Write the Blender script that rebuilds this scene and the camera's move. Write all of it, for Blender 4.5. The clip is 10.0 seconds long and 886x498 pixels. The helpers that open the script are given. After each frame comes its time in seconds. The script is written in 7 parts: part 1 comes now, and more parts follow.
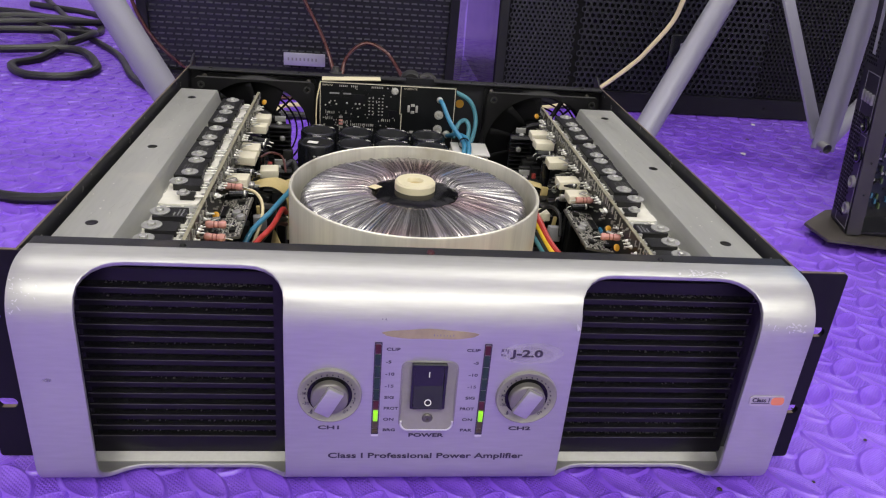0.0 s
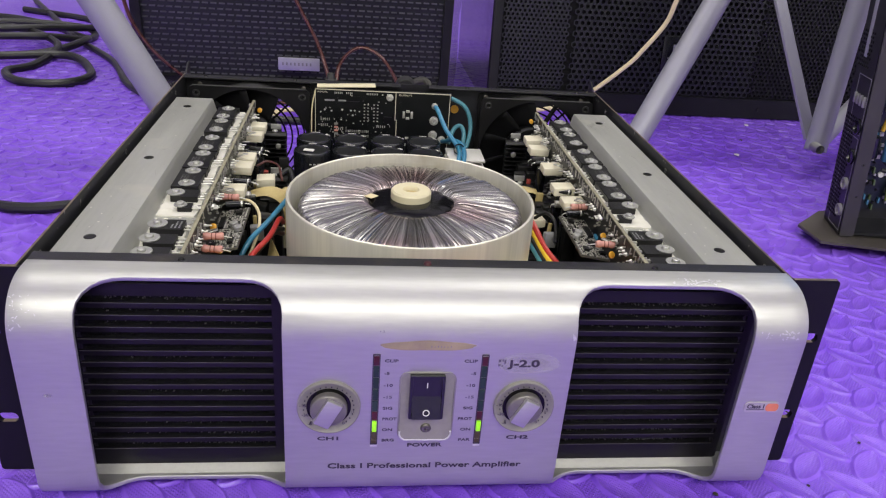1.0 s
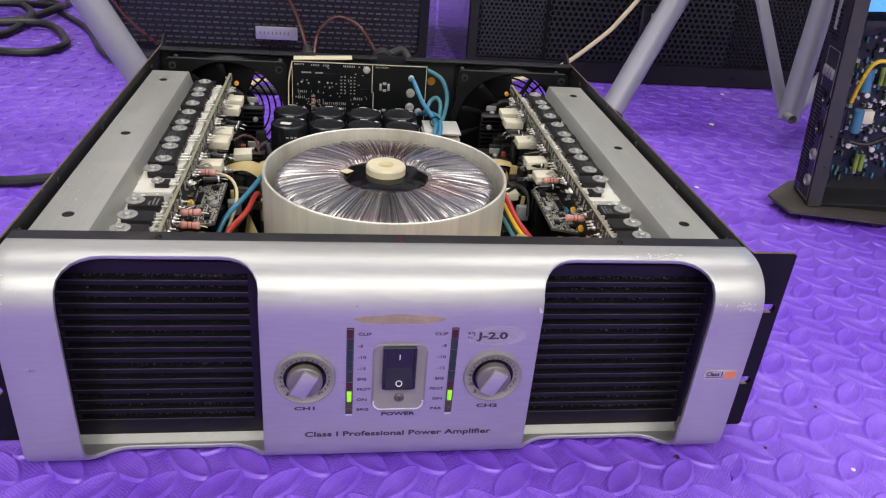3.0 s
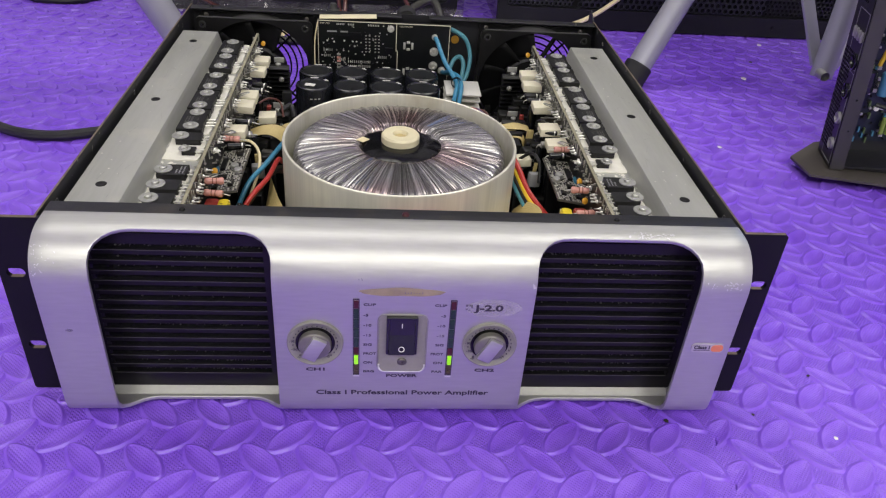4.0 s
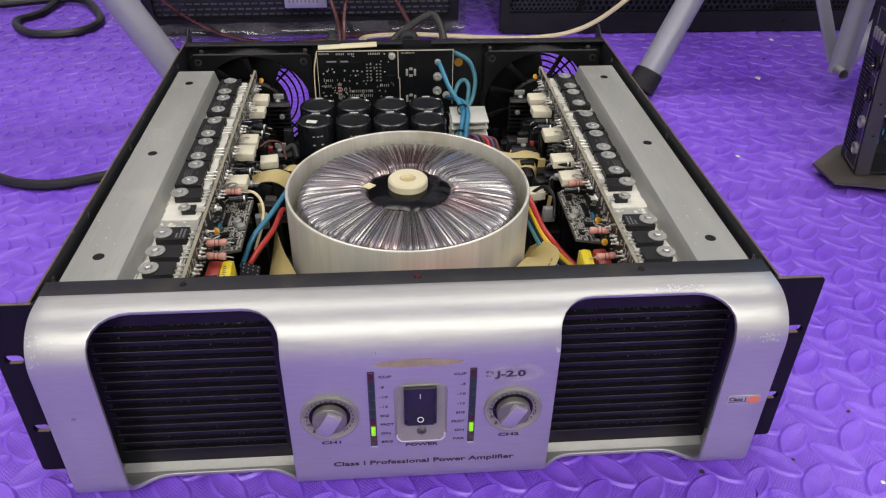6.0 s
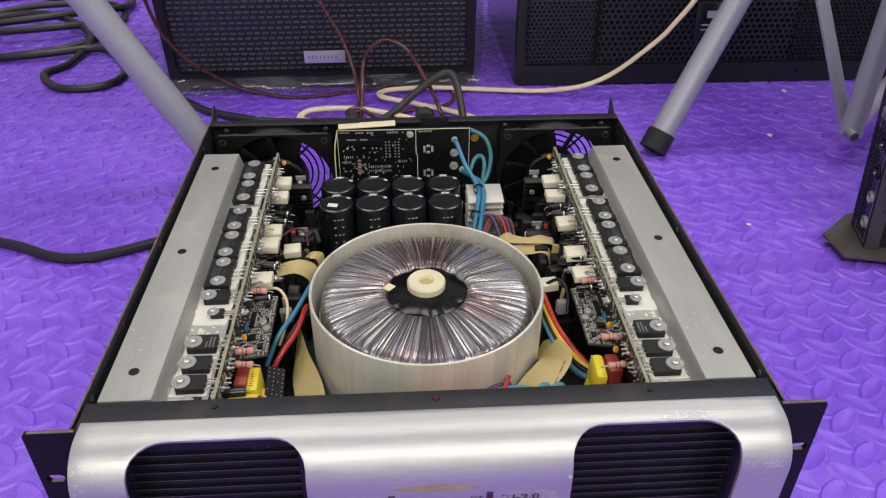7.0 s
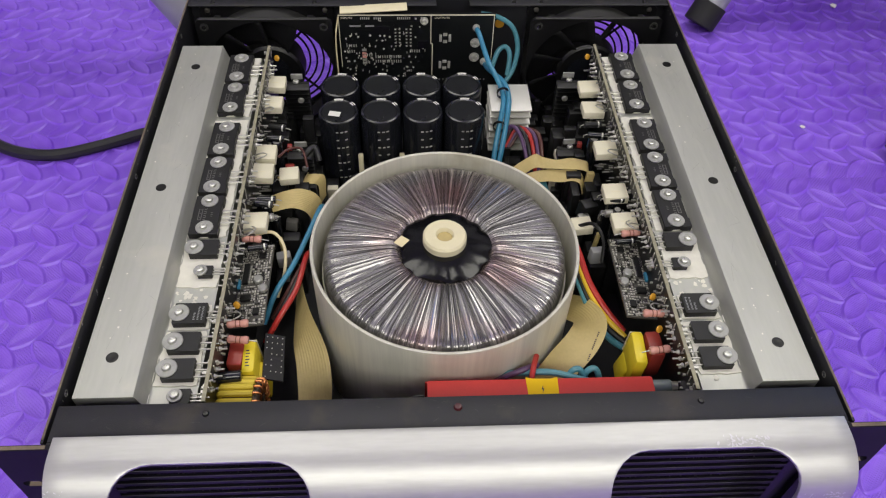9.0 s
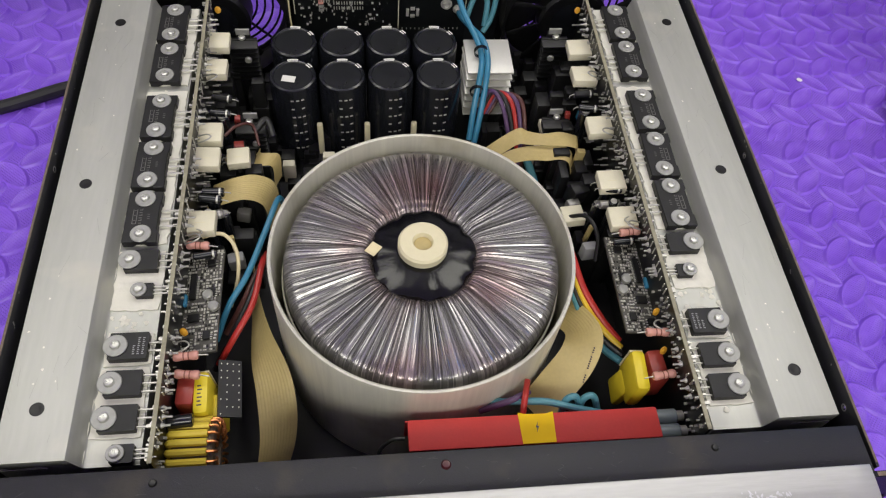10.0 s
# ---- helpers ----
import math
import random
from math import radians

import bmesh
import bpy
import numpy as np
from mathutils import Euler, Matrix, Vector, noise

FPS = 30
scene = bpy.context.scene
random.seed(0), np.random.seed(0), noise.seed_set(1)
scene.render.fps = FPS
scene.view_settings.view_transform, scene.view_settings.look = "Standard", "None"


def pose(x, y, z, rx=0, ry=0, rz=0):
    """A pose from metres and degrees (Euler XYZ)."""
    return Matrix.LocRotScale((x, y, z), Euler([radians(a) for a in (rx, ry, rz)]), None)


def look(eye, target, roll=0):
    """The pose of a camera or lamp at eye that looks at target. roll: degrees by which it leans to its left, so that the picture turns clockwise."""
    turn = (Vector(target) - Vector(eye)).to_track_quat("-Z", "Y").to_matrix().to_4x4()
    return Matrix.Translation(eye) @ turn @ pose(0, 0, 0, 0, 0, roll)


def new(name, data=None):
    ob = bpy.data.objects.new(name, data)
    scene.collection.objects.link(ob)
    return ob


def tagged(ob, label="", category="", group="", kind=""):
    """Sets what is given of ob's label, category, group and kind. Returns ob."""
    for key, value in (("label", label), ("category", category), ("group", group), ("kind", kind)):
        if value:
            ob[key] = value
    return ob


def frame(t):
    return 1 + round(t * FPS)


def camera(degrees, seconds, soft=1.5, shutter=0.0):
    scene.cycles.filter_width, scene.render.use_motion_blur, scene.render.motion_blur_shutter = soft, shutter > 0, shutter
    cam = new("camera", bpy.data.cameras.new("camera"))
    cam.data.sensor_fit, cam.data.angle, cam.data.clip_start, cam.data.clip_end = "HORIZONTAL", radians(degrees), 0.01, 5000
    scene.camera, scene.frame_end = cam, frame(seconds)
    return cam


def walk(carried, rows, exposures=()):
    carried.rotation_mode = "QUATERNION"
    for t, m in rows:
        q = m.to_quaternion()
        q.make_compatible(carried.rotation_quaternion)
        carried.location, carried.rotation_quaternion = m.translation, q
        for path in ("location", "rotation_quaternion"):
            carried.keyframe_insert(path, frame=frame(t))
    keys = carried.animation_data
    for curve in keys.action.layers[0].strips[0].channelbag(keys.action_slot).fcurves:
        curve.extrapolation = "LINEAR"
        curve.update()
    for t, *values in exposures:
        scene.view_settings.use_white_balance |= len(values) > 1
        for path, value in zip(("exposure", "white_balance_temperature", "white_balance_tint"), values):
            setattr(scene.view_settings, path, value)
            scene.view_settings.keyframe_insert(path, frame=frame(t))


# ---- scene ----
cam = camera(60.6, 10.0, soft=1.18)
PATH = [
    (0, (-0.04, -0.332, 0.323), (0.183, 1.455, -0.548), 4.9),
    (0.5, (-0.049, -0.331, 0.328), (0.173, 1.455, -0.543), 4.5),
    (1, (-0.041, -0.332, 0.331), (0.193, 1.452, -0.543), 4.5),
    (1.5, (-0.041, -0.334, 0.337), (0.21, 1.443, -0.546), 4.6),
    (2, (-0.045, -0.333, 0.337), (0.226, 1.436, -0.557), 4.9),
    (2.5, (-0.042, -0.337, 0.337), (0.25, 1.416, -0.581), 5.3),
    (2.7, (-0.036, -0.336, 0.334), (0.249, 1.414, -0.592), 5.1),
    (3.8, (-0.035, -0.367, 0.383), (0.198, 1.303, -0.693), 5.4),
    (4, (-0.016, -0.354, 0.38), (0.156, 1.301, -0.729), 4.5),
    (4.5, (0.016, -0.322, 0.371), (0.127, 1.314, -0.774), 2.6),
    (5, (-0.029, -0.332, 0.385), (0.151, 1.309, -0.745), 1.3),
    (5.5, (-0.062, -0.312, 0.391), (0.137, 1.333, -0.73), 0.9),
    (5.7, (-0.044, -0.311, 0.384), (0.132, 1.329, -0.747), 1.1),
    (6.8, (0.008, -0.296, 0.476), (0.102, 1.358, -0.644), 0.1),
    (7, (-0.016, -0.286, 0.476), (0.085, 1.363, -0.651), 0.3),
    (7.5, (-0.041, -0.234, 0.473), (0.09, 1.358, -0.731), 2.0),
    (8, (-0.033, -0.191, 0.495), (0.096, 1.325, -0.803), 3.3),
    (8.2, (-0.036, -0.183, 0.498), (0.103, 1.301, -0.836), 3.8),
    (8.5, (-0.028, -0.18, 0.5), (0.092, 1.262, -0.881), 3.6),
    (9, (-0.025, -0.156, 0.502), (0.068, 1.158, -1.004), 2.1),
    (9.5, (-0.042, -0.119, 0.509), (0.076, 1.117, -1.059), 3.8),
    (10, (-0.036, -0.061, 0.493), (0.178, 1.028, -1.171), 7.4),
]
walk(cam, [(t, look(eye, target, roll)) for t, eye, target, roll in PATH],
     exposures=[(0, 0.05), (2.7, 0.06), (4.5, -0.1), (7.0, -0.08), (8.5, -0.2), (10, -0.18)])

# ---- world and lamps ----
scene.view_settings.exposure = 0.0
world = bpy.data.worlds.new("room_air")
scene.world = world
world.use_nodes = True
world.node_tree.nodes["Background"].inputs[0].default_value = (0.75, 0.8, 1.0, 1)
world.node_tree.nodes["Background"].inputs[1].default_value = 0.03


def area(name, m, sx, sy, watts, colour):
    d = bpy.data.lights.new(name, "AREA")
    d.shape, d.size, d.size_y, d.energy, d.color = "RECTANGLE", sx, sy, watts, colour
    ob = new(name, d)
    ob.matrix_basis = m
    return ob


CEIL, PANEL = 2.5, (1.2, 0.9)
PANELS = [(-0.75, -2.0, 32), (0.95, -2.0, 32), (-0.75, 1.1, 14), (0.95, 1.1, 16)]
for px, py, watts in PANELS:
    area("ceiling_panel_lamp", pose(px, py, CEIL - 0.05), *PANEL, watts, (1.0, 0.985, 0.85))


# ---- materials ----
def mat(name, col, rough=0.5, metal=0.0, vary=0.15, scale=60.0, fine=0.0, bump=0.0, bscale=400.0, stretch=None,
        coat=0.0, spots=None, spot_size=0.0, rnd=0.0, emit=0.0, spec=0.5, rvary=0.1):
    """A surface with cloudy variation at two scales, fine relief and optional stains."""
    m = bpy.data.materials.new(name)
    m.use_nodes = True
    nt = m.node_tree
    n, l = nt.nodes, nt.links
    b = n["Principled BSDF"]
    b.inputs["Metallic"].default_value = metal
    b.inputs["Coat Weight"].default_value = coat
    b.inputs["Specular IOR Level"].default_value = spec
    tc = n.new("ShaderNodeTexCoord")
    mp = n.new("ShaderNodeMapping")
    l.new(tc.outputs["Object"], mp.inputs[0])
    if stretch:
        mp.inputs["Scale"].default_value = stretch
    big = n.new("ShaderNodeTexNoise")
    big.inputs["Scale"].default_value, big.inputs["Detail"].default_value = scale, 5
    l.new(mp.outputs[0], big.inputs["Vector"])
    small = n.new("ShaderNodeTexNoise")
    small.inputs["Scale"].default_value, small.inputs["Detail"].default_value = bscale, 3
    l.new(mp.outputs[0], small.inputs["Vector"])

    def math_node(op, a, c):
        q = n.new("ShaderNodeMath")
        q.operation = op
        for i, v in enumerate((a, c)):
            if isinstance(v, (int, float)):
                q.inputs[i].default_value = v
            else:
                l.new(v, q.inputs[i])
        return q.outputs[0]

    f = math_node("ADD", math_node("MULTIPLY", math_node("SUBTRACT", big.outputs[0], 0.5), 2 * vary),
                  math_node("MULTIPLY", math_node("SUBTRACT", small.outputs[0], 0.5), 2 * fine))
    if rnd:
        oi = n.new("ShaderNodeObjectInfo")
        f = math_node("ADD", f, math_node("MULTIPLY", math_node("SUBTRACT", oi.outputs["Random"], 0.5), 2 * rnd))
    k = math_node("ADD", f, 1.0)
    mul = n.new("ShaderNodeVectorMath")
    mul.operation = "SCALE"
    mul.inputs[0].default_value = col[:3]
    l.new(k, mul.inputs["Scale"])
    out = mul.outputs[0]
    if spots:
        sp = n.new("ShaderNodeTexNoise")
        sp.inputs["Scale"].default_value, sp.inputs["Detail"].default_value = spot_size, 6
        l.new(tc.outputs["Object"], sp.inputs["Vector"])
        ramp = n.new("ShaderNodeValToRGB")
        ramp.color_ramp.elements[0].position, ramp.color_ramp.elements[1].position = 0.6, 0.72
        l.new(sp.outputs[0], ramp.inputs[0])
        mx = n.new("ShaderNodeMix")
        mx.data_type = "RGBA"
        l.new(ramp.outputs[0], mx.inputs[0])
        l.new(out, mx.inputs[6])
        mx.inputs[7].default_value = (*spots, 1)
        out = mx.outputs[2]
    l.new(out, b.inputs["Base Color"])
    l.new(math_node("ADD", math_node("MULTIPLY", math_node("SUBTRACT", big.outputs[0], 0.5), 2 * rvary), rough), b.inputs["Roughness"])
    if bump:
        bp = n.new("ShaderNodeBump")
        bp.inputs["Strength"].default_value, bp.inputs["Distance"].default_value = bump, 0.0005
        l.new(small.outputs[0], bp.inputs["Height"])
        l.new(bp.outputs[0], b.inputs["Normal"])
    if emit:
        b.inputs["Emission Color"].default_value = (*col[:3], 1)
        b.inputs["Emission Strength"].default_value = emit
    return m


M = {
    "silver": mat("silver_lacquer", (0.52, 0.52, 0.505), 0.46, 0.77, 0.06, 30, 0.10, 0.16, 500, (0.12, 1, 1), rvary=0.08),
    "black": mat("black_powder_coat", (0.014, 0.014, 0.018), 0.5, 0, 0.3, 25, 0.25, 0.25, 1400, spots=(0.035, 0.03, 0.026), spot_size=30, spec=0.5),
    "ear": mat("black_rack_steel", (0.006, 0.005, 0.011), 0.55, 0, 0.3, 40, 0.2, 0.25, 1400, spec=0.22),
    "slate": mat("slate_grey_tube", (0.16, 0.19, 0.2), 0.4, 0, 0.15, 60),
    "slat": mat("black_slat", (0.0045, 0.004, 0.007), 0.38, 0, 0.3, 60, 0.1, 0.1, 900, spec=0.36),
    # light from above, put into the colour of the slats' upper edges
    "slat_lit_edge": mat("lit_slat_edge", (0.095, 0.091, 0.097), 0.5, 0.1, 0.7, 110, spec=0.3),
    "foam": mat("dusty_filter_foam", (0.012, 0.012, 0.014), 0.95, 0, 0.6, 300, 0.9, 1.0, 1500, spec=0.2),
    "alu": mat("brushed_aluminium", (0.445, 0.448, 0.415), 0.41, 0.42, 0.18, 40, 0.08, 0.08, 400, (1, 0.12, 1), spots=(0.52, 0.51, 0.455), spot_size=22, rvary=0.18),
    # recess: panel silver made darker, to carry the shade inside the hollows
    "recess": mat("shade_toned_recess", (0.27, 0.26, 0.235), 0.40, 0.15, 0.15, 60, 0.1),
    # knob_steel: brown-grey base paints the dark reflections on the silver knob body
    "knob_steel": mat("reflection_toned_knob", (0.20, 0.19, 0.175), 0.33, 0.4, 0.15, 60, 0.1),
    "sill": mat("dull_silver_sill", (0.36, 0.36, 0.335), 0.5, 0.25, 0.12, 50, 0.08),
    "dark_tin": mat("dull_dark_screw", (0.13, 0.12, 0.11), 0.45, 0.6, 0.3, 500),
    "dial": mat("satin_dial_metal", (0.32, 0.31, 0.29), 0.36, 0.4, 0.15, 60, 0.12),
    "alu_clean": mat("bare_aluminium", (0.74, 0.73, 0.68), 0.4, 0.35, 0.08, 40, 0.05, 0.08, 700),
    "can": mat("spun_aluminium_can", (0.73, 0.71, 0.61), 0.38, 0.34, 0.25, 80, 0.12, 0.08, 500, (1, 1, 0.05), spots=(0.52, 0.48, 0.36), spot_size=16),
    "paste": mat("white_thermal_paste", (0.74, 0.72, 0.64), 0.6, 0, 0.1, 150, 0.06, 0.7, 260),
    "epoxy": mat("black_epoxy", (0.012, 0.012, 0.013), 0.42, 0, 0.3, 200, 0.2, 0.15, 2500, spec=0.35),
    "print": mat("grey_print", (0.3, 0.3, 0.31), 0.6),
    "dust": mat("grey_dust", (0.09, 0.088, 0.085), 0.9, 0, 0.8, 800),
    "faint": mat("faint_laser_mark", (0.14, 0.135, 0.13), 0.5),
    "zinc": mat("zinc_plate", (0.36, 0.36, 0.345), 0.5, 0.45, 0.2, 300, 0.12),
    "screw_zinc": mat("bright_zinc_screw", (0.60, 0.60, 0.56), 0.33, 0.7, 0.15, 400, 0.08),
    "smd": mat("grey_chip_part", (0.46, 0.44, 0.40), 0.45, 0.0, 0.5, 600),
    "solder": mat("bright_solder", (0.66, 0.65, 0.60), 0.33, 0.5, 0.3, 400),
    "wall_dim": mat("grey_wall_paint", (0.5, 0.5, 0.5), 0.85, 0, 0.1, 4, 0.05, 0.2, 120),
    "tin": mat("tinned_lead", (0.52, 0.51, 0.47), 0.36, 0.6, 0.25, 300),
    "dark_screw": mat("black_screw", (0.03, 0.03, 0.03), 0.35, 0.8, 0.1, 300),
    "board": mat("black_solder_mask", (0.006, 0.007, 0.008), 0.33, 0, 0.3, 80, 0.15, 0.1, 900, spec=0.34),
    "small_board": mat("greyish_board", (0.085, 0.081, 0.072), 0.45, 0, 0.4, 300, 0.3),
    "bare": mat("worn_steel_edge", (0.17, 0.13, 0.095), 0.55, 0.3, 0.6, 60, 0.4),
    "board_edge": mat("board_laminate", (0.29, 0.27, 0.19), 0.5, 0, 0.35, 90, 0.3),
    "ceramic": mat("white_cement", (0.72, 0.675, 0.52), 0.62, 0, 0.08, 120, 0.05, 0.3, 900, rnd=0.06),
    "pink": mat("pink_resistor_lacquer", (0.62, 0.3, 0.25), 0.4, 0, 0.08, 300, rnd=0.06),
    "band": mat("brown_band", (0.22, 0.07, 0.05), 0.4),
    "orange": mat("orange_disc_lacquer", (0.66, 0.33, 0.03), 0.4, 0, 0.12, 200),
    "yellow": mat("yellow_tape", (0.76, 0.60, 0.03), 0.4, 0, 0.08, 120, rvary=0.05),
    "yellow_core": mat("yellow_sleeved_wire", (0.72, 0.55, 0.06), 0.42, 0, 0.12, 150),
    "copper": mat("enamelled_copper", (0.55, 0.22, 0.08), 0.3, 0.9, 0.15, 300),
    "brick": mat("oxblood_film_box", (0.33, 0.045, 0.035), 0.35, 0, 0.08, 200),
    "sleeve": mat("black_pvc_sleeve", (0.010, 0.011, 0.015), 0.2, 0, 0.2, 80, 0.05, 0.05, 600, spec=0.6),
    "sleeve_top": mat("black_vent_disc", (0.011, 0.012, 0.014), 0.3, 0, 0.15, 120, 0.05, 0.1, 900, spec=0.4),
    "white": mat("white_plastic", (0.78, 0.77, 0.72), 0.5, 0, 0.05, 150),
    "nylon": mat("cream_nylon", (0.74, 0.675, 0.46), 0.45, 0, 0.07, 100, 0.03, 0.05, 600),
    "pitch": mat("black_potting", (0.003, 0.003, 0.004), 0.17, 0, 0.3, 60, 0.1, 0.35, 140, spec=0.35),
    "red": mat("red_insulating_card", (0.52, 0.04, 0.035), 0.55, 0, 0.12, 45, 0.06, 0.1, 600, spec=0.3),
    "label_yellow": mat("yellow_label_paper", (0.8, 0.5, 0.01), 0.7, 0, 0.06, 120, spec=0.2),
    "ribbon": mat("aged_ribbon_pvc", (0.5, 0.395, 0.17), 0.5, 0, 0.22, 40, 0.1, 0.1, 500),
    "w_blue": mat("blue_pvc", (0.04, 0.21, 0.35), 0.38, 0, 0.12, 80),
    "w_teal": mat("teal_pvc", (0.07, 0.24, 0.30), 0.4, 0, 0.1, 80),
    "w_red": mat("red_pvc", (0.45, 0.03, 0.025), 0.35, 0, 0.1, 80),
    "w_yellow": mat("yellow_pvc", (0.75, 0.5, 0.03), 0.4, 0, 0.1, 80),
    "w_black": mat("black_pvc", (0.012, 0.012, 0.013), 0.4, 0, 0.2, 60, 0.05),
    "w_olive": mat("dull_rubber_cable", (0.036, 0.035, 0.030), 0.5, 0, 0.2, 60, 0.1),
    "w_brown": mat("brown_pvc", (0.1, 0.035, 0.03), 0.4, 0, 0.15, 60),
    "w_violet": mat("violet_pvc", (0.1, 0.05, 0.13), 0.4, 0, 0.15, 60),
    "w_cream": mat("cream_pvc", (0.8, 0.69, 0.43), 0.5, 0, 0.08, 30, 0.03),
    "w_copper": mat("clear_speaker_cable", (0.10, 0.03, 0.026), 0.28, 0.2, 0.12, 40, coat=0.3),
    "tube": mat("grey_stand_paint", (0.35, 0.35, 0.40), 0.48, 0.2, 0.06, 20, 0.04, 0.05, 500),
    "rubber": mat("black_rubber", (0.012, 0.012, 0.013), 0.7, 0, 0.2, 60, 0.1, 0.2, 500),
    "cabinet": mat("black_cabinet_paint", (0.012, 0.012, 0.016), 0.5, 0, 0.2, 30, 0.3, 0.4, 500, spec=0.3),
    # dash: paler grey carries the light on the grille's upward louvres
    "dash": mat("lit_grille_edge", (0.13, 0.13, 0.15), 0.36, 0.4, 0.5, 60),
    "filmed": mat("film_wrapped_black", (0.020, 0.018, 0.026), 0.18, 0, 0.2, 30, 0.1, 0.3, 60, spec=0.8, coat=0.6),
    "unit_edge": mat("rubbed_grey_black_steel", (0.045, 0.043, 0.044), 0.5, 0.1, 0.3, 60, 0.2, 0.15, 1200),
    "unit_plate": mat("worn_brownish_steel", (0.075, 0.066, 0.058), 0.55, 0.1, 0.5, 30, 0.3, 0.2, 800),
    "unit": mat("grey_black_sheet_steel", (0.015, 0.015, 0.019), 0.45, 0, 0.2, 40, 0.2, 0.2, 1200),
    "grille": mat("black_grille_steel", (0.027, 0.028, 0.037), 0.38, 0.3, 0.15, 40, 0.1),
    "pit": mat("black_cloth", (0.003, 0.003, 0.004), 0.95, 0, 0.2, 60),
    "fan": mat("black_fan_plastic", (0.006, 0.006, 0.007), 0.42, 0, 0.2, 40, 0.1, spec=0.4),
    "blade": mat("matt_black_blade", (0.005, 0.005, 0.006), 0.62, 0, 0.2, 40, 0.1, spec=0.22),
    # fan_top: grey plugs, and black plastic lightened where light falls from above
    "fan_top": mat("grey_lit_plastic", (0.03, 0.03, 0.03), 0.55, 0, 0.3, 60, 0.2),
    "ink": mat("dark_ink", (0.045, 0.035, 0.065), 0.55),
    "ink_worn": mat("worn_ink", (0.13, 0.11, 0.17), 0.55, 0, 0.5, 400),
    "gold": mat("yellowed_lacquer_patch", (0.60, 0.51, 0.28), 0.44, 0.35, 0.4, 110, 0.15),
    "rub": mat("rubbed_lacquer", (0.74, 0.73, 0.72), 0.4, 0.3, 0.3, 90, 0.2),
    # scuff: bare marks, and the painted highlight on the switch recess
    "scuff": mat("bare_scratch_and_highlight", (0.68, 0.67, 0.7), 0.5, 0.2, 0.2, 200),
    "seg_red": mat("dark_red_lens", (0.06, 0.009, 0.014), 0.3),
    "seg_green": mat("dark_green_lens", (0.014, 0.035, 0.028), 0.3),
    "seg_amber": mat("dark_amber_lens", (0.07, 0.055, 0.025), 0.35),
    "seg_lit": mat("lit_green_lens", (0.30, 0.80, 0.02), 0.3, emit=0.38),
    "sticker": mat("silver_sticker", (0.55, 0.53, 0.52), 0.35, 0.5),
    "sticker_red": mat("orange_red_sticker", (0.72, 0.22, 0.11), 0.4),
    "plate": mat("silver_name_plate", (0.6, 0.6, 0.66), 0.35, 0.6),
    "chip_white": mat("white_paper_scrap", (0.85, 0.84, 0.82), 0.7, 0, 0.05, 200),
    "chip_dark": mat("dark_grit", (0.03, 0.025, 0.02), 0.8, 0, 0.2, 200),
    "pcb_blue": mat("dark_blue_board", (0.008, 0.014, 0.026), 0.4, 0, 0.3, 120),
    "res_blue": mat("blue_resistor", (0.06, 0.19, 0.31), 0.4),
    "res_lime": mat("yellow_green_resistor", (0.22, 0.30, 0.06), 0.4),
    "res_green": mat("green_resistor", (0.1, 0.15, 0.06), 0.4),
    "screen": mat("glowing_blue_screen", (0.1, 0.35, 0.9), 0.3, emit=0.9),
    # concrete: plain grey for the unseen floor added behind the camera
    "concrete": mat("unseen_grey_floor", (0.42, 0.42, 0.4), 0.7, 0, 0.15, 6, 0.1, 0.3, 150),
    "wall": mat("pale_grey_wall_paint", (0.74, 0.74, 0.75), 0.8, 0, 0.1, 4, 0.05, 0.2, 120),
    "ceiling": mat("white_ceiling_paint", (0.75, 0.75, 0.74), 0.85, 0, 0.04, 4, 0.03, 0.2, 120),
    "panel_glow": mat("ceiling_panel_diffuser", (1.0, 0.98, 0.94), 0.5, emit=1.5),
    "wrap": None,
}


M["gold"].node_tree.nodes["Principled BSDF"].inputs["Alpha"].default_value = 0.5
M["rub"].node_tree.nodes["Principled BSDF"].inputs["Alpha"].default_value = 0.12


def wrap_material():
    m = bpy.data.materials.new("clear_wrapping_film")
    m.use_nodes = True
    b = m.node_tree.nodes["Principled BSDF"]
    b.inputs["Base Color"].default_value = (0.10, 0.09, 0.12, 1)
    b.inputs["Roughness"].default_value = 0.05
    b.inputs["Specular IOR Level"].default_value = 1.0
    b.inputs["Alpha"].default_value = 0.35
    return m


M["wrap"] = wrap_material()


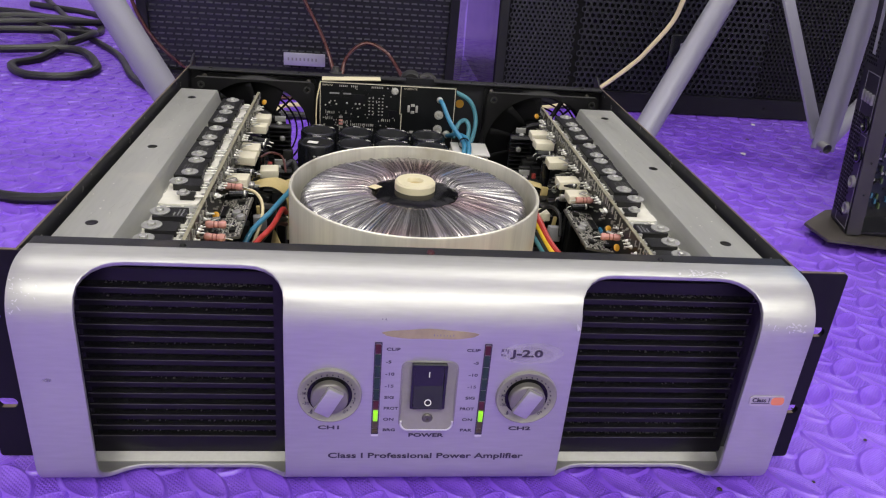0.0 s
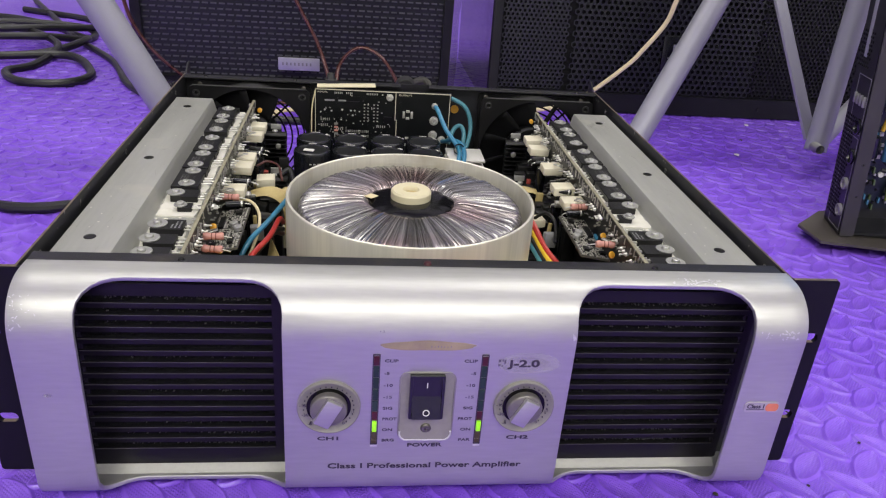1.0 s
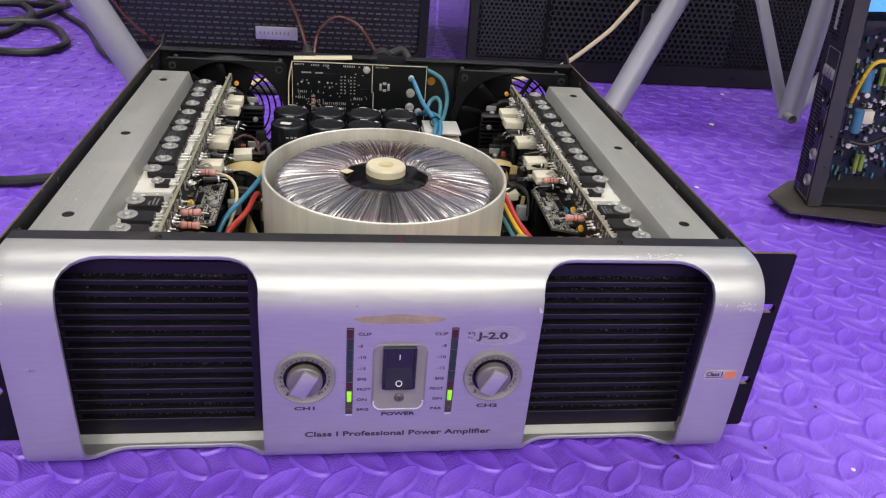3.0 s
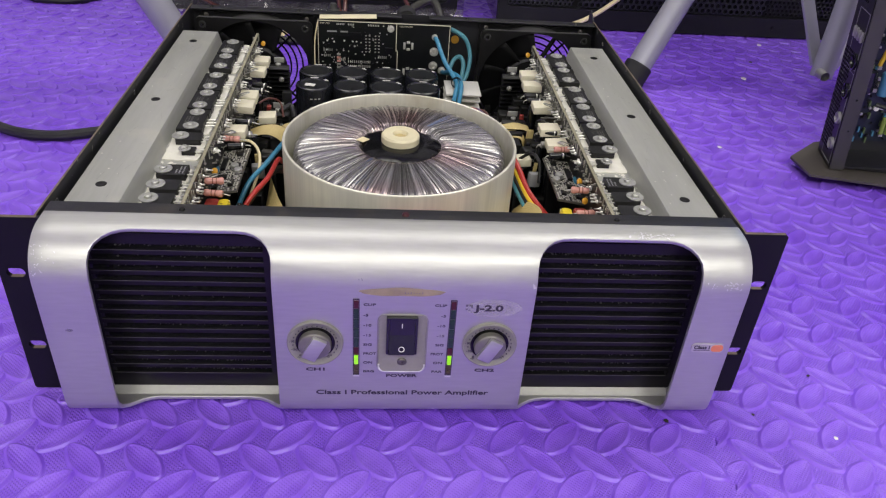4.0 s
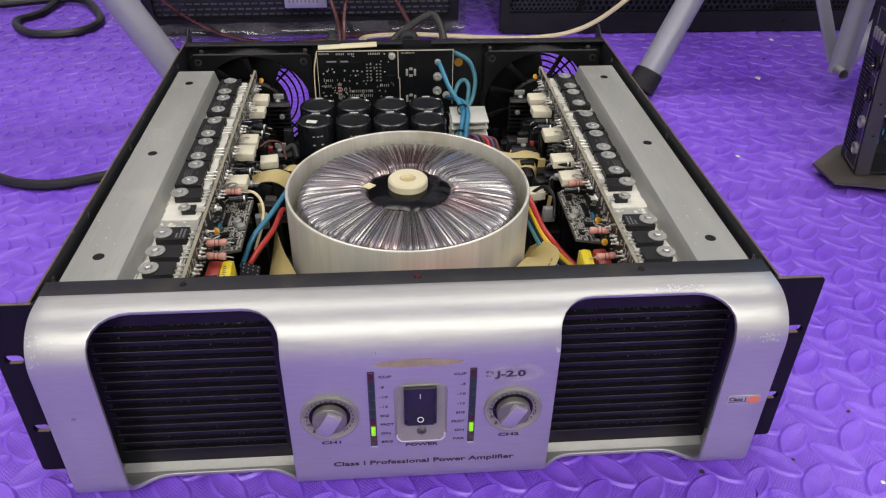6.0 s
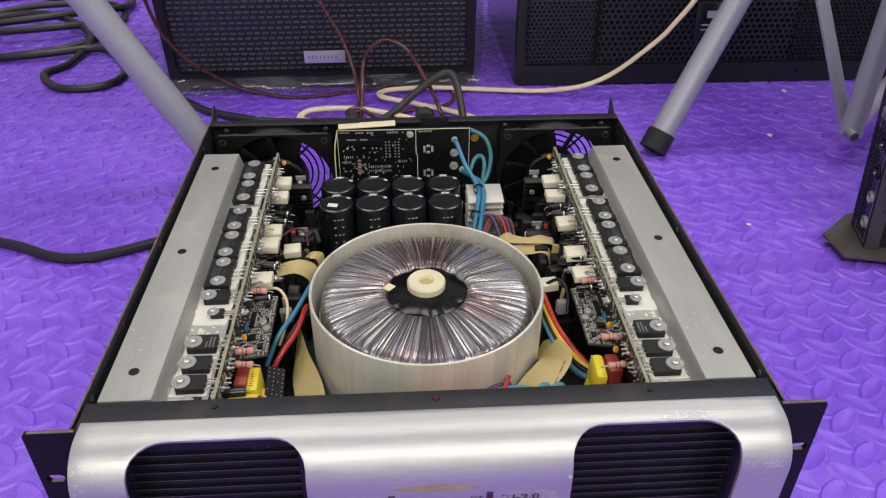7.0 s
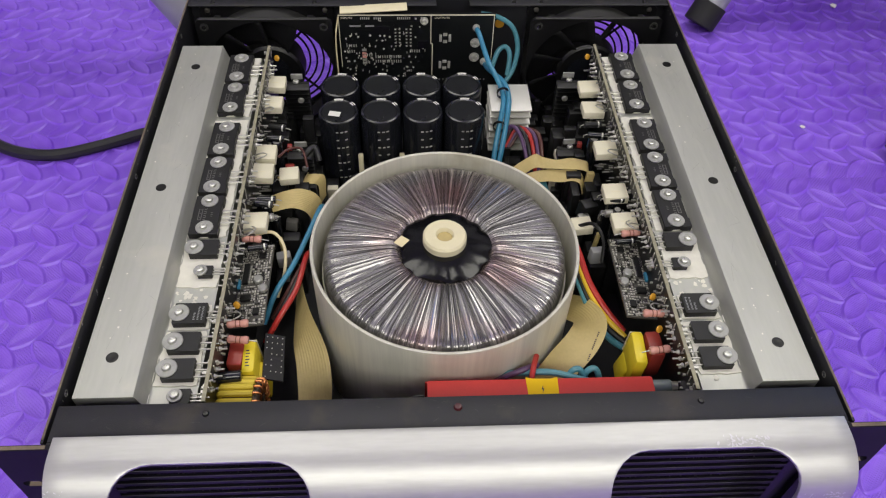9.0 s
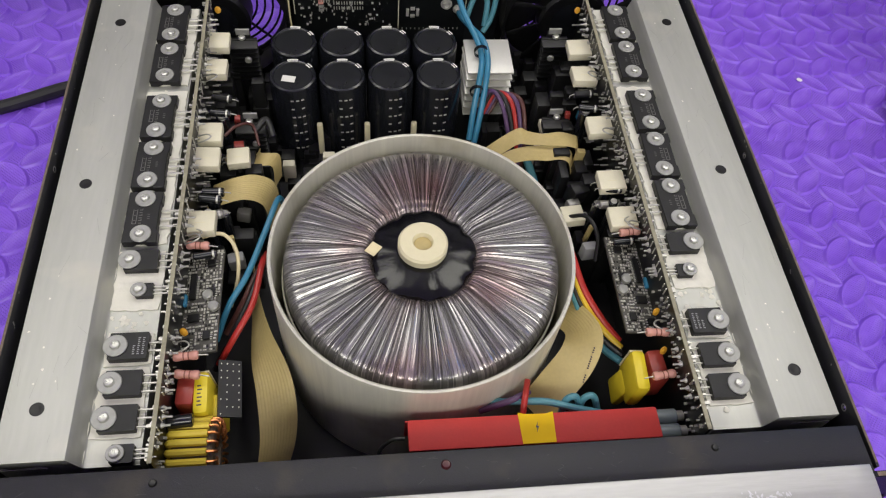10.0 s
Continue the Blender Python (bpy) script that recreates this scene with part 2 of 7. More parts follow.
def floor_material(name="purple_foam_mat", lift=1.0, weave=0.55):
    """Purple foam mat with a fine woven relief."""
    m = bpy.data.materials.new(name)
    m.use_nodes = True
    n, l = m.node_tree.nodes, m.node_tree.links
    b = n["Principled BSDF"]
    tc = n.new("ShaderNodeTexCoord")
    big = n.new("ShaderNodeTexNoise")
    big.inputs["Scale"].default_value, big.inputs["Detail"].default_value = 5, 6
    l.new(tc.outputs["Object"], big.inputs["Vector"])
    ramp = n.new("ShaderNodeValToRGB")
    ramp.color_ramp.elements[0].color, ramp.color_ramp.elements[0].position = (0.178 * lift, 0.059 * lift, min(0.9, 0.64 * lift), 1), 0.36
    ramp.color_ramp.elements[1].color, ramp.color_ramp.elements[1].position = (0.285 * lift, 0.134 * lift, min(0.9, 0.80 * lift), 1), 0.66
    fine = n.new("ShaderNodeTexNoise")
    fine.inputs["Scale"].default_value, fine.inputs["Detail"].default_value = 55, 6
    l.new(tc.outputs["Object"], fine.inputs["Vector"])
    both = n.new("ShaderNodeMix")
    both.inputs[0].default_value = 0.45
    l.new(big.outputs[0], both.inputs[2])
    l.new(fine.outputs[0], both.inputs[3])
    l.new(both.outputs[0], ramp.inputs[0])
    l.new(ramp.outputs[0], b.inputs["Base Color"])
    b.inputs["Roughness"].default_value = 0.29
    b.inputs["Specular IOR Level"].default_value = 0.5
    mp = n.new("ShaderNodeMapping")
    mp.inputs["Rotation"].default_value = (0, 0, radians(41))
    l.new(tc.outputs["Object"], mp.inputs[0])
    waves = []
    for axis in ("X", "Y"):
        w = n.new("ShaderNodeTexWave")
        w.bands_direction = axis
        w.inputs["Scale"].default_value, w.inputs["Distortion"].default_value = 165, 0.5
        l.new(mp.outputs[0], w.inputs["Vector"])
        waves.append(w.outputs["Fac"])
    mx = n.new("ShaderNodeMath")
    mx.operation = "MULTIPLY"
    l.new(waves[0], mx.inputs[0])
    l.new(waves[1], mx.inputs[1])
    bp = n.new("ShaderNodeBump")
    bp.inputs["Strength"].default_value, bp.inputs["Distance"].default_value = weave, 0.0008
    l.new(mx.outputs[0], bp.inputs["Height"])
    # the mat lies a little unevenly
    swell = n.new("ShaderNodeTexNoise")
    swell.inputs["Scale"].default_value, swell.inputs["Detail"].default_value = 9, 2
    l.new(tc.outputs["Object"], swell.inputs["Vector"])
    wide = n.new("ShaderNodeBump")
    wide.inputs["Strength"].default_value, wide.inputs["Distance"].default_value = 0.7, 0.012
    l.new(swell.outputs[0], wide.inputs["Height"])
    l.new(wide.outputs[0], bp.inputs["Normal"])
    l.new(bp.outputs[0], b.inputs["Normal"])
    return m


M["mat"] = floor_material()
# ridge foam, lifted slightly to put the bright ridge lines into its colour
M["mat_ridge_lit"] = floor_material("smooth_purple_foam", 1.03, 0.05)
M["mat_leaf"] = floor_material("rubbed_purple_foam", 1.06, 0.3)


def film_material():
    """Pleated clear film over copper windings."""
    m = bpy.data.materials.new("pleated_film_over_copper")
    m.use_nodes = True
    n, l = m.node_tree.nodes, m.node_tree.links
    b = n["Principled BSDF"]
    tc = n.new("ShaderNodeTexCoord")
    big = n.new("ShaderNodeTexNoise")
    big.inputs["Scale"].default_value, big.inputs["Detail"].default_value = 14, 3
    l.new(tc.outputs["Object"], big.inputs["Vector"])
    ramp = n.new("ShaderNodeValToRGB")
    e = ramp.color_ramp.elements
    e[0].color, e[0].position = (0.385, 0.375, 0.375, 1), 0.50
    e[1].color, e[1].position = (0.43, 0.27, 0.265, 1), 0.74
    l.new(big.outputs[0], ramp.inputs[0])
    geo = n.new("ShaderNodeNewGeometry")
    pleat = n.new("ShaderNodeMapRange")
    pleat.inputs["To Min"].default_value, pleat.inputs["To Max"].default_value = 0.48, 1.40
    rare = n.new("ShaderNodeMath")
    rare.operation = "POWER"
    rare.inputs[1].default_value = 2.5
    l.new(geo.outputs["Random Per Island"], rare.inputs[0])
    l.new(rare.outputs[0], pleat.inputs["Value"])
    mul = n.new("ShaderNodeVectorMath")
    mul.operation = "SCALE"
    l.new(ramp.outputs[0], mul.inputs[0])
    l.new(pleat.outputs[0], mul.inputs["Scale"])
    l.new(mul.outputs[0], b.inputs["Base Color"])
    b.inputs["Metallic"].default_value, b.inputs["Roughness"].default_value = 0.78, 0.26
    b.inputs["Coat Weight"].default_value, b.inputs["Coat Roughness"].default_value = 0.35, 0.15
    return m


M["film"] = film_material()


# ---- mesh helpers ----
def bm_new():
    return bmesh.new()


def box(x0, x1, y0, y1, z0, z1, bevel=0.0, bm=None, m=None):
    bm = bm or bm_new()
    t = Matrix.Translation(((x0 + x1) / 2, (y0 + y1) / 2, (z0 + z1) / 2)) @ Matrix.Diagonal((abs(x1 - x0), abs(y1 - y0), abs(z1 - z0), 1))
    g = bmesh.ops.create_cube(bm, size=1, matrix=(m @ t) if m else t)
    if bevel:
        edges = list({e for v in g["verts"] for e in v.link_edges})
        bmesh.ops.bevel(bm, geom=edges, offset=bevel, segments=2, affect="EDGES", profile=0.5)
    return bm


TURN_AXIS = {"z": Matrix(), "y": pose(0, 0, 0, -90, 0, 0), "x": pose(0, 0, 0, 0, 90, 0)}


def lathe(profile, seg=32, axis="z", at=(0, 0, 0), bm=None, m=None):
    """Turns (radius, height) pairs about an axis."""
    bm = bm or bm_new()
    t = (m or Matrix()) @ Matrix.Translation(at) @ TURN_AXIS[axis]
    rings = []
    for r, h in profile:
        if r < 1e-6:
            rings.append([bm.verts.new(t @ Vector((0, 0, h)))])
        else:
            rings.append([bm.verts.new(t @ Vector((r * math.cos(2 * math.pi * i / seg), r * math.sin(2 * math.pi * i / seg), h))) for i in range(seg)])
    for a, b in zip(rings, rings[1:]):
        for i in range(seg):
            j = (i + 1) % seg
            q = [a[i % len(a)], a[j % len(a)], b[j % len(b)], b[i % len(b)]]
            q = list(dict.fromkeys(q))
            if len(q) > 2:
                bm.faces.new(q)
    return bm


def cyl(r, h0, h1, seg=24, axis="z", at=(0, 0, 0), bev=0.0, bm=None, m=None):
    if bev:
        pr = [(0, h0), (r - bev, h0), (r, h0 + bev), (r, h1 - bev), (r - bev, h1), (0, h1)]
    else:
        pr = [(0, h0), (r, h0), (r, h1), (0, h1)]
    return lathe(pr, seg, axis, at, bm, m)


def smooth_path(pts, steps=6):
    """Catmull-Rom through the points."""
    p = [Vector(q) for q in pts]
    p = [2 * p[0] - p[1]] + p + [2 * p[-1] - p[-2]]
    out = []
    for i in range(1, len(p) - 2):
        for k in range(steps):
            t = k / steps
            a, b, c, d = p[i - 1], p[i], p[i + 1], p[i + 2]
            out.append(0.5 * ((2 * b) + (c - a) * t + (2 * a - 5 * b + 4 * c - d) * t * t + (3 * b - a - 3 * c + d) * t ** 3))
    out.append(p[-2])
    return out


def wire(pts, r, steps=6, seg=8, bm=None, flat=1.0):
    """A round cord through points; flat squeezes it into a twin cord."""
    bm = bm or bm_new()
    path = smooth_path(pts, steps)
    rings, up = [], Vector((0, 0, 1))
    for i, p in enumerate(path):
        d = (path[min(i + 1, len(path) - 1)] - path[max(i - 1, 0)]).normalized()
        side = d.cross(up)
        side = side.normalized() if side.length > 0.05 else Vector((1, 0, 0))
        u = side.cross(d).normalized()
        rings.append([bm.verts.new(p + side * (r * flat * math.cos(2 * math.pi * k / seg)) + u * (r * math.sin(2 * math.pi * k / seg))) for k in range(seg)])
    for a, b in zip(rings, rings[1:]):
        for k in range(seg):
            bm.faces.new((a[k], a[(k + 1) % seg], b[(k + 1) % seg], b[k]))
    bm.faces.new(rings[0][::-1])
    bm.faces.new(rings[-1])
    return bm


def strip(pts, wid, across, thick=0.0009, steps=6, ridges=0):
    """A flat ribbon cable: through pts, with its width along the vectors across (one each point)."""
    bm = bm_new()
    path = smooth_path(pts, steps)
    acr = smooth_path(across, steps)
    n = max(2, ridges * 2 + 1) if ridges else 2
    top, bot = [], []
    for i, p in enumerate(path):
        d = (path[min(i + 1, len(path) - 1)] - path[max(i - 1, 0)]).normalized()
        a = acr[i].normalized()
        nn = d.cross(a).normalized()
        top.append([bm.verts.new(p + a * wid * (k / (n - 1) - 0.5) + nn * (thick * (0.5 if k % 2 else 0.15))) for k in range(n)])
        bot.append([bm.verts.new(p + a * wid * (k / (n - 1) - 0.5) - nn * (thick * (0.5 if k % 2 else 0.15))) for k in range(n)])
    for g, flip in ((top, False), (bot, True)):
        for a, b in zip(g, g[1:]):
            for k in range(n - 1):
                q = (a[k], a[k + 1], b[k + 1], b[k])
                bm.faces.new(q[::-1] if flip else q)
    for a, b, c, d in zip(top, top[1:], bot, bot[1:]):
        bm.faces.new((a[0], b[0], d[0], c[0]))
        bm.faces.new((a[-1], c[-1], d[-1], b[-1]))
    return bm


def plate(outer, holes, thick, m):
    """A flat sheet with holes, drawn in x, y and raised by thick in z, then posed by m."""
    bm = bm_new()
    edges = []
    for loop in [outer] + holes:
        vs = [bm.verts.new((x, y, 0)) for x, y in loop]
        edges += [bm.edges.new((vs[i], vs[(i + 1) % len(vs)])) for i in range(len(vs))]
    bmesh.ops.triangle_fill(bm, use_beauty=True, use_dissolve=False, edges=edges)
    ex = bmesh.ops.extrude_face_region(bm, geom=bm.faces[:])
    bmesh.ops.translate(bm, vec=(0, 0, thick), verts=[v for v in ex["geom"] if isinstance(v, bmesh.types.BMVert)])
    bmesh.ops.transform(bm, matrix=m, verts=bm.verts[:])
    bmesh.ops.recalc_face_normals(bm, faces=bm.faces[:])
    return bm


def circle(cx, cy, r, seg=32):
    return [(cx + r * math.cos(2 * math.pi * i / seg), cy + r * math.sin(2 * math.pi * i / seg)) for i in range(seg)]


def rrect(x0, x1, y0, y1, r, seg=6):
    out = []
    for cx, cy, a0 in ((x1 - r, y1 - r, 0), (x0 + r, y1 - r, 90), (x0 + r, y0 + r, 180), (x1 - r, y0 + r, 270)):
        for k in range(seg + 1):
            a = radians(a0 + 90 * k / seg)
            out.append((cx + r * math.cos(a), cy + r * math.sin(a)))
    return out


def to_mesh(name, bm, material, sharp=35):
    bmesh.ops.recalc_face_normals(bm, faces=bm.faces[:])
    me = bpy.data.meshes.new(name)
    bm.to_mesh(me)
    bm.free()
    me.materials.append(material)
    me.shade_smooth()
    me.set_sharp_from_angle(angle=radians(sharp))
    return me


def put(name, me, parent=None, m=None):
    ob = new(name, me)
    ob.parent = parent
    if m is not None:
        ob.matrix_basis = m
    return ob


def part(name, bm, material, parent, label="", m=None, sharp=35):
    ob = put(name, to_mesh(name, bm, material, sharp), parent, m)
    return tagged(ob, label) if label else ob


def thing(name, label, category, group="", at=(0, 0, 0), kind=""):
    ob = new(name)
    ob.location = at
    ob.empty_display_size = 0.05
    return tagged(ob, label, category, group, kind)


def solo(name, bm, material, label, category, group="", kind="", m=None):
    return tagged(put(name, to_mesh(name, bm, material), None, m), label, category, group, kind)


def words(text, size, parent, m, material, wide=1.0, name="lettering", bold=0.0, align="LEFT"):
    """Printed letters as a thin mesh; wide stretches them sideways."""
    cu = bpy.data.curves.new(name, "FONT")
    cu.body, cu.size, cu.extrude, cu.offset, cu.align_x = text, size, 0.00008, bold, align
    cu.resolution_u = 3
    tmp = bpy.data.objects.new(name, cu)
    me = bpy.data.meshes.new_from_object(tmp)
    bpy.data.objects.remove(tmp)
    me.transform(Matrix.Diagonal((wide, 1, 1, 1)))
    me.materials.clear()
    me.materials.append(material)
    return put(name, me, parent, m)


# ---- room ----
def build_room():
    for nm, b in (("wall_back", (-2.2, 2.2, 2.3, 2.4, 0, CEIL)), ("wall_front", (-2.2, 2.2, -2.8, -2.7, 0, CEIL)),
                  ("wall_left", (-2.3, -2.2, -2.8, 2.4, 0, CEIL)), ("wall_right", (2.2, 2.3, -2.8, 2.4, 0, CEIL))):
        tagged(part(nm, box(*b), M["wall_dim" if nm == "wall_back" else "wall"], None), "plain mid grey painted wall" if nm == "wall_back" else "plain pale grey painted wall", "wall", kind="structure")
    tagged(part("ceiling", box(-2.3, 2.3, -2.8, 2.4, CEIL, CEIL + 0.1), M["ceiling"], None), "plain white painted ceiling", "ceiling", kind="structure")
    for px, py, _ in PANELS:
        t = thing("ceiling_light", "white flat rectangular ceiling light panel, switched on", "ceiling light", "ceiling lights", (px, py, CEIL))
        hx, hy = PANEL[0] / 2 + 0.01, PANEL[1] / 2 + 0.01
        part("frame", plate(rrect(-hx - 0.03, hx + 0.03, -hy - 0.03, hy + 0.03, 0.01), [rrect(-hx, hx, -hy, hy, 0.005)], 0.03, pose(0, 0, -0.03)), M["white"], t)
        part("diffuser", box(-hx, hx, -hy, hy, -0.02, -0.012), M["panel_glow"], t)


build_room()


# ---- floor: foam mat with leaf-shaped tread ----
def build_floor():
    fl = tagged(part("floor", box(-2.2, 2.2, -1.6, 2.3, -0.03, 0.0), M["mat"], None), "purple foam mat floor with embossed diamond tread", "floor", kind="structure")
    # unseen strip added behind the camera; its edge sets the purple bounce
    tagged(part("floor_front", box(-2.2, 2.2, -2.7, -1.6, -0.03, -0.004), M["concrete"], None), "plain grey floor strip, unseen, added behind the camera", "floor", kind="structure")
    # each tread: a smooth skirt rising to a soft ridge round a flat woven leaf; distance from the ridge, height
    NEAR = (20, ((0.0023, 0.0), (0.0015, 0.00030), (0.0007, 0.00140), (0.0, 0.00190), (-0.0006, 0.00160), (-0.0013, 0.00120)), 4)
    FAR = (12, ((0.0024, 0.0), (0.0007, 0.00140), (0.0, 0.00200), (-0.0013, 0.00120)), 2)

    def leaf(seg, prof, smooth_rings):
        """Points, faces and material flags of one pointed oval, its long axis along x."""
        out = []
        for d, h in prof:
            for k in range(seg):
                a = 2 * math.pi * k / seg
                c, sn = math.cos(a), math.sin(a)
                out.append(((0.0178 + d * 1.3) * c, (0.0074 + d) * sn * (1 - 0.30 * c * c), h))
        out.append((0, 0, 0.00115))
        faces = [(r * seg + k, r * seg + (k + 1) % seg, (r + 1) * seg + (k + 1) % seg, (r + 1) * seg + k) for r in range(len(prof) - 1) for k in range(seg)]
        tip = (len(prof) - 1) * seg
        faces += [(tip + k, tip + (k + 1) % seg, tip + seg) for k in range(seg)]
        return np.array(out), faces, [1 if i // seg < smooth_rings else 2 for i in range(len(faces))]

    # mats laid edge to edge: corner bounds, a leaf's centre, step across, step away
    MATS = [((-1.25, 0.213, -0.45, 1.45), (-0.0505, -0.0305), (0.0354, -0.0003), (-0.0012, 0.0415)),
            ((0.213, 1.1, -0.45, 0.366), (0.2800, 0.0100), (0.0424, -0.0004), (0.0009, 0.0364)),
            ((0.213, 1.1, 0.366, 1.45), (0.3995, 0.3970), (0.0375, 0.0006), (-0.0013, 0.0418))]
    rr = random.Random(12)

    def tread(name, spec, bounds_near):
        # worn holds material slots: 1 the highlight-lifted ridge, 2 the rubbed leaf
        base, quads, worn = leaf(*spec)
        verts, faces, off, flags = [], [], 0, []
        for (x0, x1, y0, y1), (ox, oy), (ux, uy), (vx, vy) in MATS:
            for i in range(-48, 49):
                for j in range(-40, 48):
                    for half, ang in ((0.0, -45), (0.5, 45)):
                        cx, cy = ox + (i + half) * ux + (j + half) * vx, oy + (i + half) * uy + (j + half) * vy
                        if not (x0 <= cx < x1 and y0 <= cy < y1):
                            continue
                        near = -0.62 < cx < 0.75 and -0.2 < cy < 0.72
                        if near != bounds_near:
                            continue
                        a = radians(ang + rr.uniform(-2, 2))
                        v = base * (rr.uniform(0.96, 1.04), rr.uniform(0.94, 1.06), rr.uniform(0.8, 1.2))
                        px, py = v[:, 0].copy(), v[:, 1].copy()
                        v[:, 0] = np.clip(px * math.cos(a) - py * math.sin(a) + cx, x0, x1)
                        v[:, 1] = np.clip(px * math.sin(a) + py * math.cos(a) + cy, y0, y1)
                        rim = np.minimum(np.minimum(v[:, 0] - x0, x1 - v[:, 0]), np.minimum(v[:, 1] - y0, y1 - v[:, 1]))
                        v[:, 2] *= np.clip(rim / 0.005, 0.0, 1.0)  # the tread dies away at a mat's edge
                        verts.append(v)
                        faces += [tuple(off + q for q in f) for f in quads]
                        flags += worn
                        off += len(base)
        me = bpy.data.meshes.new(name)
        me.from_pydata(np.concatenate(verts).tolist(), [], faces)
        me.materials.append(M["mat"])
        me.materials.append(M["mat_ridge_lit"])
        me.materials.append(M["mat_leaf"])
        me.polygons.foreach_set("material_index", np.array(flags, dtype=np.int32))
        me.shade_smooth()
        tagged(put(name, me, fl), "raised leaf-shaped purple foam tread", kind="stuff")

    tread("tread", NEAR, True)
    tread("tread", FAR, False)
    return fl


build_floor()


def floor_scraps():
    spots = [(0.51, 0.672, "chip_white", 0.005), (0.387, 0.441, "chip_white", 0.003), (0.30, -0.012, "chip_white", 0.002), (0.60, 0.83, "chip_white", 0.004),
             (0.66, 0.74, "chip_white", 0.0035), (0.55, 0.745, "chip_dark", 0.004), (0.645, 0.70, "chip_dark", 0.003), (0.274, 0.083, "chip_dark", 0.002),
             (0.185, 0.004, "chip_dark", 0.002), (0.31, 0.05, "chip_dark", 0.0015), (0.225, 0.35, "chip_white", 0.002), (0.25, 0.01, "chip_dark", 0.0015)]
    for x, y, k, r in spots:
        bm = bm_new()
        g = bmesh.ops.create_icosphere(bm, subdivisions=1, radius=r)
        for v in g["verts"]:
            v.co = Vector((v.co.x * random.uniform(0.7, 1.3), v.co.y * random.uniform(0.5, 1.1), v.co.z * 0.35)) + Vector((0, 0, r * 0.3 + 0.0007))
        white = k == "chip_white"
        solo("paper_scrap" if white else "grit_crumb", bm, M[k], "tiny white scrap lying on the purple mat" if white else "tiny dark crumb of grit lying on the purple mat",
             "scrap" if white else "crumb", "scraps on the mat", m=pose(x, y, 0, 0, 0, random.uniform(0, 180)))


floor_scraps()

# ---- power amplifier ----
amp = thing("power_amplifier", "silver-fronted rack amplifier with its lid off on a purple mat", "amplifier")


def build_chassis():
    part("base_plate", box(-0.2165, 0.2165, 0.036, 0.468, 0.006, 0.0085), M["black"], amp)
    for s in (-1, 1):
        for fy in (0.075, 0.42):
            part("rubber_foot", lathe([(0, 0), (0.011, 0), (0.012, 0.002), (0.013, 0.006), (0, 0.006)], 20, at=(s * 0.17, fy, 0.0)), M["rubber"], amp)
        # side panel drawn in y, z, with a raised rear tip
        prof = [(0.036, 0.0085), (0.49, 0.0085), (0.492, 0.141), (0.486, 0.141), (0.472, 0.1335), (0.036, 0.1335)]
        holes = [circle(yy, 0.126, 0.0014, 10) for yy in (0.07, 0.245, 0.42)]
        side = part("side_panel", plate(prof, holes, 0.0015, Matrix(((0, 0, 1, s * 0.2172 - 0.00075), (1, 0, 0, 0), (0, 1, 0, 0), (0, 0, 0, 1)))), M["black"], amp)
        part("bare_edge", box(s * 0.2172 - 0.0006, s * 0.2172 + 0.0006, 0.038, 0.47, 0.1335, 0.13385), M["bare"], side, "worn brownish bare cut edge")
        chips = bm_new()
        for k in range(14):
            y, z, r = random.uniform(0.05, 0.46), random.uniform(0.1255, 0.1330), random.uniform(0.0003, 0.0009)
            box(-0.00006, 0.00006, -r, r * random.uniform(0.5, 2.5), -r * 0.6, r * 0.6, bm=chips, m=pose(s * 0.2164, y, z, random.uniform(0, 90), 0, 0))
        for y in (0.07, 0.245, 0.42):
            lathe([(0.0014, 0.0), (0.0019, 0.0001), (0.0022, 0.0)], 12, "x", m=pose(s * 0.21645, y, 0.126, 0, 0, 180 if s > 0 else 0), bm=chips)
        tagged(part("paint_chip", chips, M["dial"], side, "bare chips in the black paint"), kind="stuff")
        for yy in (0.09, 0.245, 0.38):
            part("panel_screw", lathe([(0, 0.0012), (0.002, 0.001), (0.0028, 0), (0, 0)], 12, "x", (0, 0, 0), m=pose(s * 0.218, yy, 0.118, 0, 0, 0 if s > 0 else 180)), M["dark_screw"], side)
    # rear panel with two fan openings
    rp = part("rear_panel", plate([(-0.2165, 0.0085), (0.2165, 0.0085), (0.2165, 0.1335), (-0.2165, 0.1335)],
              [circle(s * 0.149, 0.069, 0.055, 40) for s in (-1, 1)], 0.0015, Matrix(((1, 0, 0, 0), (0, 0, -1, 0.468), (0, 1, 0, 0), (0, 0, 0, 1)))), M["black"], amp)
    part("top_flange", box(-0.216, 0.0045, 0.456, 0.4665, 0.1320, 0.1335, 0.0004), M["black"], rp)
    part("top_flange", box(0.0345, 0.216, 0.456, 0.4665, 0.1320, 0.1335, 0.0004), M["black"], rp)
    for x in (-0.195, -0.105, 0.075, 0.1, 0.195):
        part("rivet", lathe([(0, 0.0018), (0.0015, 0.0014), (0.0022, 0)], 10, at=(x, 0.461, 0.1335)), M["dark_screw"], rp)
    # plugs on the back, showing over the top edge
    pg = part("cable_plug", lathe([(0, 0.0), (0.0085, 0.0), (0.0105, 0.003), (0.0107, 0.012), (0.0085, 0.017), (0, 0.018)], 26, "y", (0.0105, 0.4700, 0.1285)), M["rubber"], amp, "black round cable plug")
    part("lead", wire([(0.0105, 0.486, 0.1265), (0.012, 0.494, 0.119), (0.014, 0.500, 0.100), (0.010, 0.51, 0.05), (0.0, 0.54, 0.007)], 0.0045, 6, 10), M["w_black"], pg)
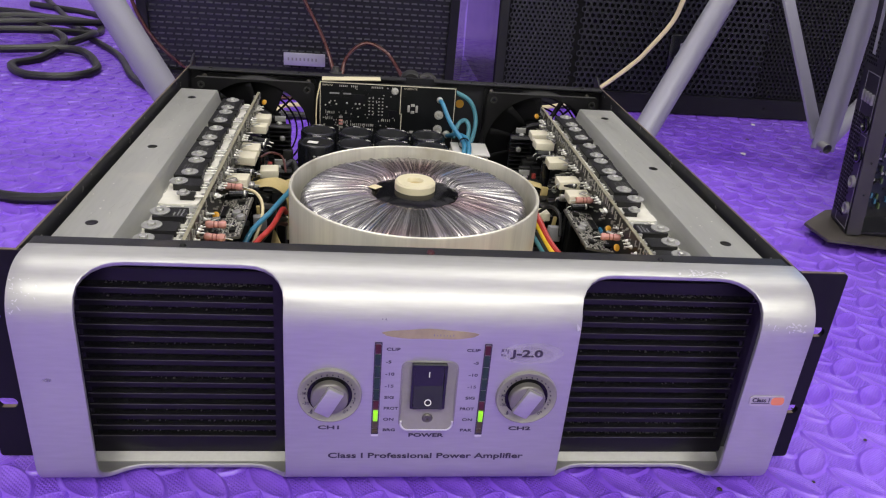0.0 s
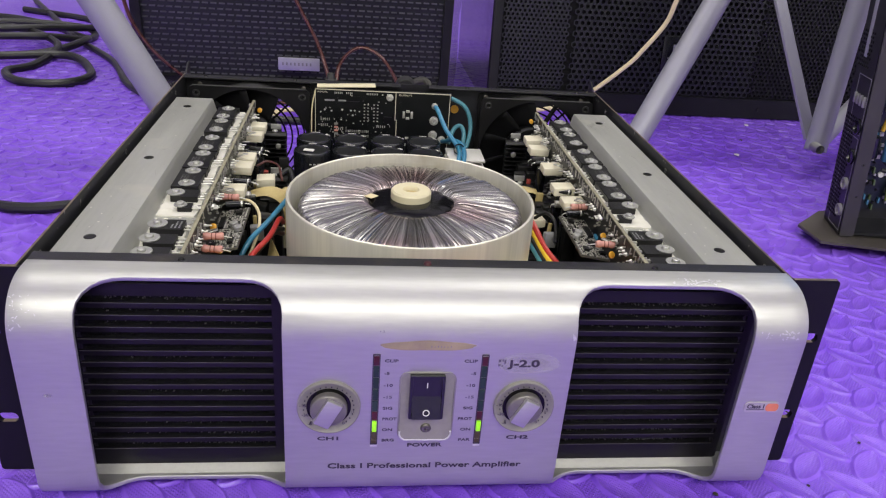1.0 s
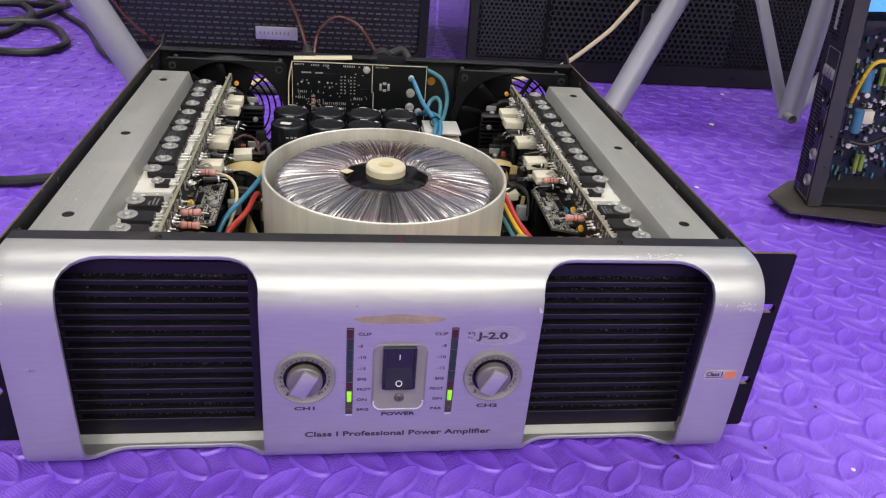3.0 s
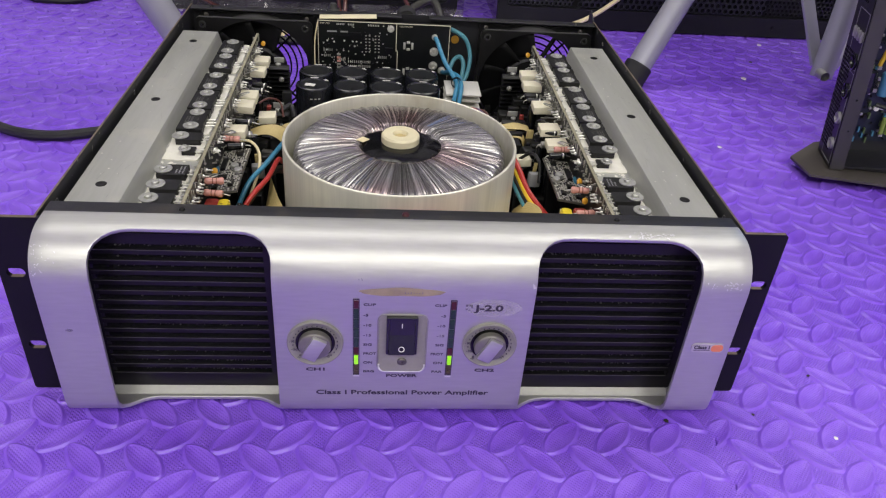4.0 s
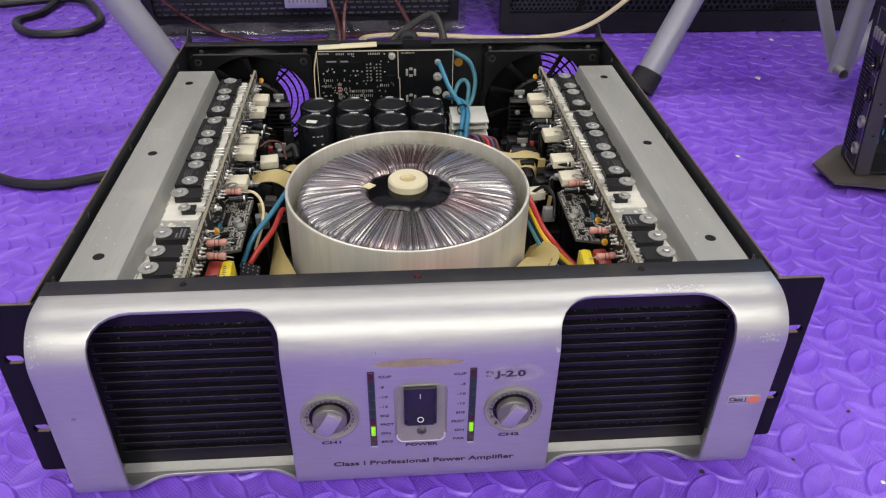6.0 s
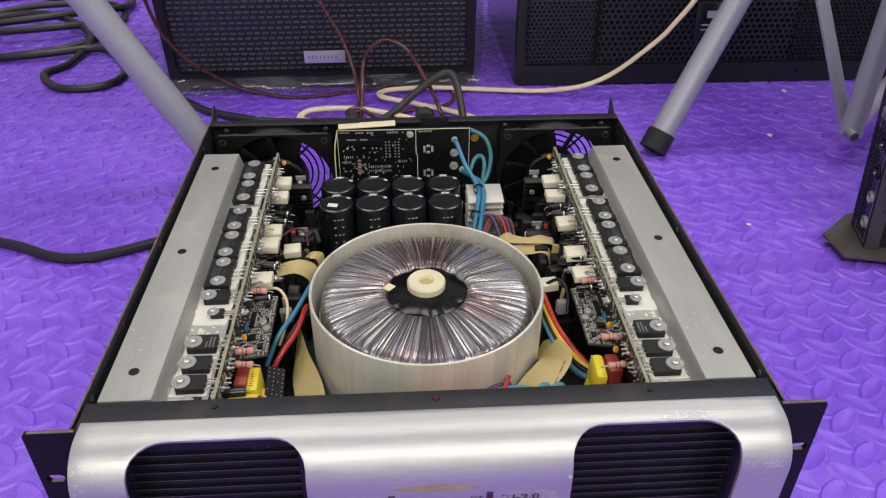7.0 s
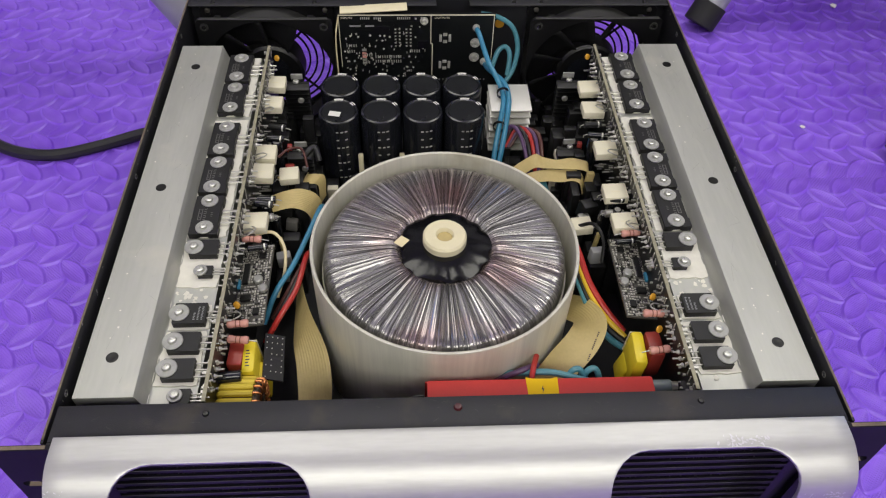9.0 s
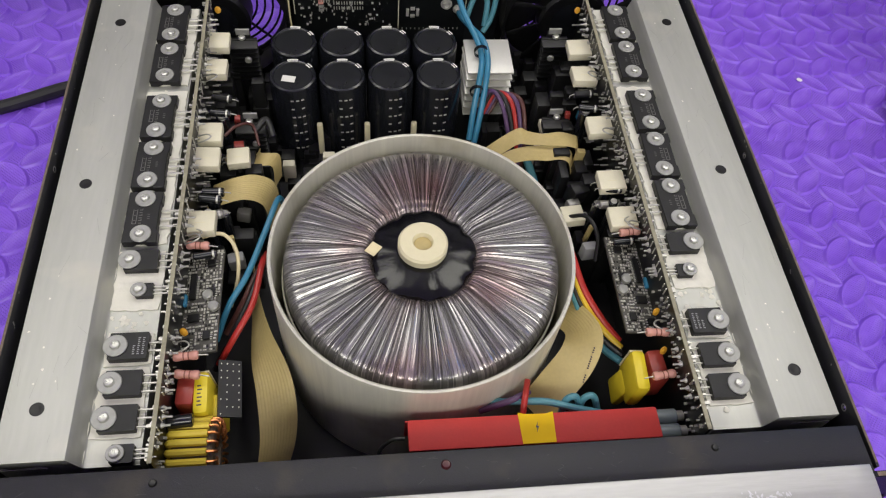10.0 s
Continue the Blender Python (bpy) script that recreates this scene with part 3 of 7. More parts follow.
    bt = part("cable_plug", lathe([(0, 0.0), (0.0070, 0.0), (0.0070, 0.006), (0.0052, 0.016), (0.0032, 0.022), (0, 0.022)], 16, m=pose(-0.0690, 0.4790, 0.1165)), M["fan_top"], amp, "grey ribbed plug on the back")
    for k in range(3):
        part("rib", lathe([(0.0060, -0.0006), (0.0070, 0.0), (0.0060, 0.0006)], 16, at=(-0.0690, 0.4790, 0.1265 + k * 0.0030)), M["fan_top"], bt)
    # front lip behind the silver panel
    lip = part("front_lip", box(-0.2145, 0.2145, 0.0362, 0.0575, 0.1320, 0.1338, 0.0005), M["black"], amp)
    rub = bm_new()
    for k in range(60):
        x, y, w = random.uniform(-0.21, 0.21), random.uniform(0.038, 0.056), random.uniform(0.0003, 0.0022)
        box(-w, w, -0.00006, 0.00006, 0, 0.00002, bm=rub, m=pose(x, y, 0.13381, 0, 0, random.uniform(-40, 40)))
    tagged(part("scratch", rub, M["dust"], lip), kind="stuff")
    part("front_wall", box(-0.2145, 0.2145, 0.0335, 0.036, 0.0085, 0.1335), M["black"], amp)
    part("lip_screw", lathe([(0, 0.0016), (0.0018, 0.0014), (0.0025, 0)], 14, at=(0.001, 0.0505, 0.1338)), M["seg_red"], lip, "small dark red screw")
    for x in (-0.135, 0.136):
        part("lip_screw", lathe([(0, 0.0012), (0.0015, 0.001), (0.002, 0)], 12, at=(x, 0.0505, 0.1338)), M["dark_screw"], lip)


build_chassis()


def build_front():
    W, TOP, BOT, BACK = 0.2090, 0.1400, 0.0065, 0.0358
    rt, rb = 0.026, 0.016
    prof = [(BACK, TOP)]
    for k in range(13):
        a = radians(90 * k / 12)
        prof.append((rt - rt * math.sin(a), TOP - rt + rt * math.cos(a)))
    for k in range(9):
        a = radians(90 * k / 8)
        prof.append((rb - rb * math.cos(a), BOT + rb - rb * math.sin(a)))
    prof.append((BACK, BOT))
    s_at = [0.0]
    for a, b in zip(prof, prof[1:]):
        s_at.append(s_at[-1] + math.dist(a, b))
    S = s_at[-1]

    def at(s):
        s = min(max(s, 0), S)
        for i in range(len(prof) - 1):
            if s <= s_at[i + 1]:
                f = (s - s_at[i]) / (s_at[i + 1] - s_at[i])
                return prof[i][0] + f * (prof[i + 1][0] - prof[i][0]), prof[i][1] + f * (prof[i + 1][1] - prof[i][1])
        return prof[-1]

    s_hi, s_lo, rad = BACK - 0.0195, S - (BACK - 0.0175), 0.021
    wins = [(-0.1775, -0.0765), (0.0785, 0.1785)]
    xs = []
    for a, b in wins:
        xs += [a + rad * (1 - math.cos(radians(15 * k))) for k in range(7)] + [b - rad * (1 - math.cos(radians(15 * k))) for k in range(7)] + [(a + b) / 2]
    xs += [-W, -0.2, W, 0.2, 0.0, -0.04, 0.04]
    xs = sorted(set(round(x, 6) for x in xs))
    NT, NM, NB = 10, 26, 10
    bm = bm_new()
    cols = []
    for x in xs:
        hi, lo, inside = s_hi + rad, s_lo - rad, False
        for a, b in wins:
            if a - 1e-5 <= x <= b + 1e-5:
                d = min(x - a, b - x)
                c = rad - math.sqrt(max(0, rad * rad - (rad - d) ** 2)) if d < rad else 0
                hi, lo, inside = s_hi + c, s_lo - c, d > 1e-5
        sv = [hi * k / NT for k in range(NT + 1)] + [hi + (lo - hi) * k / NM for k in range(1, NM)] + [lo + (S - lo) * k / NB for k in range(NB + 1)]
        cols.append((inside, [bm.verts.new((x, *at(s))) for s in sv]))
    for (ia, a), (ib, b) in zip(cols, cols[1:]):
        for k in range(len(a) - 1):
            if (ia or ib) and NT <= k < NT + NM:
                continue
            bm.faces.new((a[k], b[k], b[k + 1], a[k + 1]))
    loose = [v for v in bm.verts if not v.link_faces]
    bmesh.ops.delete(bm, geom=loose, context="VERTS")
    bmesh.ops.recalc_face_normals(bm, faces=bm.faces[:])
    if sum(f.normal.y for f in bm.faces) > 0:
        bmesh.ops.reverse_faces(bm, faces=bm.faces[:])
    fp = part("front_panel", bm, M["silver"], amp, "brushed silver aluminium front panel with scuffed corners", sharp=50)
    so = fp.modifiers.new("thickness", "SOLIDIFY")
    so.thickness, so.offset = 0.0028, -1
    bv = fp.modifiers.new("edge", "BEVEL")
    bv.width, bv.segments, bv.limit_method, bv.angle_limit = 0.0005, 2, "ANGLE", radians(50)
    # ventilation grilles
    front = fp
    for (a, b), flip in zip(wins, (0, 1)):
        edge = rrect(a - 0.012, b + 0.012, 0.0125, 0.1325, 0.002)
        u, v = (a - 0.0085, b - 0.0075) if flip == 0 else (a + 0.0055, b + 0.0075)
        slots = [rrect(u, v, 0.0240 + k * 0.00746, 0.0282 + k * 0.00746, 0.0004, 2) for k in range(14)]
        g = part("grille", plate(edge, slots, 0.0014, Matrix(((1, 0, 0, 0), (0, 0, -1, 0.0262), (0, 1, 0, 0), (0, 0, 0, 1)))), M["slat"], amp, "black steel vent grille with fourteen slots")
        # pale strip at the foot of each slot paints the lit slat edge
        rim = to_mesh("slot_edge", box(u + 0.0002, v - 0.0002, 0.02465, 0.02490, -0.0003, 0.00005), M["slat_lit_edge"])
        for k in range(14):
            put("slot_edge", rim, g, pose(0, 0, 0.0240 + k * 0.00746))
        lip = bm_new()
        sl = [[lip.verts.new((x, y, z)) for x in (a - 0.010, b + 0.010)] for y, z in ((0.0177, 0.0068), (0.0178, 0.0080), (0.0262, 0.0134), (0.0262, 0.0068))]
        for i in range(4):
            j = (i + 1) % 4
            lip.faces.new((sl[i][0], sl[i][1], sl[j][1], sl[j][0]))
        part("window_sill", lip, M["sill"], front, "sloping silver sill under the vent", sharp=60)
        foam = bm_new()
        bmesh.ops.create_grid(foam, x_segments=70, y_segments=70, size=0.5)
        for v in foam.verts:
            v.co = Vector(((a + b) / 2 + v.co.x * (b - a + 0.016), 0.0292 + random.uniform(-0.0009, 0.0009), 0.071 + v.co.y * 0.114))
        part("filter_foam", foam, M["foam"], g, "dusty dark grey filter foam", sharp=180)
        dust = bm_new()
        for k in range(520):
            row = random.choice((0, 0, 0, 1, 1, 2, 5, 8, 11, 12, 13, 13, 13, 13))
            x = random.uniform(a + 0.006, b - 0.010) if k % 3 else random.gauss(b - 0.033, 0.008)
            x = min(max(x, a + 0.006), b - 0.010)
            z = 0.0242 + row * 0.00746 + random.uniform(0.0006, 0.0036)
            r = random.uniform(0.00010, 0.00030)
            box(x - r, x + r * random.uniform(0.5, 3), 0.0274, 0.0285, z - r, z + r, bm=dust)
        tagged(part("dust", dust, M["dust"], g), kind="stuff")
    # rack ears with slots
    for s in (-1, 1):
        ys = [(0.0428, 0.0066), (0.0995, 0.0066)]
        holes = [rrect(0.2262 * 1.0, 0.2372, z - h / 2, z + h / 2, h / 2 - 0.0001, 5) for z, h in ys]
        out = rrect(0.2060, 0.2413 if s < 0 else 0.2400, 0.005, 0.1385, 0.002, 3)
        m = Matrix(((s, 0, 0, 0), (0, 0, 1, 0.0295), (0, 1, 0, 0), (0, 0, 0, 1)))
        e = part("rack_ear", plate(out, holes, 0.003, m), M["ear"], amp, "black steel rack ear with two open slots")
        for z, h in ys:
            part("slot_edge", box(s * 0.2280, s * 0.2354, 0.0297, 0.0323, z - h / 2 - 0.0002, z - h / 2 + 0.0003), M["bare"], e, "bare steel edge of the slot")
        part("bare_edge", box(s * 0.212, s * 0.2385, 0.030, 0.032, 0.1385, 0.13875), M["bare"], e, "worn bare steel top edge")
    return fp


front = build_front()
FACE = Matrix(((1, 0, 0, 0), (0, 0, -1, 0), (0, 1, 0, 0), (0, 0, 0, 1)))  # x, z of the face; third axis towards the viewer


def face(x, z, out=0.0, turn=0.0):
    return Matrix.Translation((0, -out, 0)) @ FACE @ pose(x, z, 0, 0, 0, turn)


def build_controls():
    # knobs in dished rings
    for x in (-0.0525, 0.0542):
        # the dish stands proud of the face; its darker grey paints a hollow's shade
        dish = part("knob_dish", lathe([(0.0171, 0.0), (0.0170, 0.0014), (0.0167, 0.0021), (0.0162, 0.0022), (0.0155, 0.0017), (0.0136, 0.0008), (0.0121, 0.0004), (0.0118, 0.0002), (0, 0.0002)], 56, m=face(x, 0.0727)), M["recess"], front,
                    "dished dial ring with printed ticks, greyed for shade")
        # flat black ring painted in for the shade of the gap round the knob
        part("gap_ring", lathe([(0.0119, 0.0002), (0.0119, 0.0005), (0.0096, 0.0005), (0.0096, 0.0002)], 48, m=face(x, 0.0727)), M["pitch"], dish)
        knob = part("knob", lathe([(0.0099, 0.0004), (0.0099, 0.0038), (0.0096, 0.0044), (0.0090, 0.0048), (0.0060, 0.0053), (0, 0.0055)], 40, m=face(x, 0.0727)), M["knob_steel"], front, "silver rotary volume knob with a raised grip")
        g = box(-0.0046, 0.0046, -0.0090, 0.0078, 0.0030, 0.0074, 0.0008, m=face(x, 0.0727, 0, -28))
        part("grip", g, M["silver"], knob, "silver flat-faced grip")
        ticks = bm_new()
        for k in range(22):
            a = radians(225 - 270 * k / 21)
            if 195 < math.degrees(a) < 222:
                continue
            r0 = 0.0134
            cyl(0.00036, 0.0006, 0.0014, 8, m=face(x + r0 * math.cos(a), 0.0727 + r0 * math.sin(a)), bm=ticks)
        tagged(part("tick", ticks, M["ink"], dish), kind="stuff")
        for txt, dx, dz in (("-15", -0.0163, 0.0010), ("-30", -0.0150, -0.0052), ("-1", 0.0122, -0.0030), ("0", 0.0075, -0.0108), ("-8", -0.0118, -0.0112)):
            words(txt, 0.0026, dish, face(x + dx * 0.96, 0.0727 + dz, 0.00175), M["ink"], 1.1)
    # level meters
    for x, side in ((-0.0278, 1), (0.0300, -1)):
        bar = part("level_meter", plate(rrect(x - 0.0020, x + 0.0020, 0.0465, 0.1065, 0.0004, 2), [rrect(x - 0.00150, x + 0.00150, 0.0472, 0.1058, 0.0003, 2)], 0.0004, face(0, 0)), M["ink"], front,
                   "narrow bar meter of coloured light segments")
        for k, (key, h) in enumerate((("seg_amber", 0.0030), ("seg_amber", 0.0058), ("seg_lit", 0.0070), ("seg_red", 0.0062), ("seg_green", 0.0075), ("seg_green", 0.0075), ("seg_green", 0.0075), ("seg_green", 0.0075), ("seg_red", 0.0062))):
            z0 = 0.0472 + sum((0.0030, 0.0058, 0.0070, 0.0062, 0.0075, 0.0075, 0.0075, 0.0075, 0.0062)[:k])
            lit = key == "seg_lit"
            part("light_segment", box(-0.00125 if lit else -0.00145, 0.00125 if lit else 0.00145, z0 + 0.0002, z0 + h - 0.0002, 0.0000, 0.0016 if lit else 0.0004, 0.0004 if lit else 0.0001, m=face(x, 0)), M[key], bar, "lit green segment" if lit else "")
        part("meter_end", box(-0.0019, 0.0019, 0.0450, 0.0464, 0, 0.0003, m=face(x, 0)), M["scuff"], bar, "pale bare end of the slot")
        lab = [("CLIP", 0.1025), ("-5", 0.0945), ("-10", 0.0868), ("-15", 0.0790), ("SIG", 0.0716), ("PROT", 0.0643), ("ON", 0.0569), ("BRG" if side > 0 else "PAR", 0.0496)]
        for txt, zz in lab:
            al = "LEFT" if side > 0 else "RIGHT"
            words(txt, 0.0025, bar, face(x + side * 0.0042 + (0 if side > 0 else 0.0002), zz - 0.0011, 0.0001), M["ink_worn"] if txt == "-15" else M["ink"], 1.25 if txt == "PROT" else 1.5, bold=0.00005, align=al)
    # switch in its bezel
    bz = part("switch_bezel", plate(rrect(-0.0152, 0.0156, 0.0503, 0.0950, 0.0048), [rrect(-0.0144, 0.0148, 0.0518, 0.0944, 0.0042)], 0.0005, face(0, 0)), M["dial"], front, "rounded silver switch recess")
    # raised wedge sloped to look lit below; recess shade is in its colour
    rc = bm_new()
    loop = rrect(-0.0143, 0.0147, 0.0517, 0.0945, 0.0042)
    slope = lambda pz: 0.0001 + 0.0022 * max(0.0, (0.0680 - pz) / 0.0163)
    up = [rc.verts.new(face(px, pz) @ Vector((0, 0, slope(pz)))) for px, pz in loop]
    dn = [rc.verts.new(face(px, pz) @ Vector((0, 0, 0.00005))) for px, pz in loop]
    mid = [rc.verts.new(face(px, 0.0680) @ Vector((0, 0, 0.0001))) for px in (0.0147, -0.0143)]
    n = len(loop)
    rc.faces.new([v for v, (px, pz) in zip(up, loop) if pz > 0.068] + [mid[1], mid[0]])
    low = [v for v, (px, pz) in zip(up, loop) if pz < 0.068]
    rc.faces.new([mid[0], mid[1]] + low)
    for i in range(n):
        rc.faces.new((up[i], up[(i + 1) % n], dn[(i + 1) % n], dn[i]))
    part("recess", rc, M["recess"], bz, "sloping recess with shade put into its grey")
    # pale bead stands in for the highlight along the lower lip
    lipw = wire([face(px, pz) @ Vector((0, 0, 0.0020)) for px, pz in [(-0.0139, 0.0570)] + rrect(-0.0140, 0.0144, 0.0512, 0.0945, 0.0042)[14:28] + [(0.0143, 0.0570)]], 0.0006, 2, 8)
    part("bezel_lip", lipw, M["scuff"], bz, "pale bead painting the highlight on the recess lip")
    sw = part("power_switch", plate(rrect(-0.0096, 0.0092, 0.0660, 0.0943, 0.0008), [rrect(-0.0082, 0.0078, 0.0672, 0.0932, 0.0006)], 0.0026, face(0, 0, 0.0003)), M["sleeve"], front, "black rocker power switch")
    rk = bm_new()
    for (z0, h0), (z1, h1) in (((0.0674, 0.0050), (0.0802, 0.0014)), ((0.0802, 0.0014), (0.0930, 0.0022))):
        vs = [rk.verts.new(face(xx, zz) @ Vector((0, 0, hh))) for xx, zz, hh in ((-0.008, z0, h0), (0.0076, z0, h0), (0.0076, z1, h1), (-0.008, z1, h1))]
        lo = [rk.verts.new(face(xx, zz) @ Vector((0, 0, 0.0004))) for xx, zz in ((-0.008, z0), (0.0076, z0), (0.0076, z1), (-0.008, z1))]
        rk.faces.new(vs)
        for i in range(4):
            rk.faces.new((vs[i], vs[(i + 1) % 4], lo[(i + 1) % 4], lo[i]))
    part("rocker", rk, M["sleeve"], sw)
    part("on_mark", box(-0.00025, 0.00025, -0.0017, 0.0017, 0, 0.0001, m=face(-0.0002, 0.0880, 0.0022)), M["white"], sw)
    part("off_mark", lathe([(0.0019, 0.0), (0.0019, 0.00012), (0.0014, 0.00012), (0.0014, 0)], 24, m=face(-0.0002, 0.0712, 0.0042) @ pose(0, 0, 0, -14)), M["white"], sw)
    part("bezel_screw", lathe([(0.0030, 0.0), (0.0030, 0.0006), (0.0022, 0.0013), (0.0008, 0.0013), (0.0006, 0.0007), (0, 0.0007)], 18, m=face(0.0005, 0.0587, 0.0010)), M["dark_tin"], bz, "dull cross-head screw")
    # printed words
    words("CH1", 0.0033, front, face(-0.0525, 0.0498, 0.0002), M["ink"], 2.0, bold=0.00010, align="CENTER")
    words("CH2", 0.0033, front, face(0.0530, 0.0498, 0.0002), M["ink"], 2.0, bold=0.00010, align="CENTER")
    words("POWER", 0.0033, front, face(0.0005, 0.0448, 0.0002), M["ink"], 1.7, bold=0.00010, align="CENTER")
    words("Class I Professional Power Amplifier", 0.0050, front, face(0.0020, 0.0296, 0.0002), M["ink"], 1.50, bold=0.00011, align="CENTER")
    words("J-2.0", 0.0062, front, face(0.0432, 0.0988, 0.0002), M["ink"], 1.5, bold=0.00020)
    worn = bm_new()
    for k, (x0, x1, z0, z1) in enumerate(((0.0372, 0.0386, 0.1018, 0.1035), (0.0372, 0.0384, 0.0992, 0.1005), (0.0392, 0.0400, 0.1022, 0.1036), (0.0404, 0.0412, 0.1008, 0.1034), (0.0390, 0.0398, 0.0990, 0.0999))):
        box(x0, x1, z0, z1, 0, 0.00008, bm=worn, m=face(0, 0, 0.0002))
    tagged(part("worn_print", worn, M["ink_worn"], front, "worn-off printed characters"), kind="stuff")
    # rubbed maker's patch
    el = [(0.0250 * math.cos(a) * (1 + 0.03 * math.sin(9 * a)), 0.0030 * math.sin(a) * (1 + 0.1 * math.sin(5 * a))) for a in [2 * math.pi * k / 48 for k in range(48)]]
    pt = part("maker_patch", plate(el, [], 0.00012, face(-0.0010, 0.1118, 0.00005)), M["gold"], front, "yellowed oval patch where a badge wore off")
    ghost = bm_new()
    for k in range(7):
        x = 0.0005 + k * 0.0017
        box(x, x + 0.0005, 0.1108, 0.1108 + random.uniform(0.0006, 0.0014), 0, 0.00006, bm=ghost, m=face(0, 0, 0.00018))
    tagged(part("ghost_print", ghost, M["ink_worn"], pt), kind="stuff")
    # places where the lacquer is rubbed pale
    def rubbed(x, z, w, h, seed):
        rq = random.Random(seed)
        lp = [(w * math.cos(a) * (1 + rq.uniform(-0.03, 0.03)), h * math.sin(a) * (1 + rq.uniform(-0.05, 0.05))) for a in [2 * math.pi * k / 40 for k in range(40)]]
        part("rubbed_patch", plate(lp, [], 0.00006, face(x, z, 0.00003)), M["rub"], front, "pale rubbed patch in the lacquer")
    rubbed(0.0540, 0.1008, 0.0170, 0.0068, 2)
    rubbed(0.0520, 0.1000, 0.0140, 0.0050, 3)
    for k in range(4):
        rubbed(-0.1950 + 0.0002 * k, 0.0800, 0.0024 - 0.0003 * k, 0.0012 - 0.0001 * k, 4 + k)
    nick = bm_new()
    for k in range(5):
        box(-0.0012 + 0.0002 * k, 0.0009, -0.00025, 0.00025, 0, 0.0002, bm=nick, m=face(0.0772 - 0.0004 * k, 0.1165 + 0.0006 * k, 0.0005, 30 + 14 * k))
    tagged(part("nick", nick, M["scuff"], front, "curled nick in the edge of the opening"), kind="stuff")
    # class sticker
    st = part("sticker", plate(rrect(0.1836, 0.2050, 0.0680, 0.0748, 0.0024), [], 0.0005, face(0, 0, 0.0001)), M["sticker"], front, "small oval silver and orange sticker")
    part("sticker_end", plate(rrect(0.1965, 0.2043, 0.0687, 0.0741, 0.0022), [], 0.0001, face(0, 0, 0.0006)), M["sticker_red"], st, "orange red end of the sticker")
    words("Class I", 0.0040, st, face(0.1850, 0.0709, 0.00075), M["ink"], 1.0, bold=0.0001)
    part("fine_print", box(0.1850, 0.1960, 0.0696, 0.0701, 0, 0.00006, m=face(0, 0, 0.0006)), M["ink"], st)
    # scuffs and chips in the lacquer
    def scuffs(n, fx, fs, r0, r1):
        bm = bm_new()
        for _ in range(n):
            x, s = fx(), fs()
            a = radians(90 * s)
            rt = 0.0262
            p = Vector((x, 0.026 - rt * math.cos(a), 0.114 + rt * math.sin(a)))
            m = Matrix.Translation(p) @ pose(0, 0, 0, 90 - 90 * s, 0, 0) @ pose(0, 0, 0, 0, 0, random.uniform(0, 180))
            r = random.uniform(r0, r1)
            pl = [(r * random.uniform(0.6, 1.6) * math.cos(t), r * random.uniform(0.3, 0.7) * math.sin(t)) for t in [2 * math.pi * k / 7 for k in range(7)]]
            vs = [bm.verts.new(m @ Vector((u, v, 0.00005))) for u, v in pl]
            bm.faces.new(vs)
        return bm
    tagged(part("scuff", scuffs(34, lambda: random.triangular(-0.2085, -0.194, -0.2075), lambda: random.uniform(0.12, 0.55), 0.0002, 0.0007), M["scuff"], front, "chipped bare metal marks"), kind="stuff")
    tagged(part("scuff", scuffs(26, lambda: random.triangular(0.181, 0.2080, 0.2070), lambda: random.uniform(0.08, 0.20), 0.0003, 0.0010), M["scuff"], front, "chipped bare metal marks"), kind="stuff")
    tagged(part("scuff", scuffs(40, lambda: random.gauss(0.150, 0.006), lambda: random.uniform(0.86, 1.0), 0.0004, 0.0013), M["scuff"], front, "rubbed bare metal marks"), kind="stuff")
    tagged(part("scuff", scuffs(3, lambda: random.uniform(-0.028, -0.022), lambda: random.uniform(0.1, 0.2), 0.0003, 0.0007), M["ink_worn"], front, "small dark scratch"), kind="stuff")


build_controls()


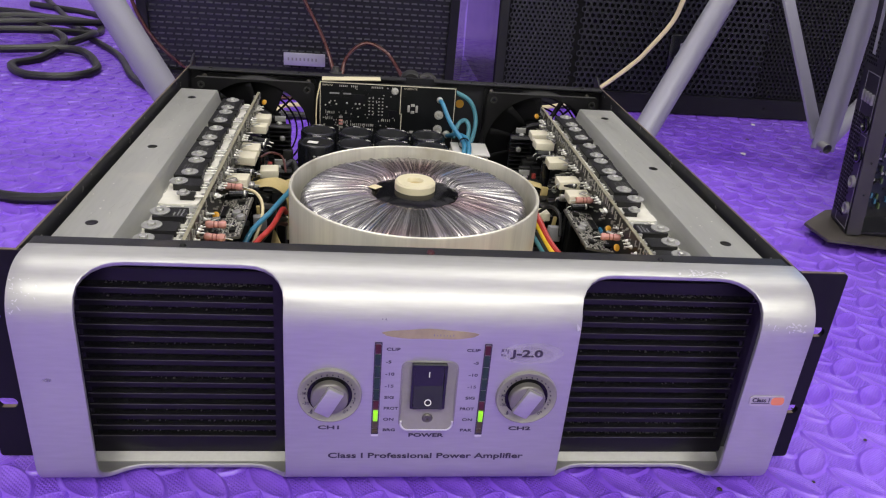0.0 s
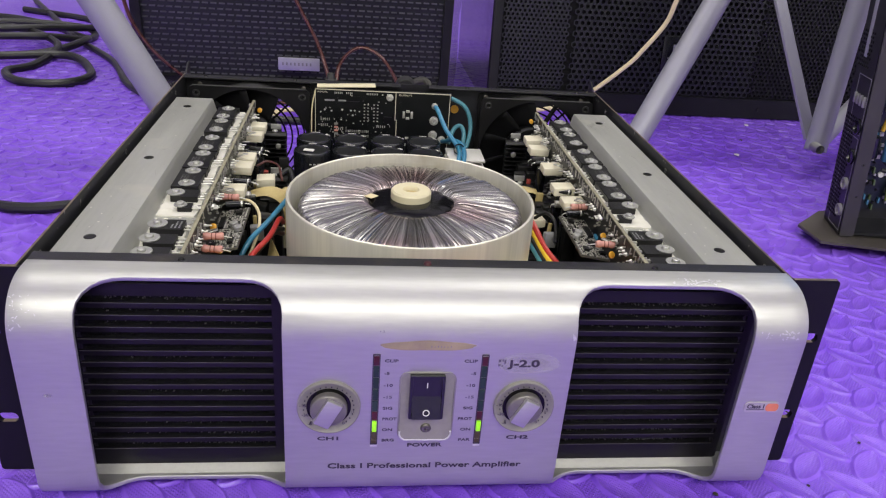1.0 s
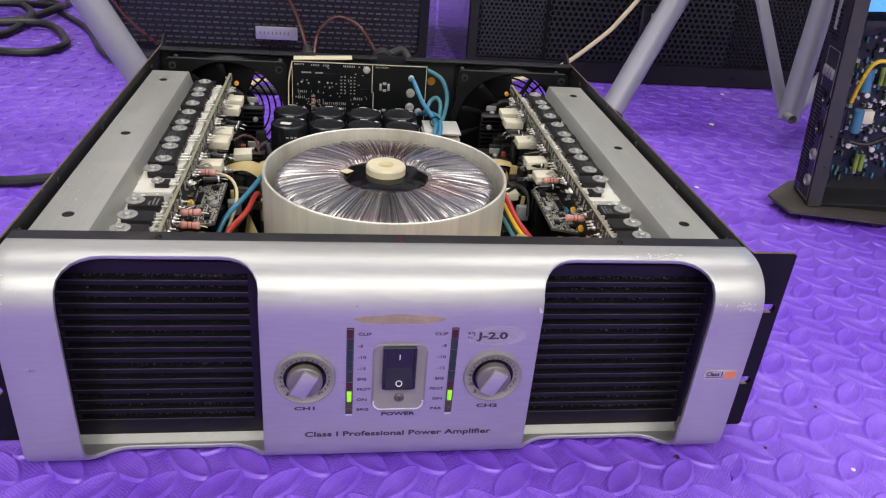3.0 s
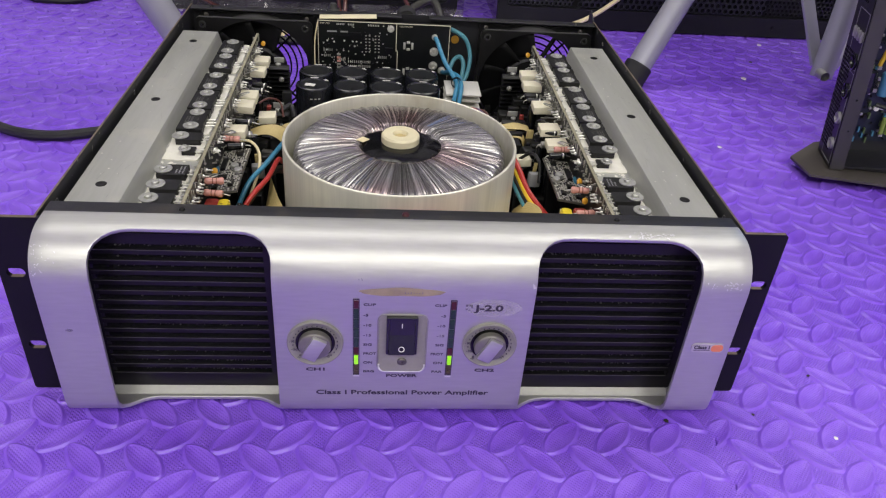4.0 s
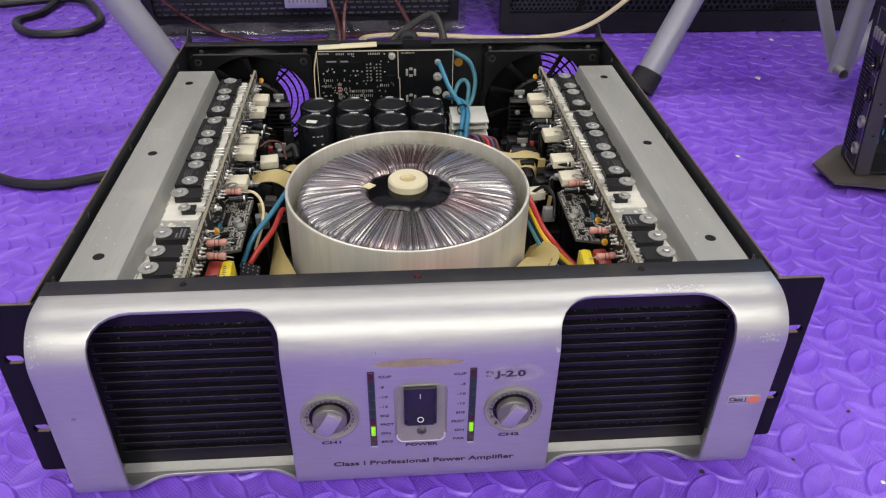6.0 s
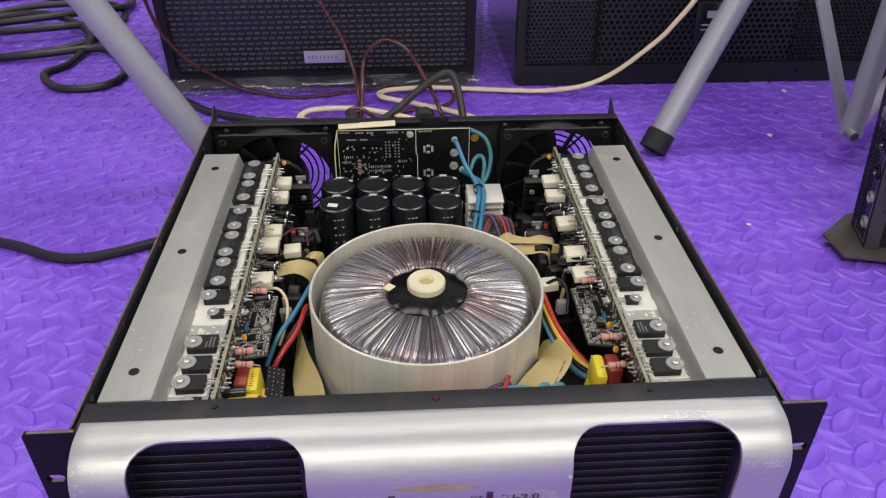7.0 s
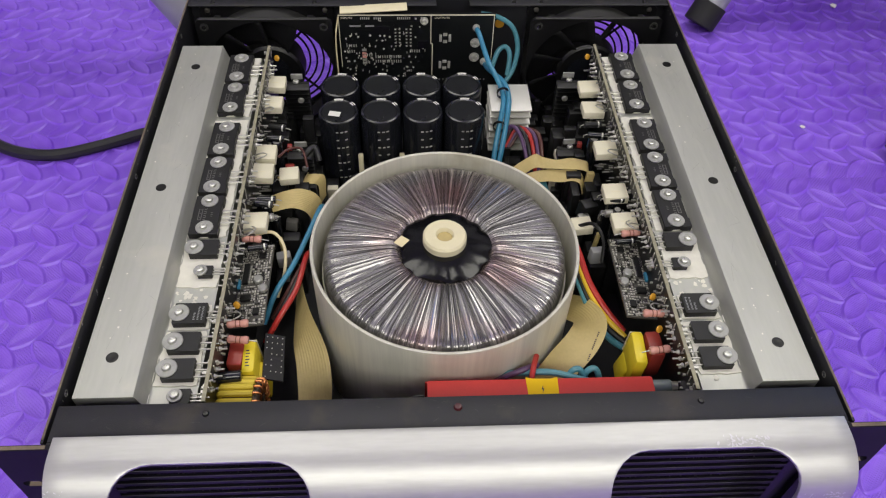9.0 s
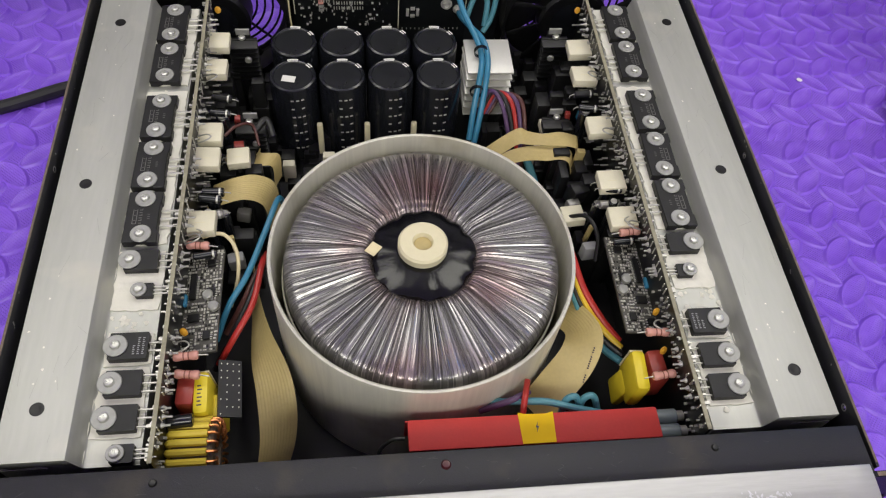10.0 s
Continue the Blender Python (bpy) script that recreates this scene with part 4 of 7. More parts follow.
# ---- inside the amplifier ----
def build_heatsinks():
    for s in (-1, 1):
        # stepped extrusion drawn in x, z: tall outer bar, low inner ledge, fins below
        pr = [(0.1793, 0.126), (0.2125, 0.126), (0.2125, 0.118), (0.1905, 0.118), (0.1905, 0.1155), (0.2125, 0.1155), (0.2125, 0.107), (0.1905, 0.107),
              (0.1905, 0.1045), (0.2125, 0.1045), (0.2125, 0.096), (0.148, 0.096), (0.148, 0.113), (0.1728, 0.113), (0.1740, 0.1132), (0.1750, 0.1139), (0.1758, 0.1152), (0.1766, 0.1175), (0.1777, 0.1215), (0.1788, 0.1254)]
        bm = bm_new()
        rows = []
        for y in (0.0665, 0.4055):
            rows.append([bm.verts.new((s * x, y, z)) for x, z in pr])
        n = len(pr)
        for i in range(n):
            bm.faces.new((rows[0][i], rows[0][(i + 1) % n], rows[1][(i + 1) % n], rows[1][i]))
        for r in rows:
            es = [bm.edges.get((r[i], r[(i + 1) % n])) for i in range(n)]
            bmesh.ops.triangle_fill(bm, use_beauty=True, edges=es)
        hs = part("heatsink", bm, M["alu"], amp, "stepped brushed aluminium heatsink bar")
        for y in (0.093, 0.2335, 0.3755):
            part("bolt_hole", lathe([(0.0036, 0.0), (0.0036, 0.0002), (0.0030, 0.0003), (0.0016, 0.0001), (0, 0.0001)], 20, at=(s * 0.1968, y, 0.126)), M["dark_screw"], hs, "sunk black bolt")
        # paste and insulator pads
        for y0, y1, x0, x1 in ((0.327, 0.404, 0.1488, 0.1752), (0.197, 0.321, 0.1488, 0.1750), (0.1535, 0.192, 0.1486, 0.1750), (0.1205, 0.1395, 0.149, 0.1735), (0.0800, 0.1185, 0.149, 0.1740)):
            out = []
            for (ax, ay), (bx, by) in zip([(x0, y0), (x1, y0), (x1, y1), (x0, y1)], [(x1, y0), (x1, y1), (x0, y1), (x0, y0)]):
                k = max(3, int(math.dist((ax, ay), (bx, by)) / 0.004))
                for i in range(k):
                    f = i / k
                    out.append((s * (ax + (bx - ax) * f + random.uniform(-0.0008, 0.0008)), ay + (by - ay) * f + random.uniform(-0.0008, 0.0008)))
            part("thermal_pad", plate(out, [], 0.0009, pose(0, 0, 0.113)), M["paste"], hs, "white smeared thermal paste")
        smear = bm_new()
        for layer in range(40):
            r = random.uniform(0.0006, 0.0022)
            x, y = s * random.uniform(0.150, 0.178), random.uniform(0.14, 0.165) if random.random() < 0.6 else random.uniform(0.07, 0.40)
            vs = [smear.verts.new((x + r * random.uniform(0.5, 1.4) * math.cos(t), y + r * random.uniform(0.5, 1.4) * math.sin(t), 0.1132 + 0.00001 * layer)) for t in [2 * math.pi * k / 7 for k in range(7)]]
            smear.faces.new(vs)
        # paste worked into the groove, specks and scratches on the tall bar
        for k in range(46):
            y, r = random.uniform(0.07, 0.40), random.uniform(0.0005, 0.0012)
            x = s * random.choice((0.1752, 0.1757))
            vs = [smear.verts.new((x + r * 0.5 * math.cos(t), y + r * random.uniform(1.5, 4.5) * math.sin(t), 0.1139 + 0.00001 * k)) for t in [2 * math.pi * q / 8 for q in range(8)]]
            smear.faces.new(vs)
        for k in range(16):
            x, y, r = s * random.uniform(0.182, 0.211), random.uniform(0.07, 0.40), random.uniform(0.0003, 0.0008)
            vs = [smear.verts.new((x + r * random.uniform(0.5, 1.3) * math.cos(t), y + r * random.uniform(0.5, 1.6) * math.sin(t), 0.12605 + 0.00001 * k)) for t in [2 * math.pi * q / 7 for q in range(7)]]
            smear.faces.new(vs)
        tagged(part("paste_smear", smear, M["paste"], hs), kind="stuff")
        scr = bm_new()
        for k in range(26):
            x, y, w = s * random.uniform(0.181, 0.211), random.uniform(0.07, 0.40), random.uniform(0.001, 0.007)
            box(-w, w, -0.00007, 0.00007, 0, 0.00003, bm=scr, m=pose(x, y, 0.12601, 0, 0, random.gauss(90, 35)))
        tagged(part("scratch", scr, M["dial"], hs), kind="stuff")


build_heatsinks()


def washer_mesh(r=0.0060):
    return to_mesh("washer", lathe([(0.0018, 0), (r - 0.0002, 0), (r, 0.0003), (r, 0.0008), (r - 0.0004, 0.0011), (0.0018, 0.0009)], 28), M["zinc"])


def screw_mesh():
    """Pan head with a cross recess."""
    bm = lathe([(0.0027, 0.0), (0.0027, 0.0009), (0.0023, 0.0017), (0.0012, 0.0020), (0.0009, 0.0020), (0.0006, 0.0013), (0, 0.0013)], 16)
    for t in (0, 90):
        box(-0.0014, 0.0014, -0.0002, 0.0002, 0.0019, 0.00205, bm=bm, m=pose(0, 0, 0, 0, 0, t))
    return to_mesh("screw", bm, M["screw_zinc"])


WASHER, WASHER_BIG, SCREW = washer_mesh(), washer_mesh(0.0063), screw_mesh()


def transistor_big(s, yc):
    """Wide two-hole package lying on the ledge, leads towards the board."""
    # notched at both ends, where the screws clamp it
    hx, hy = 0.0099, 0.0184
    pr = [(-hx, -hy), (-0.0040, -hy), (-0.0022, -hy + 0.0012), (0.0022, -hy + 0.0012), (0.0040, -hy), (hx, -hy), (hx, -0.0105), (hx - 0.0008, -0.0095), (hx - 0.0008, 0.0095), (hx, 0.0105),
          (hx, hy), (0.0040, hy), (0.0022, hy - 0.0012), (-0.0022, hy - 0.0012), (-0.0040, hy), (-hx, hy)]
    tr = part("power_transistor", plate(pr, [], 0.0050, Matrix()), M["epoxy"], amp, "black two-hole power transistor", pose(s * 0.1636, yc, 0.1137, 0, 0, random.uniform(-0.8, 0.8)))
    bv = tr.modifiers.new("edge", "BEVEL")
    bv.width, bv.segments, bv.limit_method, bv.angle_limit = 0.0004, 1, "ANGLE", radians(50)
    for dy in (-0.0127, 0.0127):
        put("washer", WASHER, tr, pose(s * random.uniform(-0.0006, 0.0006), dy, 0.0050))
        put("screw", SCREW, tr, pose(0, dy, 0.0058, 0, 0, random.uniform(0, 90)))
    for k in range(3):
        part("lead", wire([(-s * 0.0095, (k - 1) * 0.0055, 0.0022), (-s * 0.0150, (k - 1) * 0.0055, 0.0024), (-s * 0.0205, (k - 1) * 0.0055, 0.0024)], 0.0006, 2, 6, flat=1.3), M["tin"], tr)
    # maker's mark and type number, worn to bars
    pb = bm_new()
    for x0, x1, y0, y1 in ((0.0032, 0.0036, -0.0055, 0.0050), (0.0054, 0.0058, -0.0055, 0.0050), (0.0036, 0.0054, -0.0055, -0.0051), (0.0040, 0.0050, -0.0030, -0.0026), (0.0040, 0.0050, 0.0006, 0.0010), (0.0040, 0.0050, 0.0040, 0.0044)):
        box(s * x0, s * x1, y0, y1, 0.0050, 0.00506, bm=pb)
    for k in range(6):
        y = -0.0052 + k * 0.0019
        box(s * 0.0004, s * 0.0022, y, y + 0.0005, 0.0050, 0.00506, bm=pb)
        if k % 2:
            box(s * 0.0004, s * 0.0008, y, y + 0.0013, 0.0050, 0.00506, bm=pb)
    for k in range(3):
        box(-s * 0.0040, -s * 0.0026, -0.002 + k * 0.0016, -0.0016 + k * 0.0016, 0.0050, 0.00506, bm=pb)
    tagged(part("marking", pb, M["faint"], tr), kind="stuff")


def transistor_small(s, x, y, w, l, h, big=True, leads=3, printed=False):
    tr = part("transistor", plate(rrect(-l / 2, l / 2, -w / 2, w / 2, 0.0006, 2), [], h, Matrix()), M["epoxy"], amp, "black plastic transistor", pose(s * (x - 0.0065 if big else x - 0.003), y, 0.1137))
    dx = 0.0065 if big else 0.003
    put("washer", WASHER_BIG if big else WASHER, tr, Matrix.Translation((s * dx, 0, h)) @ Matrix.Diagonal((1, 1, 1, 1) if big else (0.75, 0.75, 1, 1)))
    put("screw", SCREW, tr, pose(s * dx, 0, h + 0.0008, 0, 0, random.uniform(0, 90)))
    for k in range(leads):
        yy = (k - (leads - 1) / 2) * (0.0046 if big else 0.0022)
        part("lead", wire([(-s * l / 2, yy, 0.0022), (-s * (l / 2 + 0.006), yy, 0.0024), (-s * (x - 0.0065 - 0.1395), yy, 0.0024)], 0.0006, 2, 6), M["tin"], tr)
    if printed:
        pb = bm_new()
        for k in range(3):
            x0 = -s * 0.0078 + s * k * 0.0024
            for q in range(9 if k < 2 else 5):
                y0 = -0.0052 + q * 0.00115
                box(x0 - 0.0006, x0 + 0.0006 - 0.0004 * (q % 2), y0, y0 + 0.0006, h, h + 0.00006, bm=pb)
        tagged(part("marking", pb, M["print"], tr), kind="stuff")


for side in (-1, 1):
    for y in (0.3845, 0.344, 0.2945, 0.254, 0.214):
        transistor_big(side, y)
    transistor_small(side, 0.1672, 0.184, 0.0135, 0.0185, 0.0045)
    transistor_small(side, 0.1600, 0.1645, 0.0085, 0.0095, 0.0035, big=False)
    transistor_small(side, 0.1670, 0.1295, 0.0155, 0.0200, 0.0048, leads=2, printed=True)
    transistor_small(side, 0.1670, 0.1085, 0.0140, 0.0185, 0.0045)
    transistor_small(side, 0.1670, 0.0895, 0.0140, 0.0185, 0.0045)
    if side < 0:
        transistor_small(side, 0.1590, 0.0710, 0.0095, 0.0110, 0.0045, big=False, leads=3)


def resistor(parent, x, y, z, ang, length=0.013, r=0.0026, tilt=0, colour="pink"):
    m = pose(x, y, z, 0, tilt, ang)
    L = length / 2
    ob = part("resistor", lathe([(0, -L), (r * 0.8, -L), (r, -L * 0.85), (r, -L * 0.55), (r * 0.86, -L * 0.45), (r * 0.86, L * 0.45), (r, L * 0.55), (r, L * 0.85), (r * 0.8, L), (0, L)], 14, "x"), M[colour], parent,
              "pink banded resistor" if colour == "pink" else "", m)
    bands = bm_new()
    for f in (-0.35, -0.1, 0.15, 0.4):
        lathe([(r * 0.9, f * L * 2 * 0.8 - 0.0003), (r * 0.93, f * L * 2 * 0.8), (r * 0.9, f * L * 2 * 0.8 + 0.0004)], 14, "x", bm=bands)
    if colour == "pink":
        part("colour_band", bands, M["band"], ob)
    else:
        bands.free()
    part("lead", wire([(-L - 0.005, 0, -0.001), (-L, 0, 0), (L, 0, 0), (L + 0.005, 0, -0.001)], 0.0004, 2, 6), M["tin"], ob)
    return ob


CEMENT = to_mesh("cement_resistor", box(-0.0088, 0.0088, -0.0080, 0.0080, -0.0068, 0.0, 0.0009), M["ceramic"])


def cement(s, x, y, z, ang=0.0, sc=1.0):
    ob = tagged(put("cement_resistor", CEMENT, amp, pose(s * x, y, z, random.uniform(-3, 3), random.uniform(-3, 3), ang) @ Matrix.Diagonal((sc, sc, 1, 1))), "white square cement resistor")
    part("printing", box(-0.003, 0.003, -0.0015, -0.0011, 0.0, 0.00005), M["nylon"], ob)
    for dy in (-0.0025, 0.0025):
        part("lead", wire([(s * 0.0085, dy, -0.004), (s * 0.012, dy, -0.004), (s * 0.0135, dy, -0.006)], 0.0005, 2, 6), M["tin"], ob)


def build_driver_side(s, boxes):
    # tall main board standing beside the ledge
    bd = part("circuit_board", box(s * 0.1392, s * 0.1408, 0.0625, 0.405, 0.030, 0.1255), M["board"], amp, "tall black circuit board standing on edge")
    part("board_rim", box(s * 0.1389, s * 0.1411, 0.0625, 0.405, 0.1255, 0.1264), M["board_edge"], bd, "greenish laminate top edge")
    blobs = bm_new()
    for _ in range(150):
        y, z = random.uniform(0.066, 0.402), random.uniform(0.105, 0.1245)
        r = random.uniform(0.0003, 0.0007)
        box(s * 0.1376, s * 0.1392, y - r, y + r, z - r, z + r, bm=blobs)
    for _ in range(220):
        y, z = random.uniform(0.066, 0.402), random.uniform(0.113, 0.1255)
        r = random.uniform(0.0004, 0.0010)
        box(s * 0.1408, s * random.uniform(0.1420, 0.1445), y - r, y + r, z - r, z + r, bm=blobs)
    tagged(part("solder_joint", blobs, M["tin"], bd, "bright solder joints"), kind="stuff")
    pins = bm_new()
    for y in np.arange(0.066, 0.402, 0.0047):
        if random.random() < 0.8:
            cyl(0.0004, 0, random.uniform(0.003, 0.006), 6, at=(s * (0.1375 + random.uniform(-0.001, 0.001)), y, 0.1215), bm=pins)
    tagged(part("pin", pins, M["tin"], bd), kind="stuff")
    stubs = bm_new()
    rows = [(y, 0.0055, 3) for y in (0.3845, 0.344, 0.2945, 0.254, 0.214)] + [(y, 0.0046, 3) for y in (0.184, 0.1085, 0.0895)] + [(0.1295, 0.0092, 2), (0.1645, 0.0022, 3)]
    for yc, gap, n in rows:
        for k in range(n):
            y = yc + (k - (n - 1) / 2) * gap
            cyl(0.0006, 0.0, random.uniform(0.0035, 0.0055), 8, m=Matrix.Translation((s * 0.1392, y, 0.1162)) @ pose(0, 0, 0, 0, -90 * s, 0), bm=stubs)
            lathe([(0.0016, 0), (0.0014, 0.0007), (0.0007, 0.0018), (0, 0.0019)], 8, m=Matrix.Translation((s * 0.1391, y, 0.1162)) @ pose(0, 0, 0, 0, -90 * s, 0), bm=stubs)
    tagged(part("lead_stub", stubs, M["solder"], bd, "bright clipped leads with solder cones"), kind="stuff")
    for x, y in boxes:
        cement(s, x, y, 0.1120)
    # small upright parts between the cement resistors, dark and low
    dark = bm_new()
    for _ in range(46):
        y = random.uniform(0.21, 0.40)
        x = random.uniform(0.105, 0.136)
        h = random.uniform(0.05, 0.085)
        w, l = random.uniform(0.003, 0.007), random.uniform(0.003, 0.008)
        box(s * x - w, s * x + w, y - l, y + l, 0.02, h, 0.0006, bm=dark)
    tagged(part("small_component", dark, M["epoxy"], bd, "dark small components"), kind="stuff")
    chips = bm_new()
    for _ in range(120):
        y, z = random.uniform(0.205, 0.40), random.uniform(0.060, 0.116)
        r = random.uniform(0.0004, 0.0008)
        cyl(r, 0.0, random.uniform(0.002, 0.006), 6, m=Matrix.Translation((s * 0.1392, y, z)) @ pose(0, 0, 0, 0, -90 * s, 0), bm=chips)
    tagged(part("tinned_lead", chips, M["tin"], bd), kind="stuff")
    # finned black heat sinks for the regulators
    for y, x, z in ((0.386, 0.118, 0.1010), (0.322, 0.112, 0.0800)):
        rg = part("regulator_heatsink", box(s * (x - 0.010), s * (x + 0.010), y, y + 0.003, z - 0.034, z, 0.0003), M["fan"], amp, "small black finned heatsink")
        for k in range(8):
            zz = z - 0.0010 - k * 0.0044
            # only the top fin is paler, with light from above in its colour
            part("fin", box(s * (x - 0.0105), s * (x + 0.0105), y - 0.0085, y, zz - 0.0005, zz + 0.0005, 0.0002), M["fan_top" if k == 0 else "fan"], rg)
        rb = part("regulator", box(s * (x - 0.005), s * (x + 0.005), y + 0.003, y + 0.0075, z - 0.013, z + 0.002, 0.0006), M["epoxy"], rg, "black upright regulator")
        part("tab", box(s * (x - 0.005), s * (x + 0.005), y + 0.003, y + 0.0045, z + 0.002, z + 0.007, 0.0003), M["zinc"], rb, "bright metal tab")
        put("screw", SCREW, rg, pose(s * (x - 0.003), y - 0.0087, z - 0.011, 90))
        put("screw", SCREW, rg, pose(s * (x + 0.001), y + 0.002, z))
    # upright electrolytic cans beside the board
    for y, x, r, z in ((0.2375, 0.128, 0.0040, 0.104), (0.2260, 0.1295, 0.0032, 0.105), (0.2300, 0.121, 0.0032, 0.098), (0.3110, 0.128, 0.0042, 0.100)):
        e = part("small_capacitor", cyl(r, 0.05, z, 18, at=(s * x, y, 0), bev=0.0005), M["sleeve"], amp, "small black capacitor with a bright top")
        part("cap_top", cyl(r * 0.7, z, z + 0.0003, 18, at=(s * x, y, 0)), M["dial"], e)
    # small coloured parts low on the main board
    for nm, key, bx, at in (("red_part", "brick", (0.0035, 0.0030, 0.012), (0.1180, 0.2980, 0.074) if s < 0 else (0.1120, 0.3280, 0.066)), ("tan_part", "ribbon", (0.0030, 0.0022, 0.014), (0.1235, 0.2860, 0.074)), ("red_part", "brick", (0.0020, 0.0022, 0.010), (0.1210, 0.3250, 0.072)),
                            ("blue_part", "w_blue", (0.0026, 0.0026, 0.012), (0.1290, 0.3180, 0.082)), ("film_box", "dial", (0.0045, 0.0030, 0.010), (0.1130, 0.2480, 0.064)), ("film_box", "print", (0.0050, 0.0035, 0.012), (0.1150, 0.2060, 0.072)),
                            ("tan_part", "ribbon", (0.0014, 0.0014, 0.016), (0.1180, 0.2200, 0.074)), ("relay", "epoxy", (0.0070, 0.0050, 0.014), (0.1230, 0.3100, 0.062)), ("relay", "epoxy", (0.0065, 0.0050, 0.016), (0.1180, 0.2560, 0.070))):
        part(nm, box(-bx[0], bx[0], -bx[1], bx[1], -bx[2], 0.0, min(bx[:2]) * 0.3), M[key], amp, "", pose(s * at[0], at[1], at[2] + 0.012, random.uniform(-8, 8), random.uniform(-8, 8), random.uniform(-20, 20)))
    # diodes and small capacitors lying against the board
    for y, z, r, key in ((0.2420, 0.1040, 0.0030, "sleeve"), (0.2330, 0.1090, 0.0026, "sleeve"), (0.2270, 0.1000, 0.0030, "dial"), (0.3080, 0.1060, 0.0026, "sleeve"), (0.3240, 0.1040, 0.0028, "epoxy"), (0.1930, 0.1070, 0.0022, "sleeve")):
        c = part("lying_component", cyl(r, -0.007, 0.007, 14, "x", bev=0.0006), M[key], amp, "", pose(s * 0.1280, y, z, 0, 0, random.uniform(-12, 12)))
        part("silver_band", lathe([(r + 0.0001, 0.0040), (r + 0.0001, 0.0052)], 14, "x"), M["solder"], c)
        part("lead", wire([(-0.010, 0, -0.003), (-0.008, 0, 0), (0.008, 0, 0), (0.011, 0, -0.001)], 0.0004, 2, 6), M["tin"], c)
    # bare wire loops standing off the board
    for y, z in ((0.2000, 0.1130), (0.2050, 0.1100), (0.1300, 0.1120), (0.2780, 0.1130), (0.3320, 0.1140)):
        part("wire_loop", wire([(s * 0.1392, y - 0.003, z), (s * 0.1330, y - 0.003, z + 0.003), (s * 0.1300, y, z + 0.003), (s * 0.1330, y + 0.003, z + 0.002), (s * 0.1392, y + 0.003, z)], 0.0005, 5, 6), M["tin"], amp)
    # pink resistors and orange discs near the front half
    for y, x, z, ang in ((0.1975, 0.132, 0.1105, 4), (0.1245 if s < 0 else 0.1258, 0.1315, 0.113, -3), (0.1160 if s < 0 else 0.1015, 0.131, 0.108, 6)):
        resistor(amp, s * x, y, z, s * ang)
    for y, x, z in ((0.139, 0.134, 0.113), (0.1155, 0.1335, 0.110), (0.398, 0.134, 0.1185)):
        if s < 0 and y < 0.12:
            continue
        part("disc_capacitor", lathe([(0, 0.0008), (0.0016, 0.0008), (0.0025, 0.0003), (0.0025, -0.0003), (0.0016, -0.0008), (0, -0.0008)], 18), M["orange"], amp, "orange disc capacitor",
             pose(s * x, y, z, 62, 0, s * 25))
    # small plug-in control board, leaning over
    m = pose(s * 0.1295, 0.1665, 0.0985, 0, s * 10, 0)
    db = part("control_board", box(-0.0115, 0.0115, -0.034, 0.034, -0.0008, 0.0008), M["small_board"], amp, "small black board packed with tiny parts", m)
    tiny, metal, grey = bm_new(), bm_new(), bm_new()
    ics = ((0.0050 * s, 0.009, 0.0019, 0.0085), (-0.0048 * s, 0.024, 0.0024, 0.0020), (-0.0060 * s, 0.004, 0.0022, 0.0026), (0.0030 * s, -0.012, 0.0034, 0.0022), (-0.0055 * s, -0.024, 0.0020, 0.0024), (0.0060 * s, -0.027, 0.0022, 0.0020))
    for i in range(12):
        for j in range(31):
            x, y = -0.0102 + i * 0.00185, -0.0325 + j * 0.00217
            if random.random() < 0.14 or any(abs(x - q[0]) < q[2] + 0.0014 and abs(y - q[1]) < q[3] + 0.0012 for q in ics):
                continue
            w, l = random.choice(((0.0007, 0.0004), (0.0004, 0.0008), (0.0005, 0.0005)))
            box(x - w, x + w, y - l, y + l, 0.0008, random.uniform(0.0011, 0.0016), bm=random.choice((metal, grey, grey, tiny)))
            if random.random() < 0.5:
                box(x + w * 1.2, x + w * 1.8, y - l, y + l, 0.0008, 0.0011, bm=metal)
    for x, y, w, l in ics:
        box(x - w, x + w, y - l, y + l, 0.0008, 0.0028, bm=tiny)
        n = max(3, int(l / 0.0006))
        for k in range(n):
            for e in (-1, 1):
                yy = y - l * 0.85 + 1.7 * l * k / (n - 1)
                box(x + e * w, x + e * (w + 0.0011), yy - 0.00025, yy + 0.00025, 0.0008, 0.0014, bm=metal)
    tagged(part("chip", tiny, M["epoxy"], db), kind="stuff")
    tagged(part("chip_resistor", grey, M["smd"], db), kind="stuff")
    tagged(part("solder_joint", metal, M["solder"], db), kind="stuff")
    for x, y in ((0.0045 * s * -1, 0.002), (-0.0085 * s * -1 * -1, -0.006)):
        part("trimmer", cyl(0.0032, 0.0008, 0.0046, 18, at=(x, y, 0), bev=0.0007), M["zinc"], db)
    part("blue_part", box(-0.0014, 0.0014, -0.004, 0.004, 0.0008, 0.004, 0.0012, m=pose(s * 0.009, 0.0, 0)), M["w_blue"], db, "small blue component")


build_driver_side(-1, ((0.134, 0.374), (0.134, 0.347), (0.133, 0.286), (0.133, 0.265), (0.132, 0.2145)))
build_driver_side(1, ((0.131, 0.365), (0.1295, 0.337), (0.131, 0.287), (0.129, 0.239), (0.130, 0.209)))
for q in ((-1, 0.116, 0.279, 0.096), (1, 0.109, 0.322, 0.074), (1, 0.107, 0.231, 0.086)):
    cement(q[0], q[1], q[2], q[3], 4, 0.85)


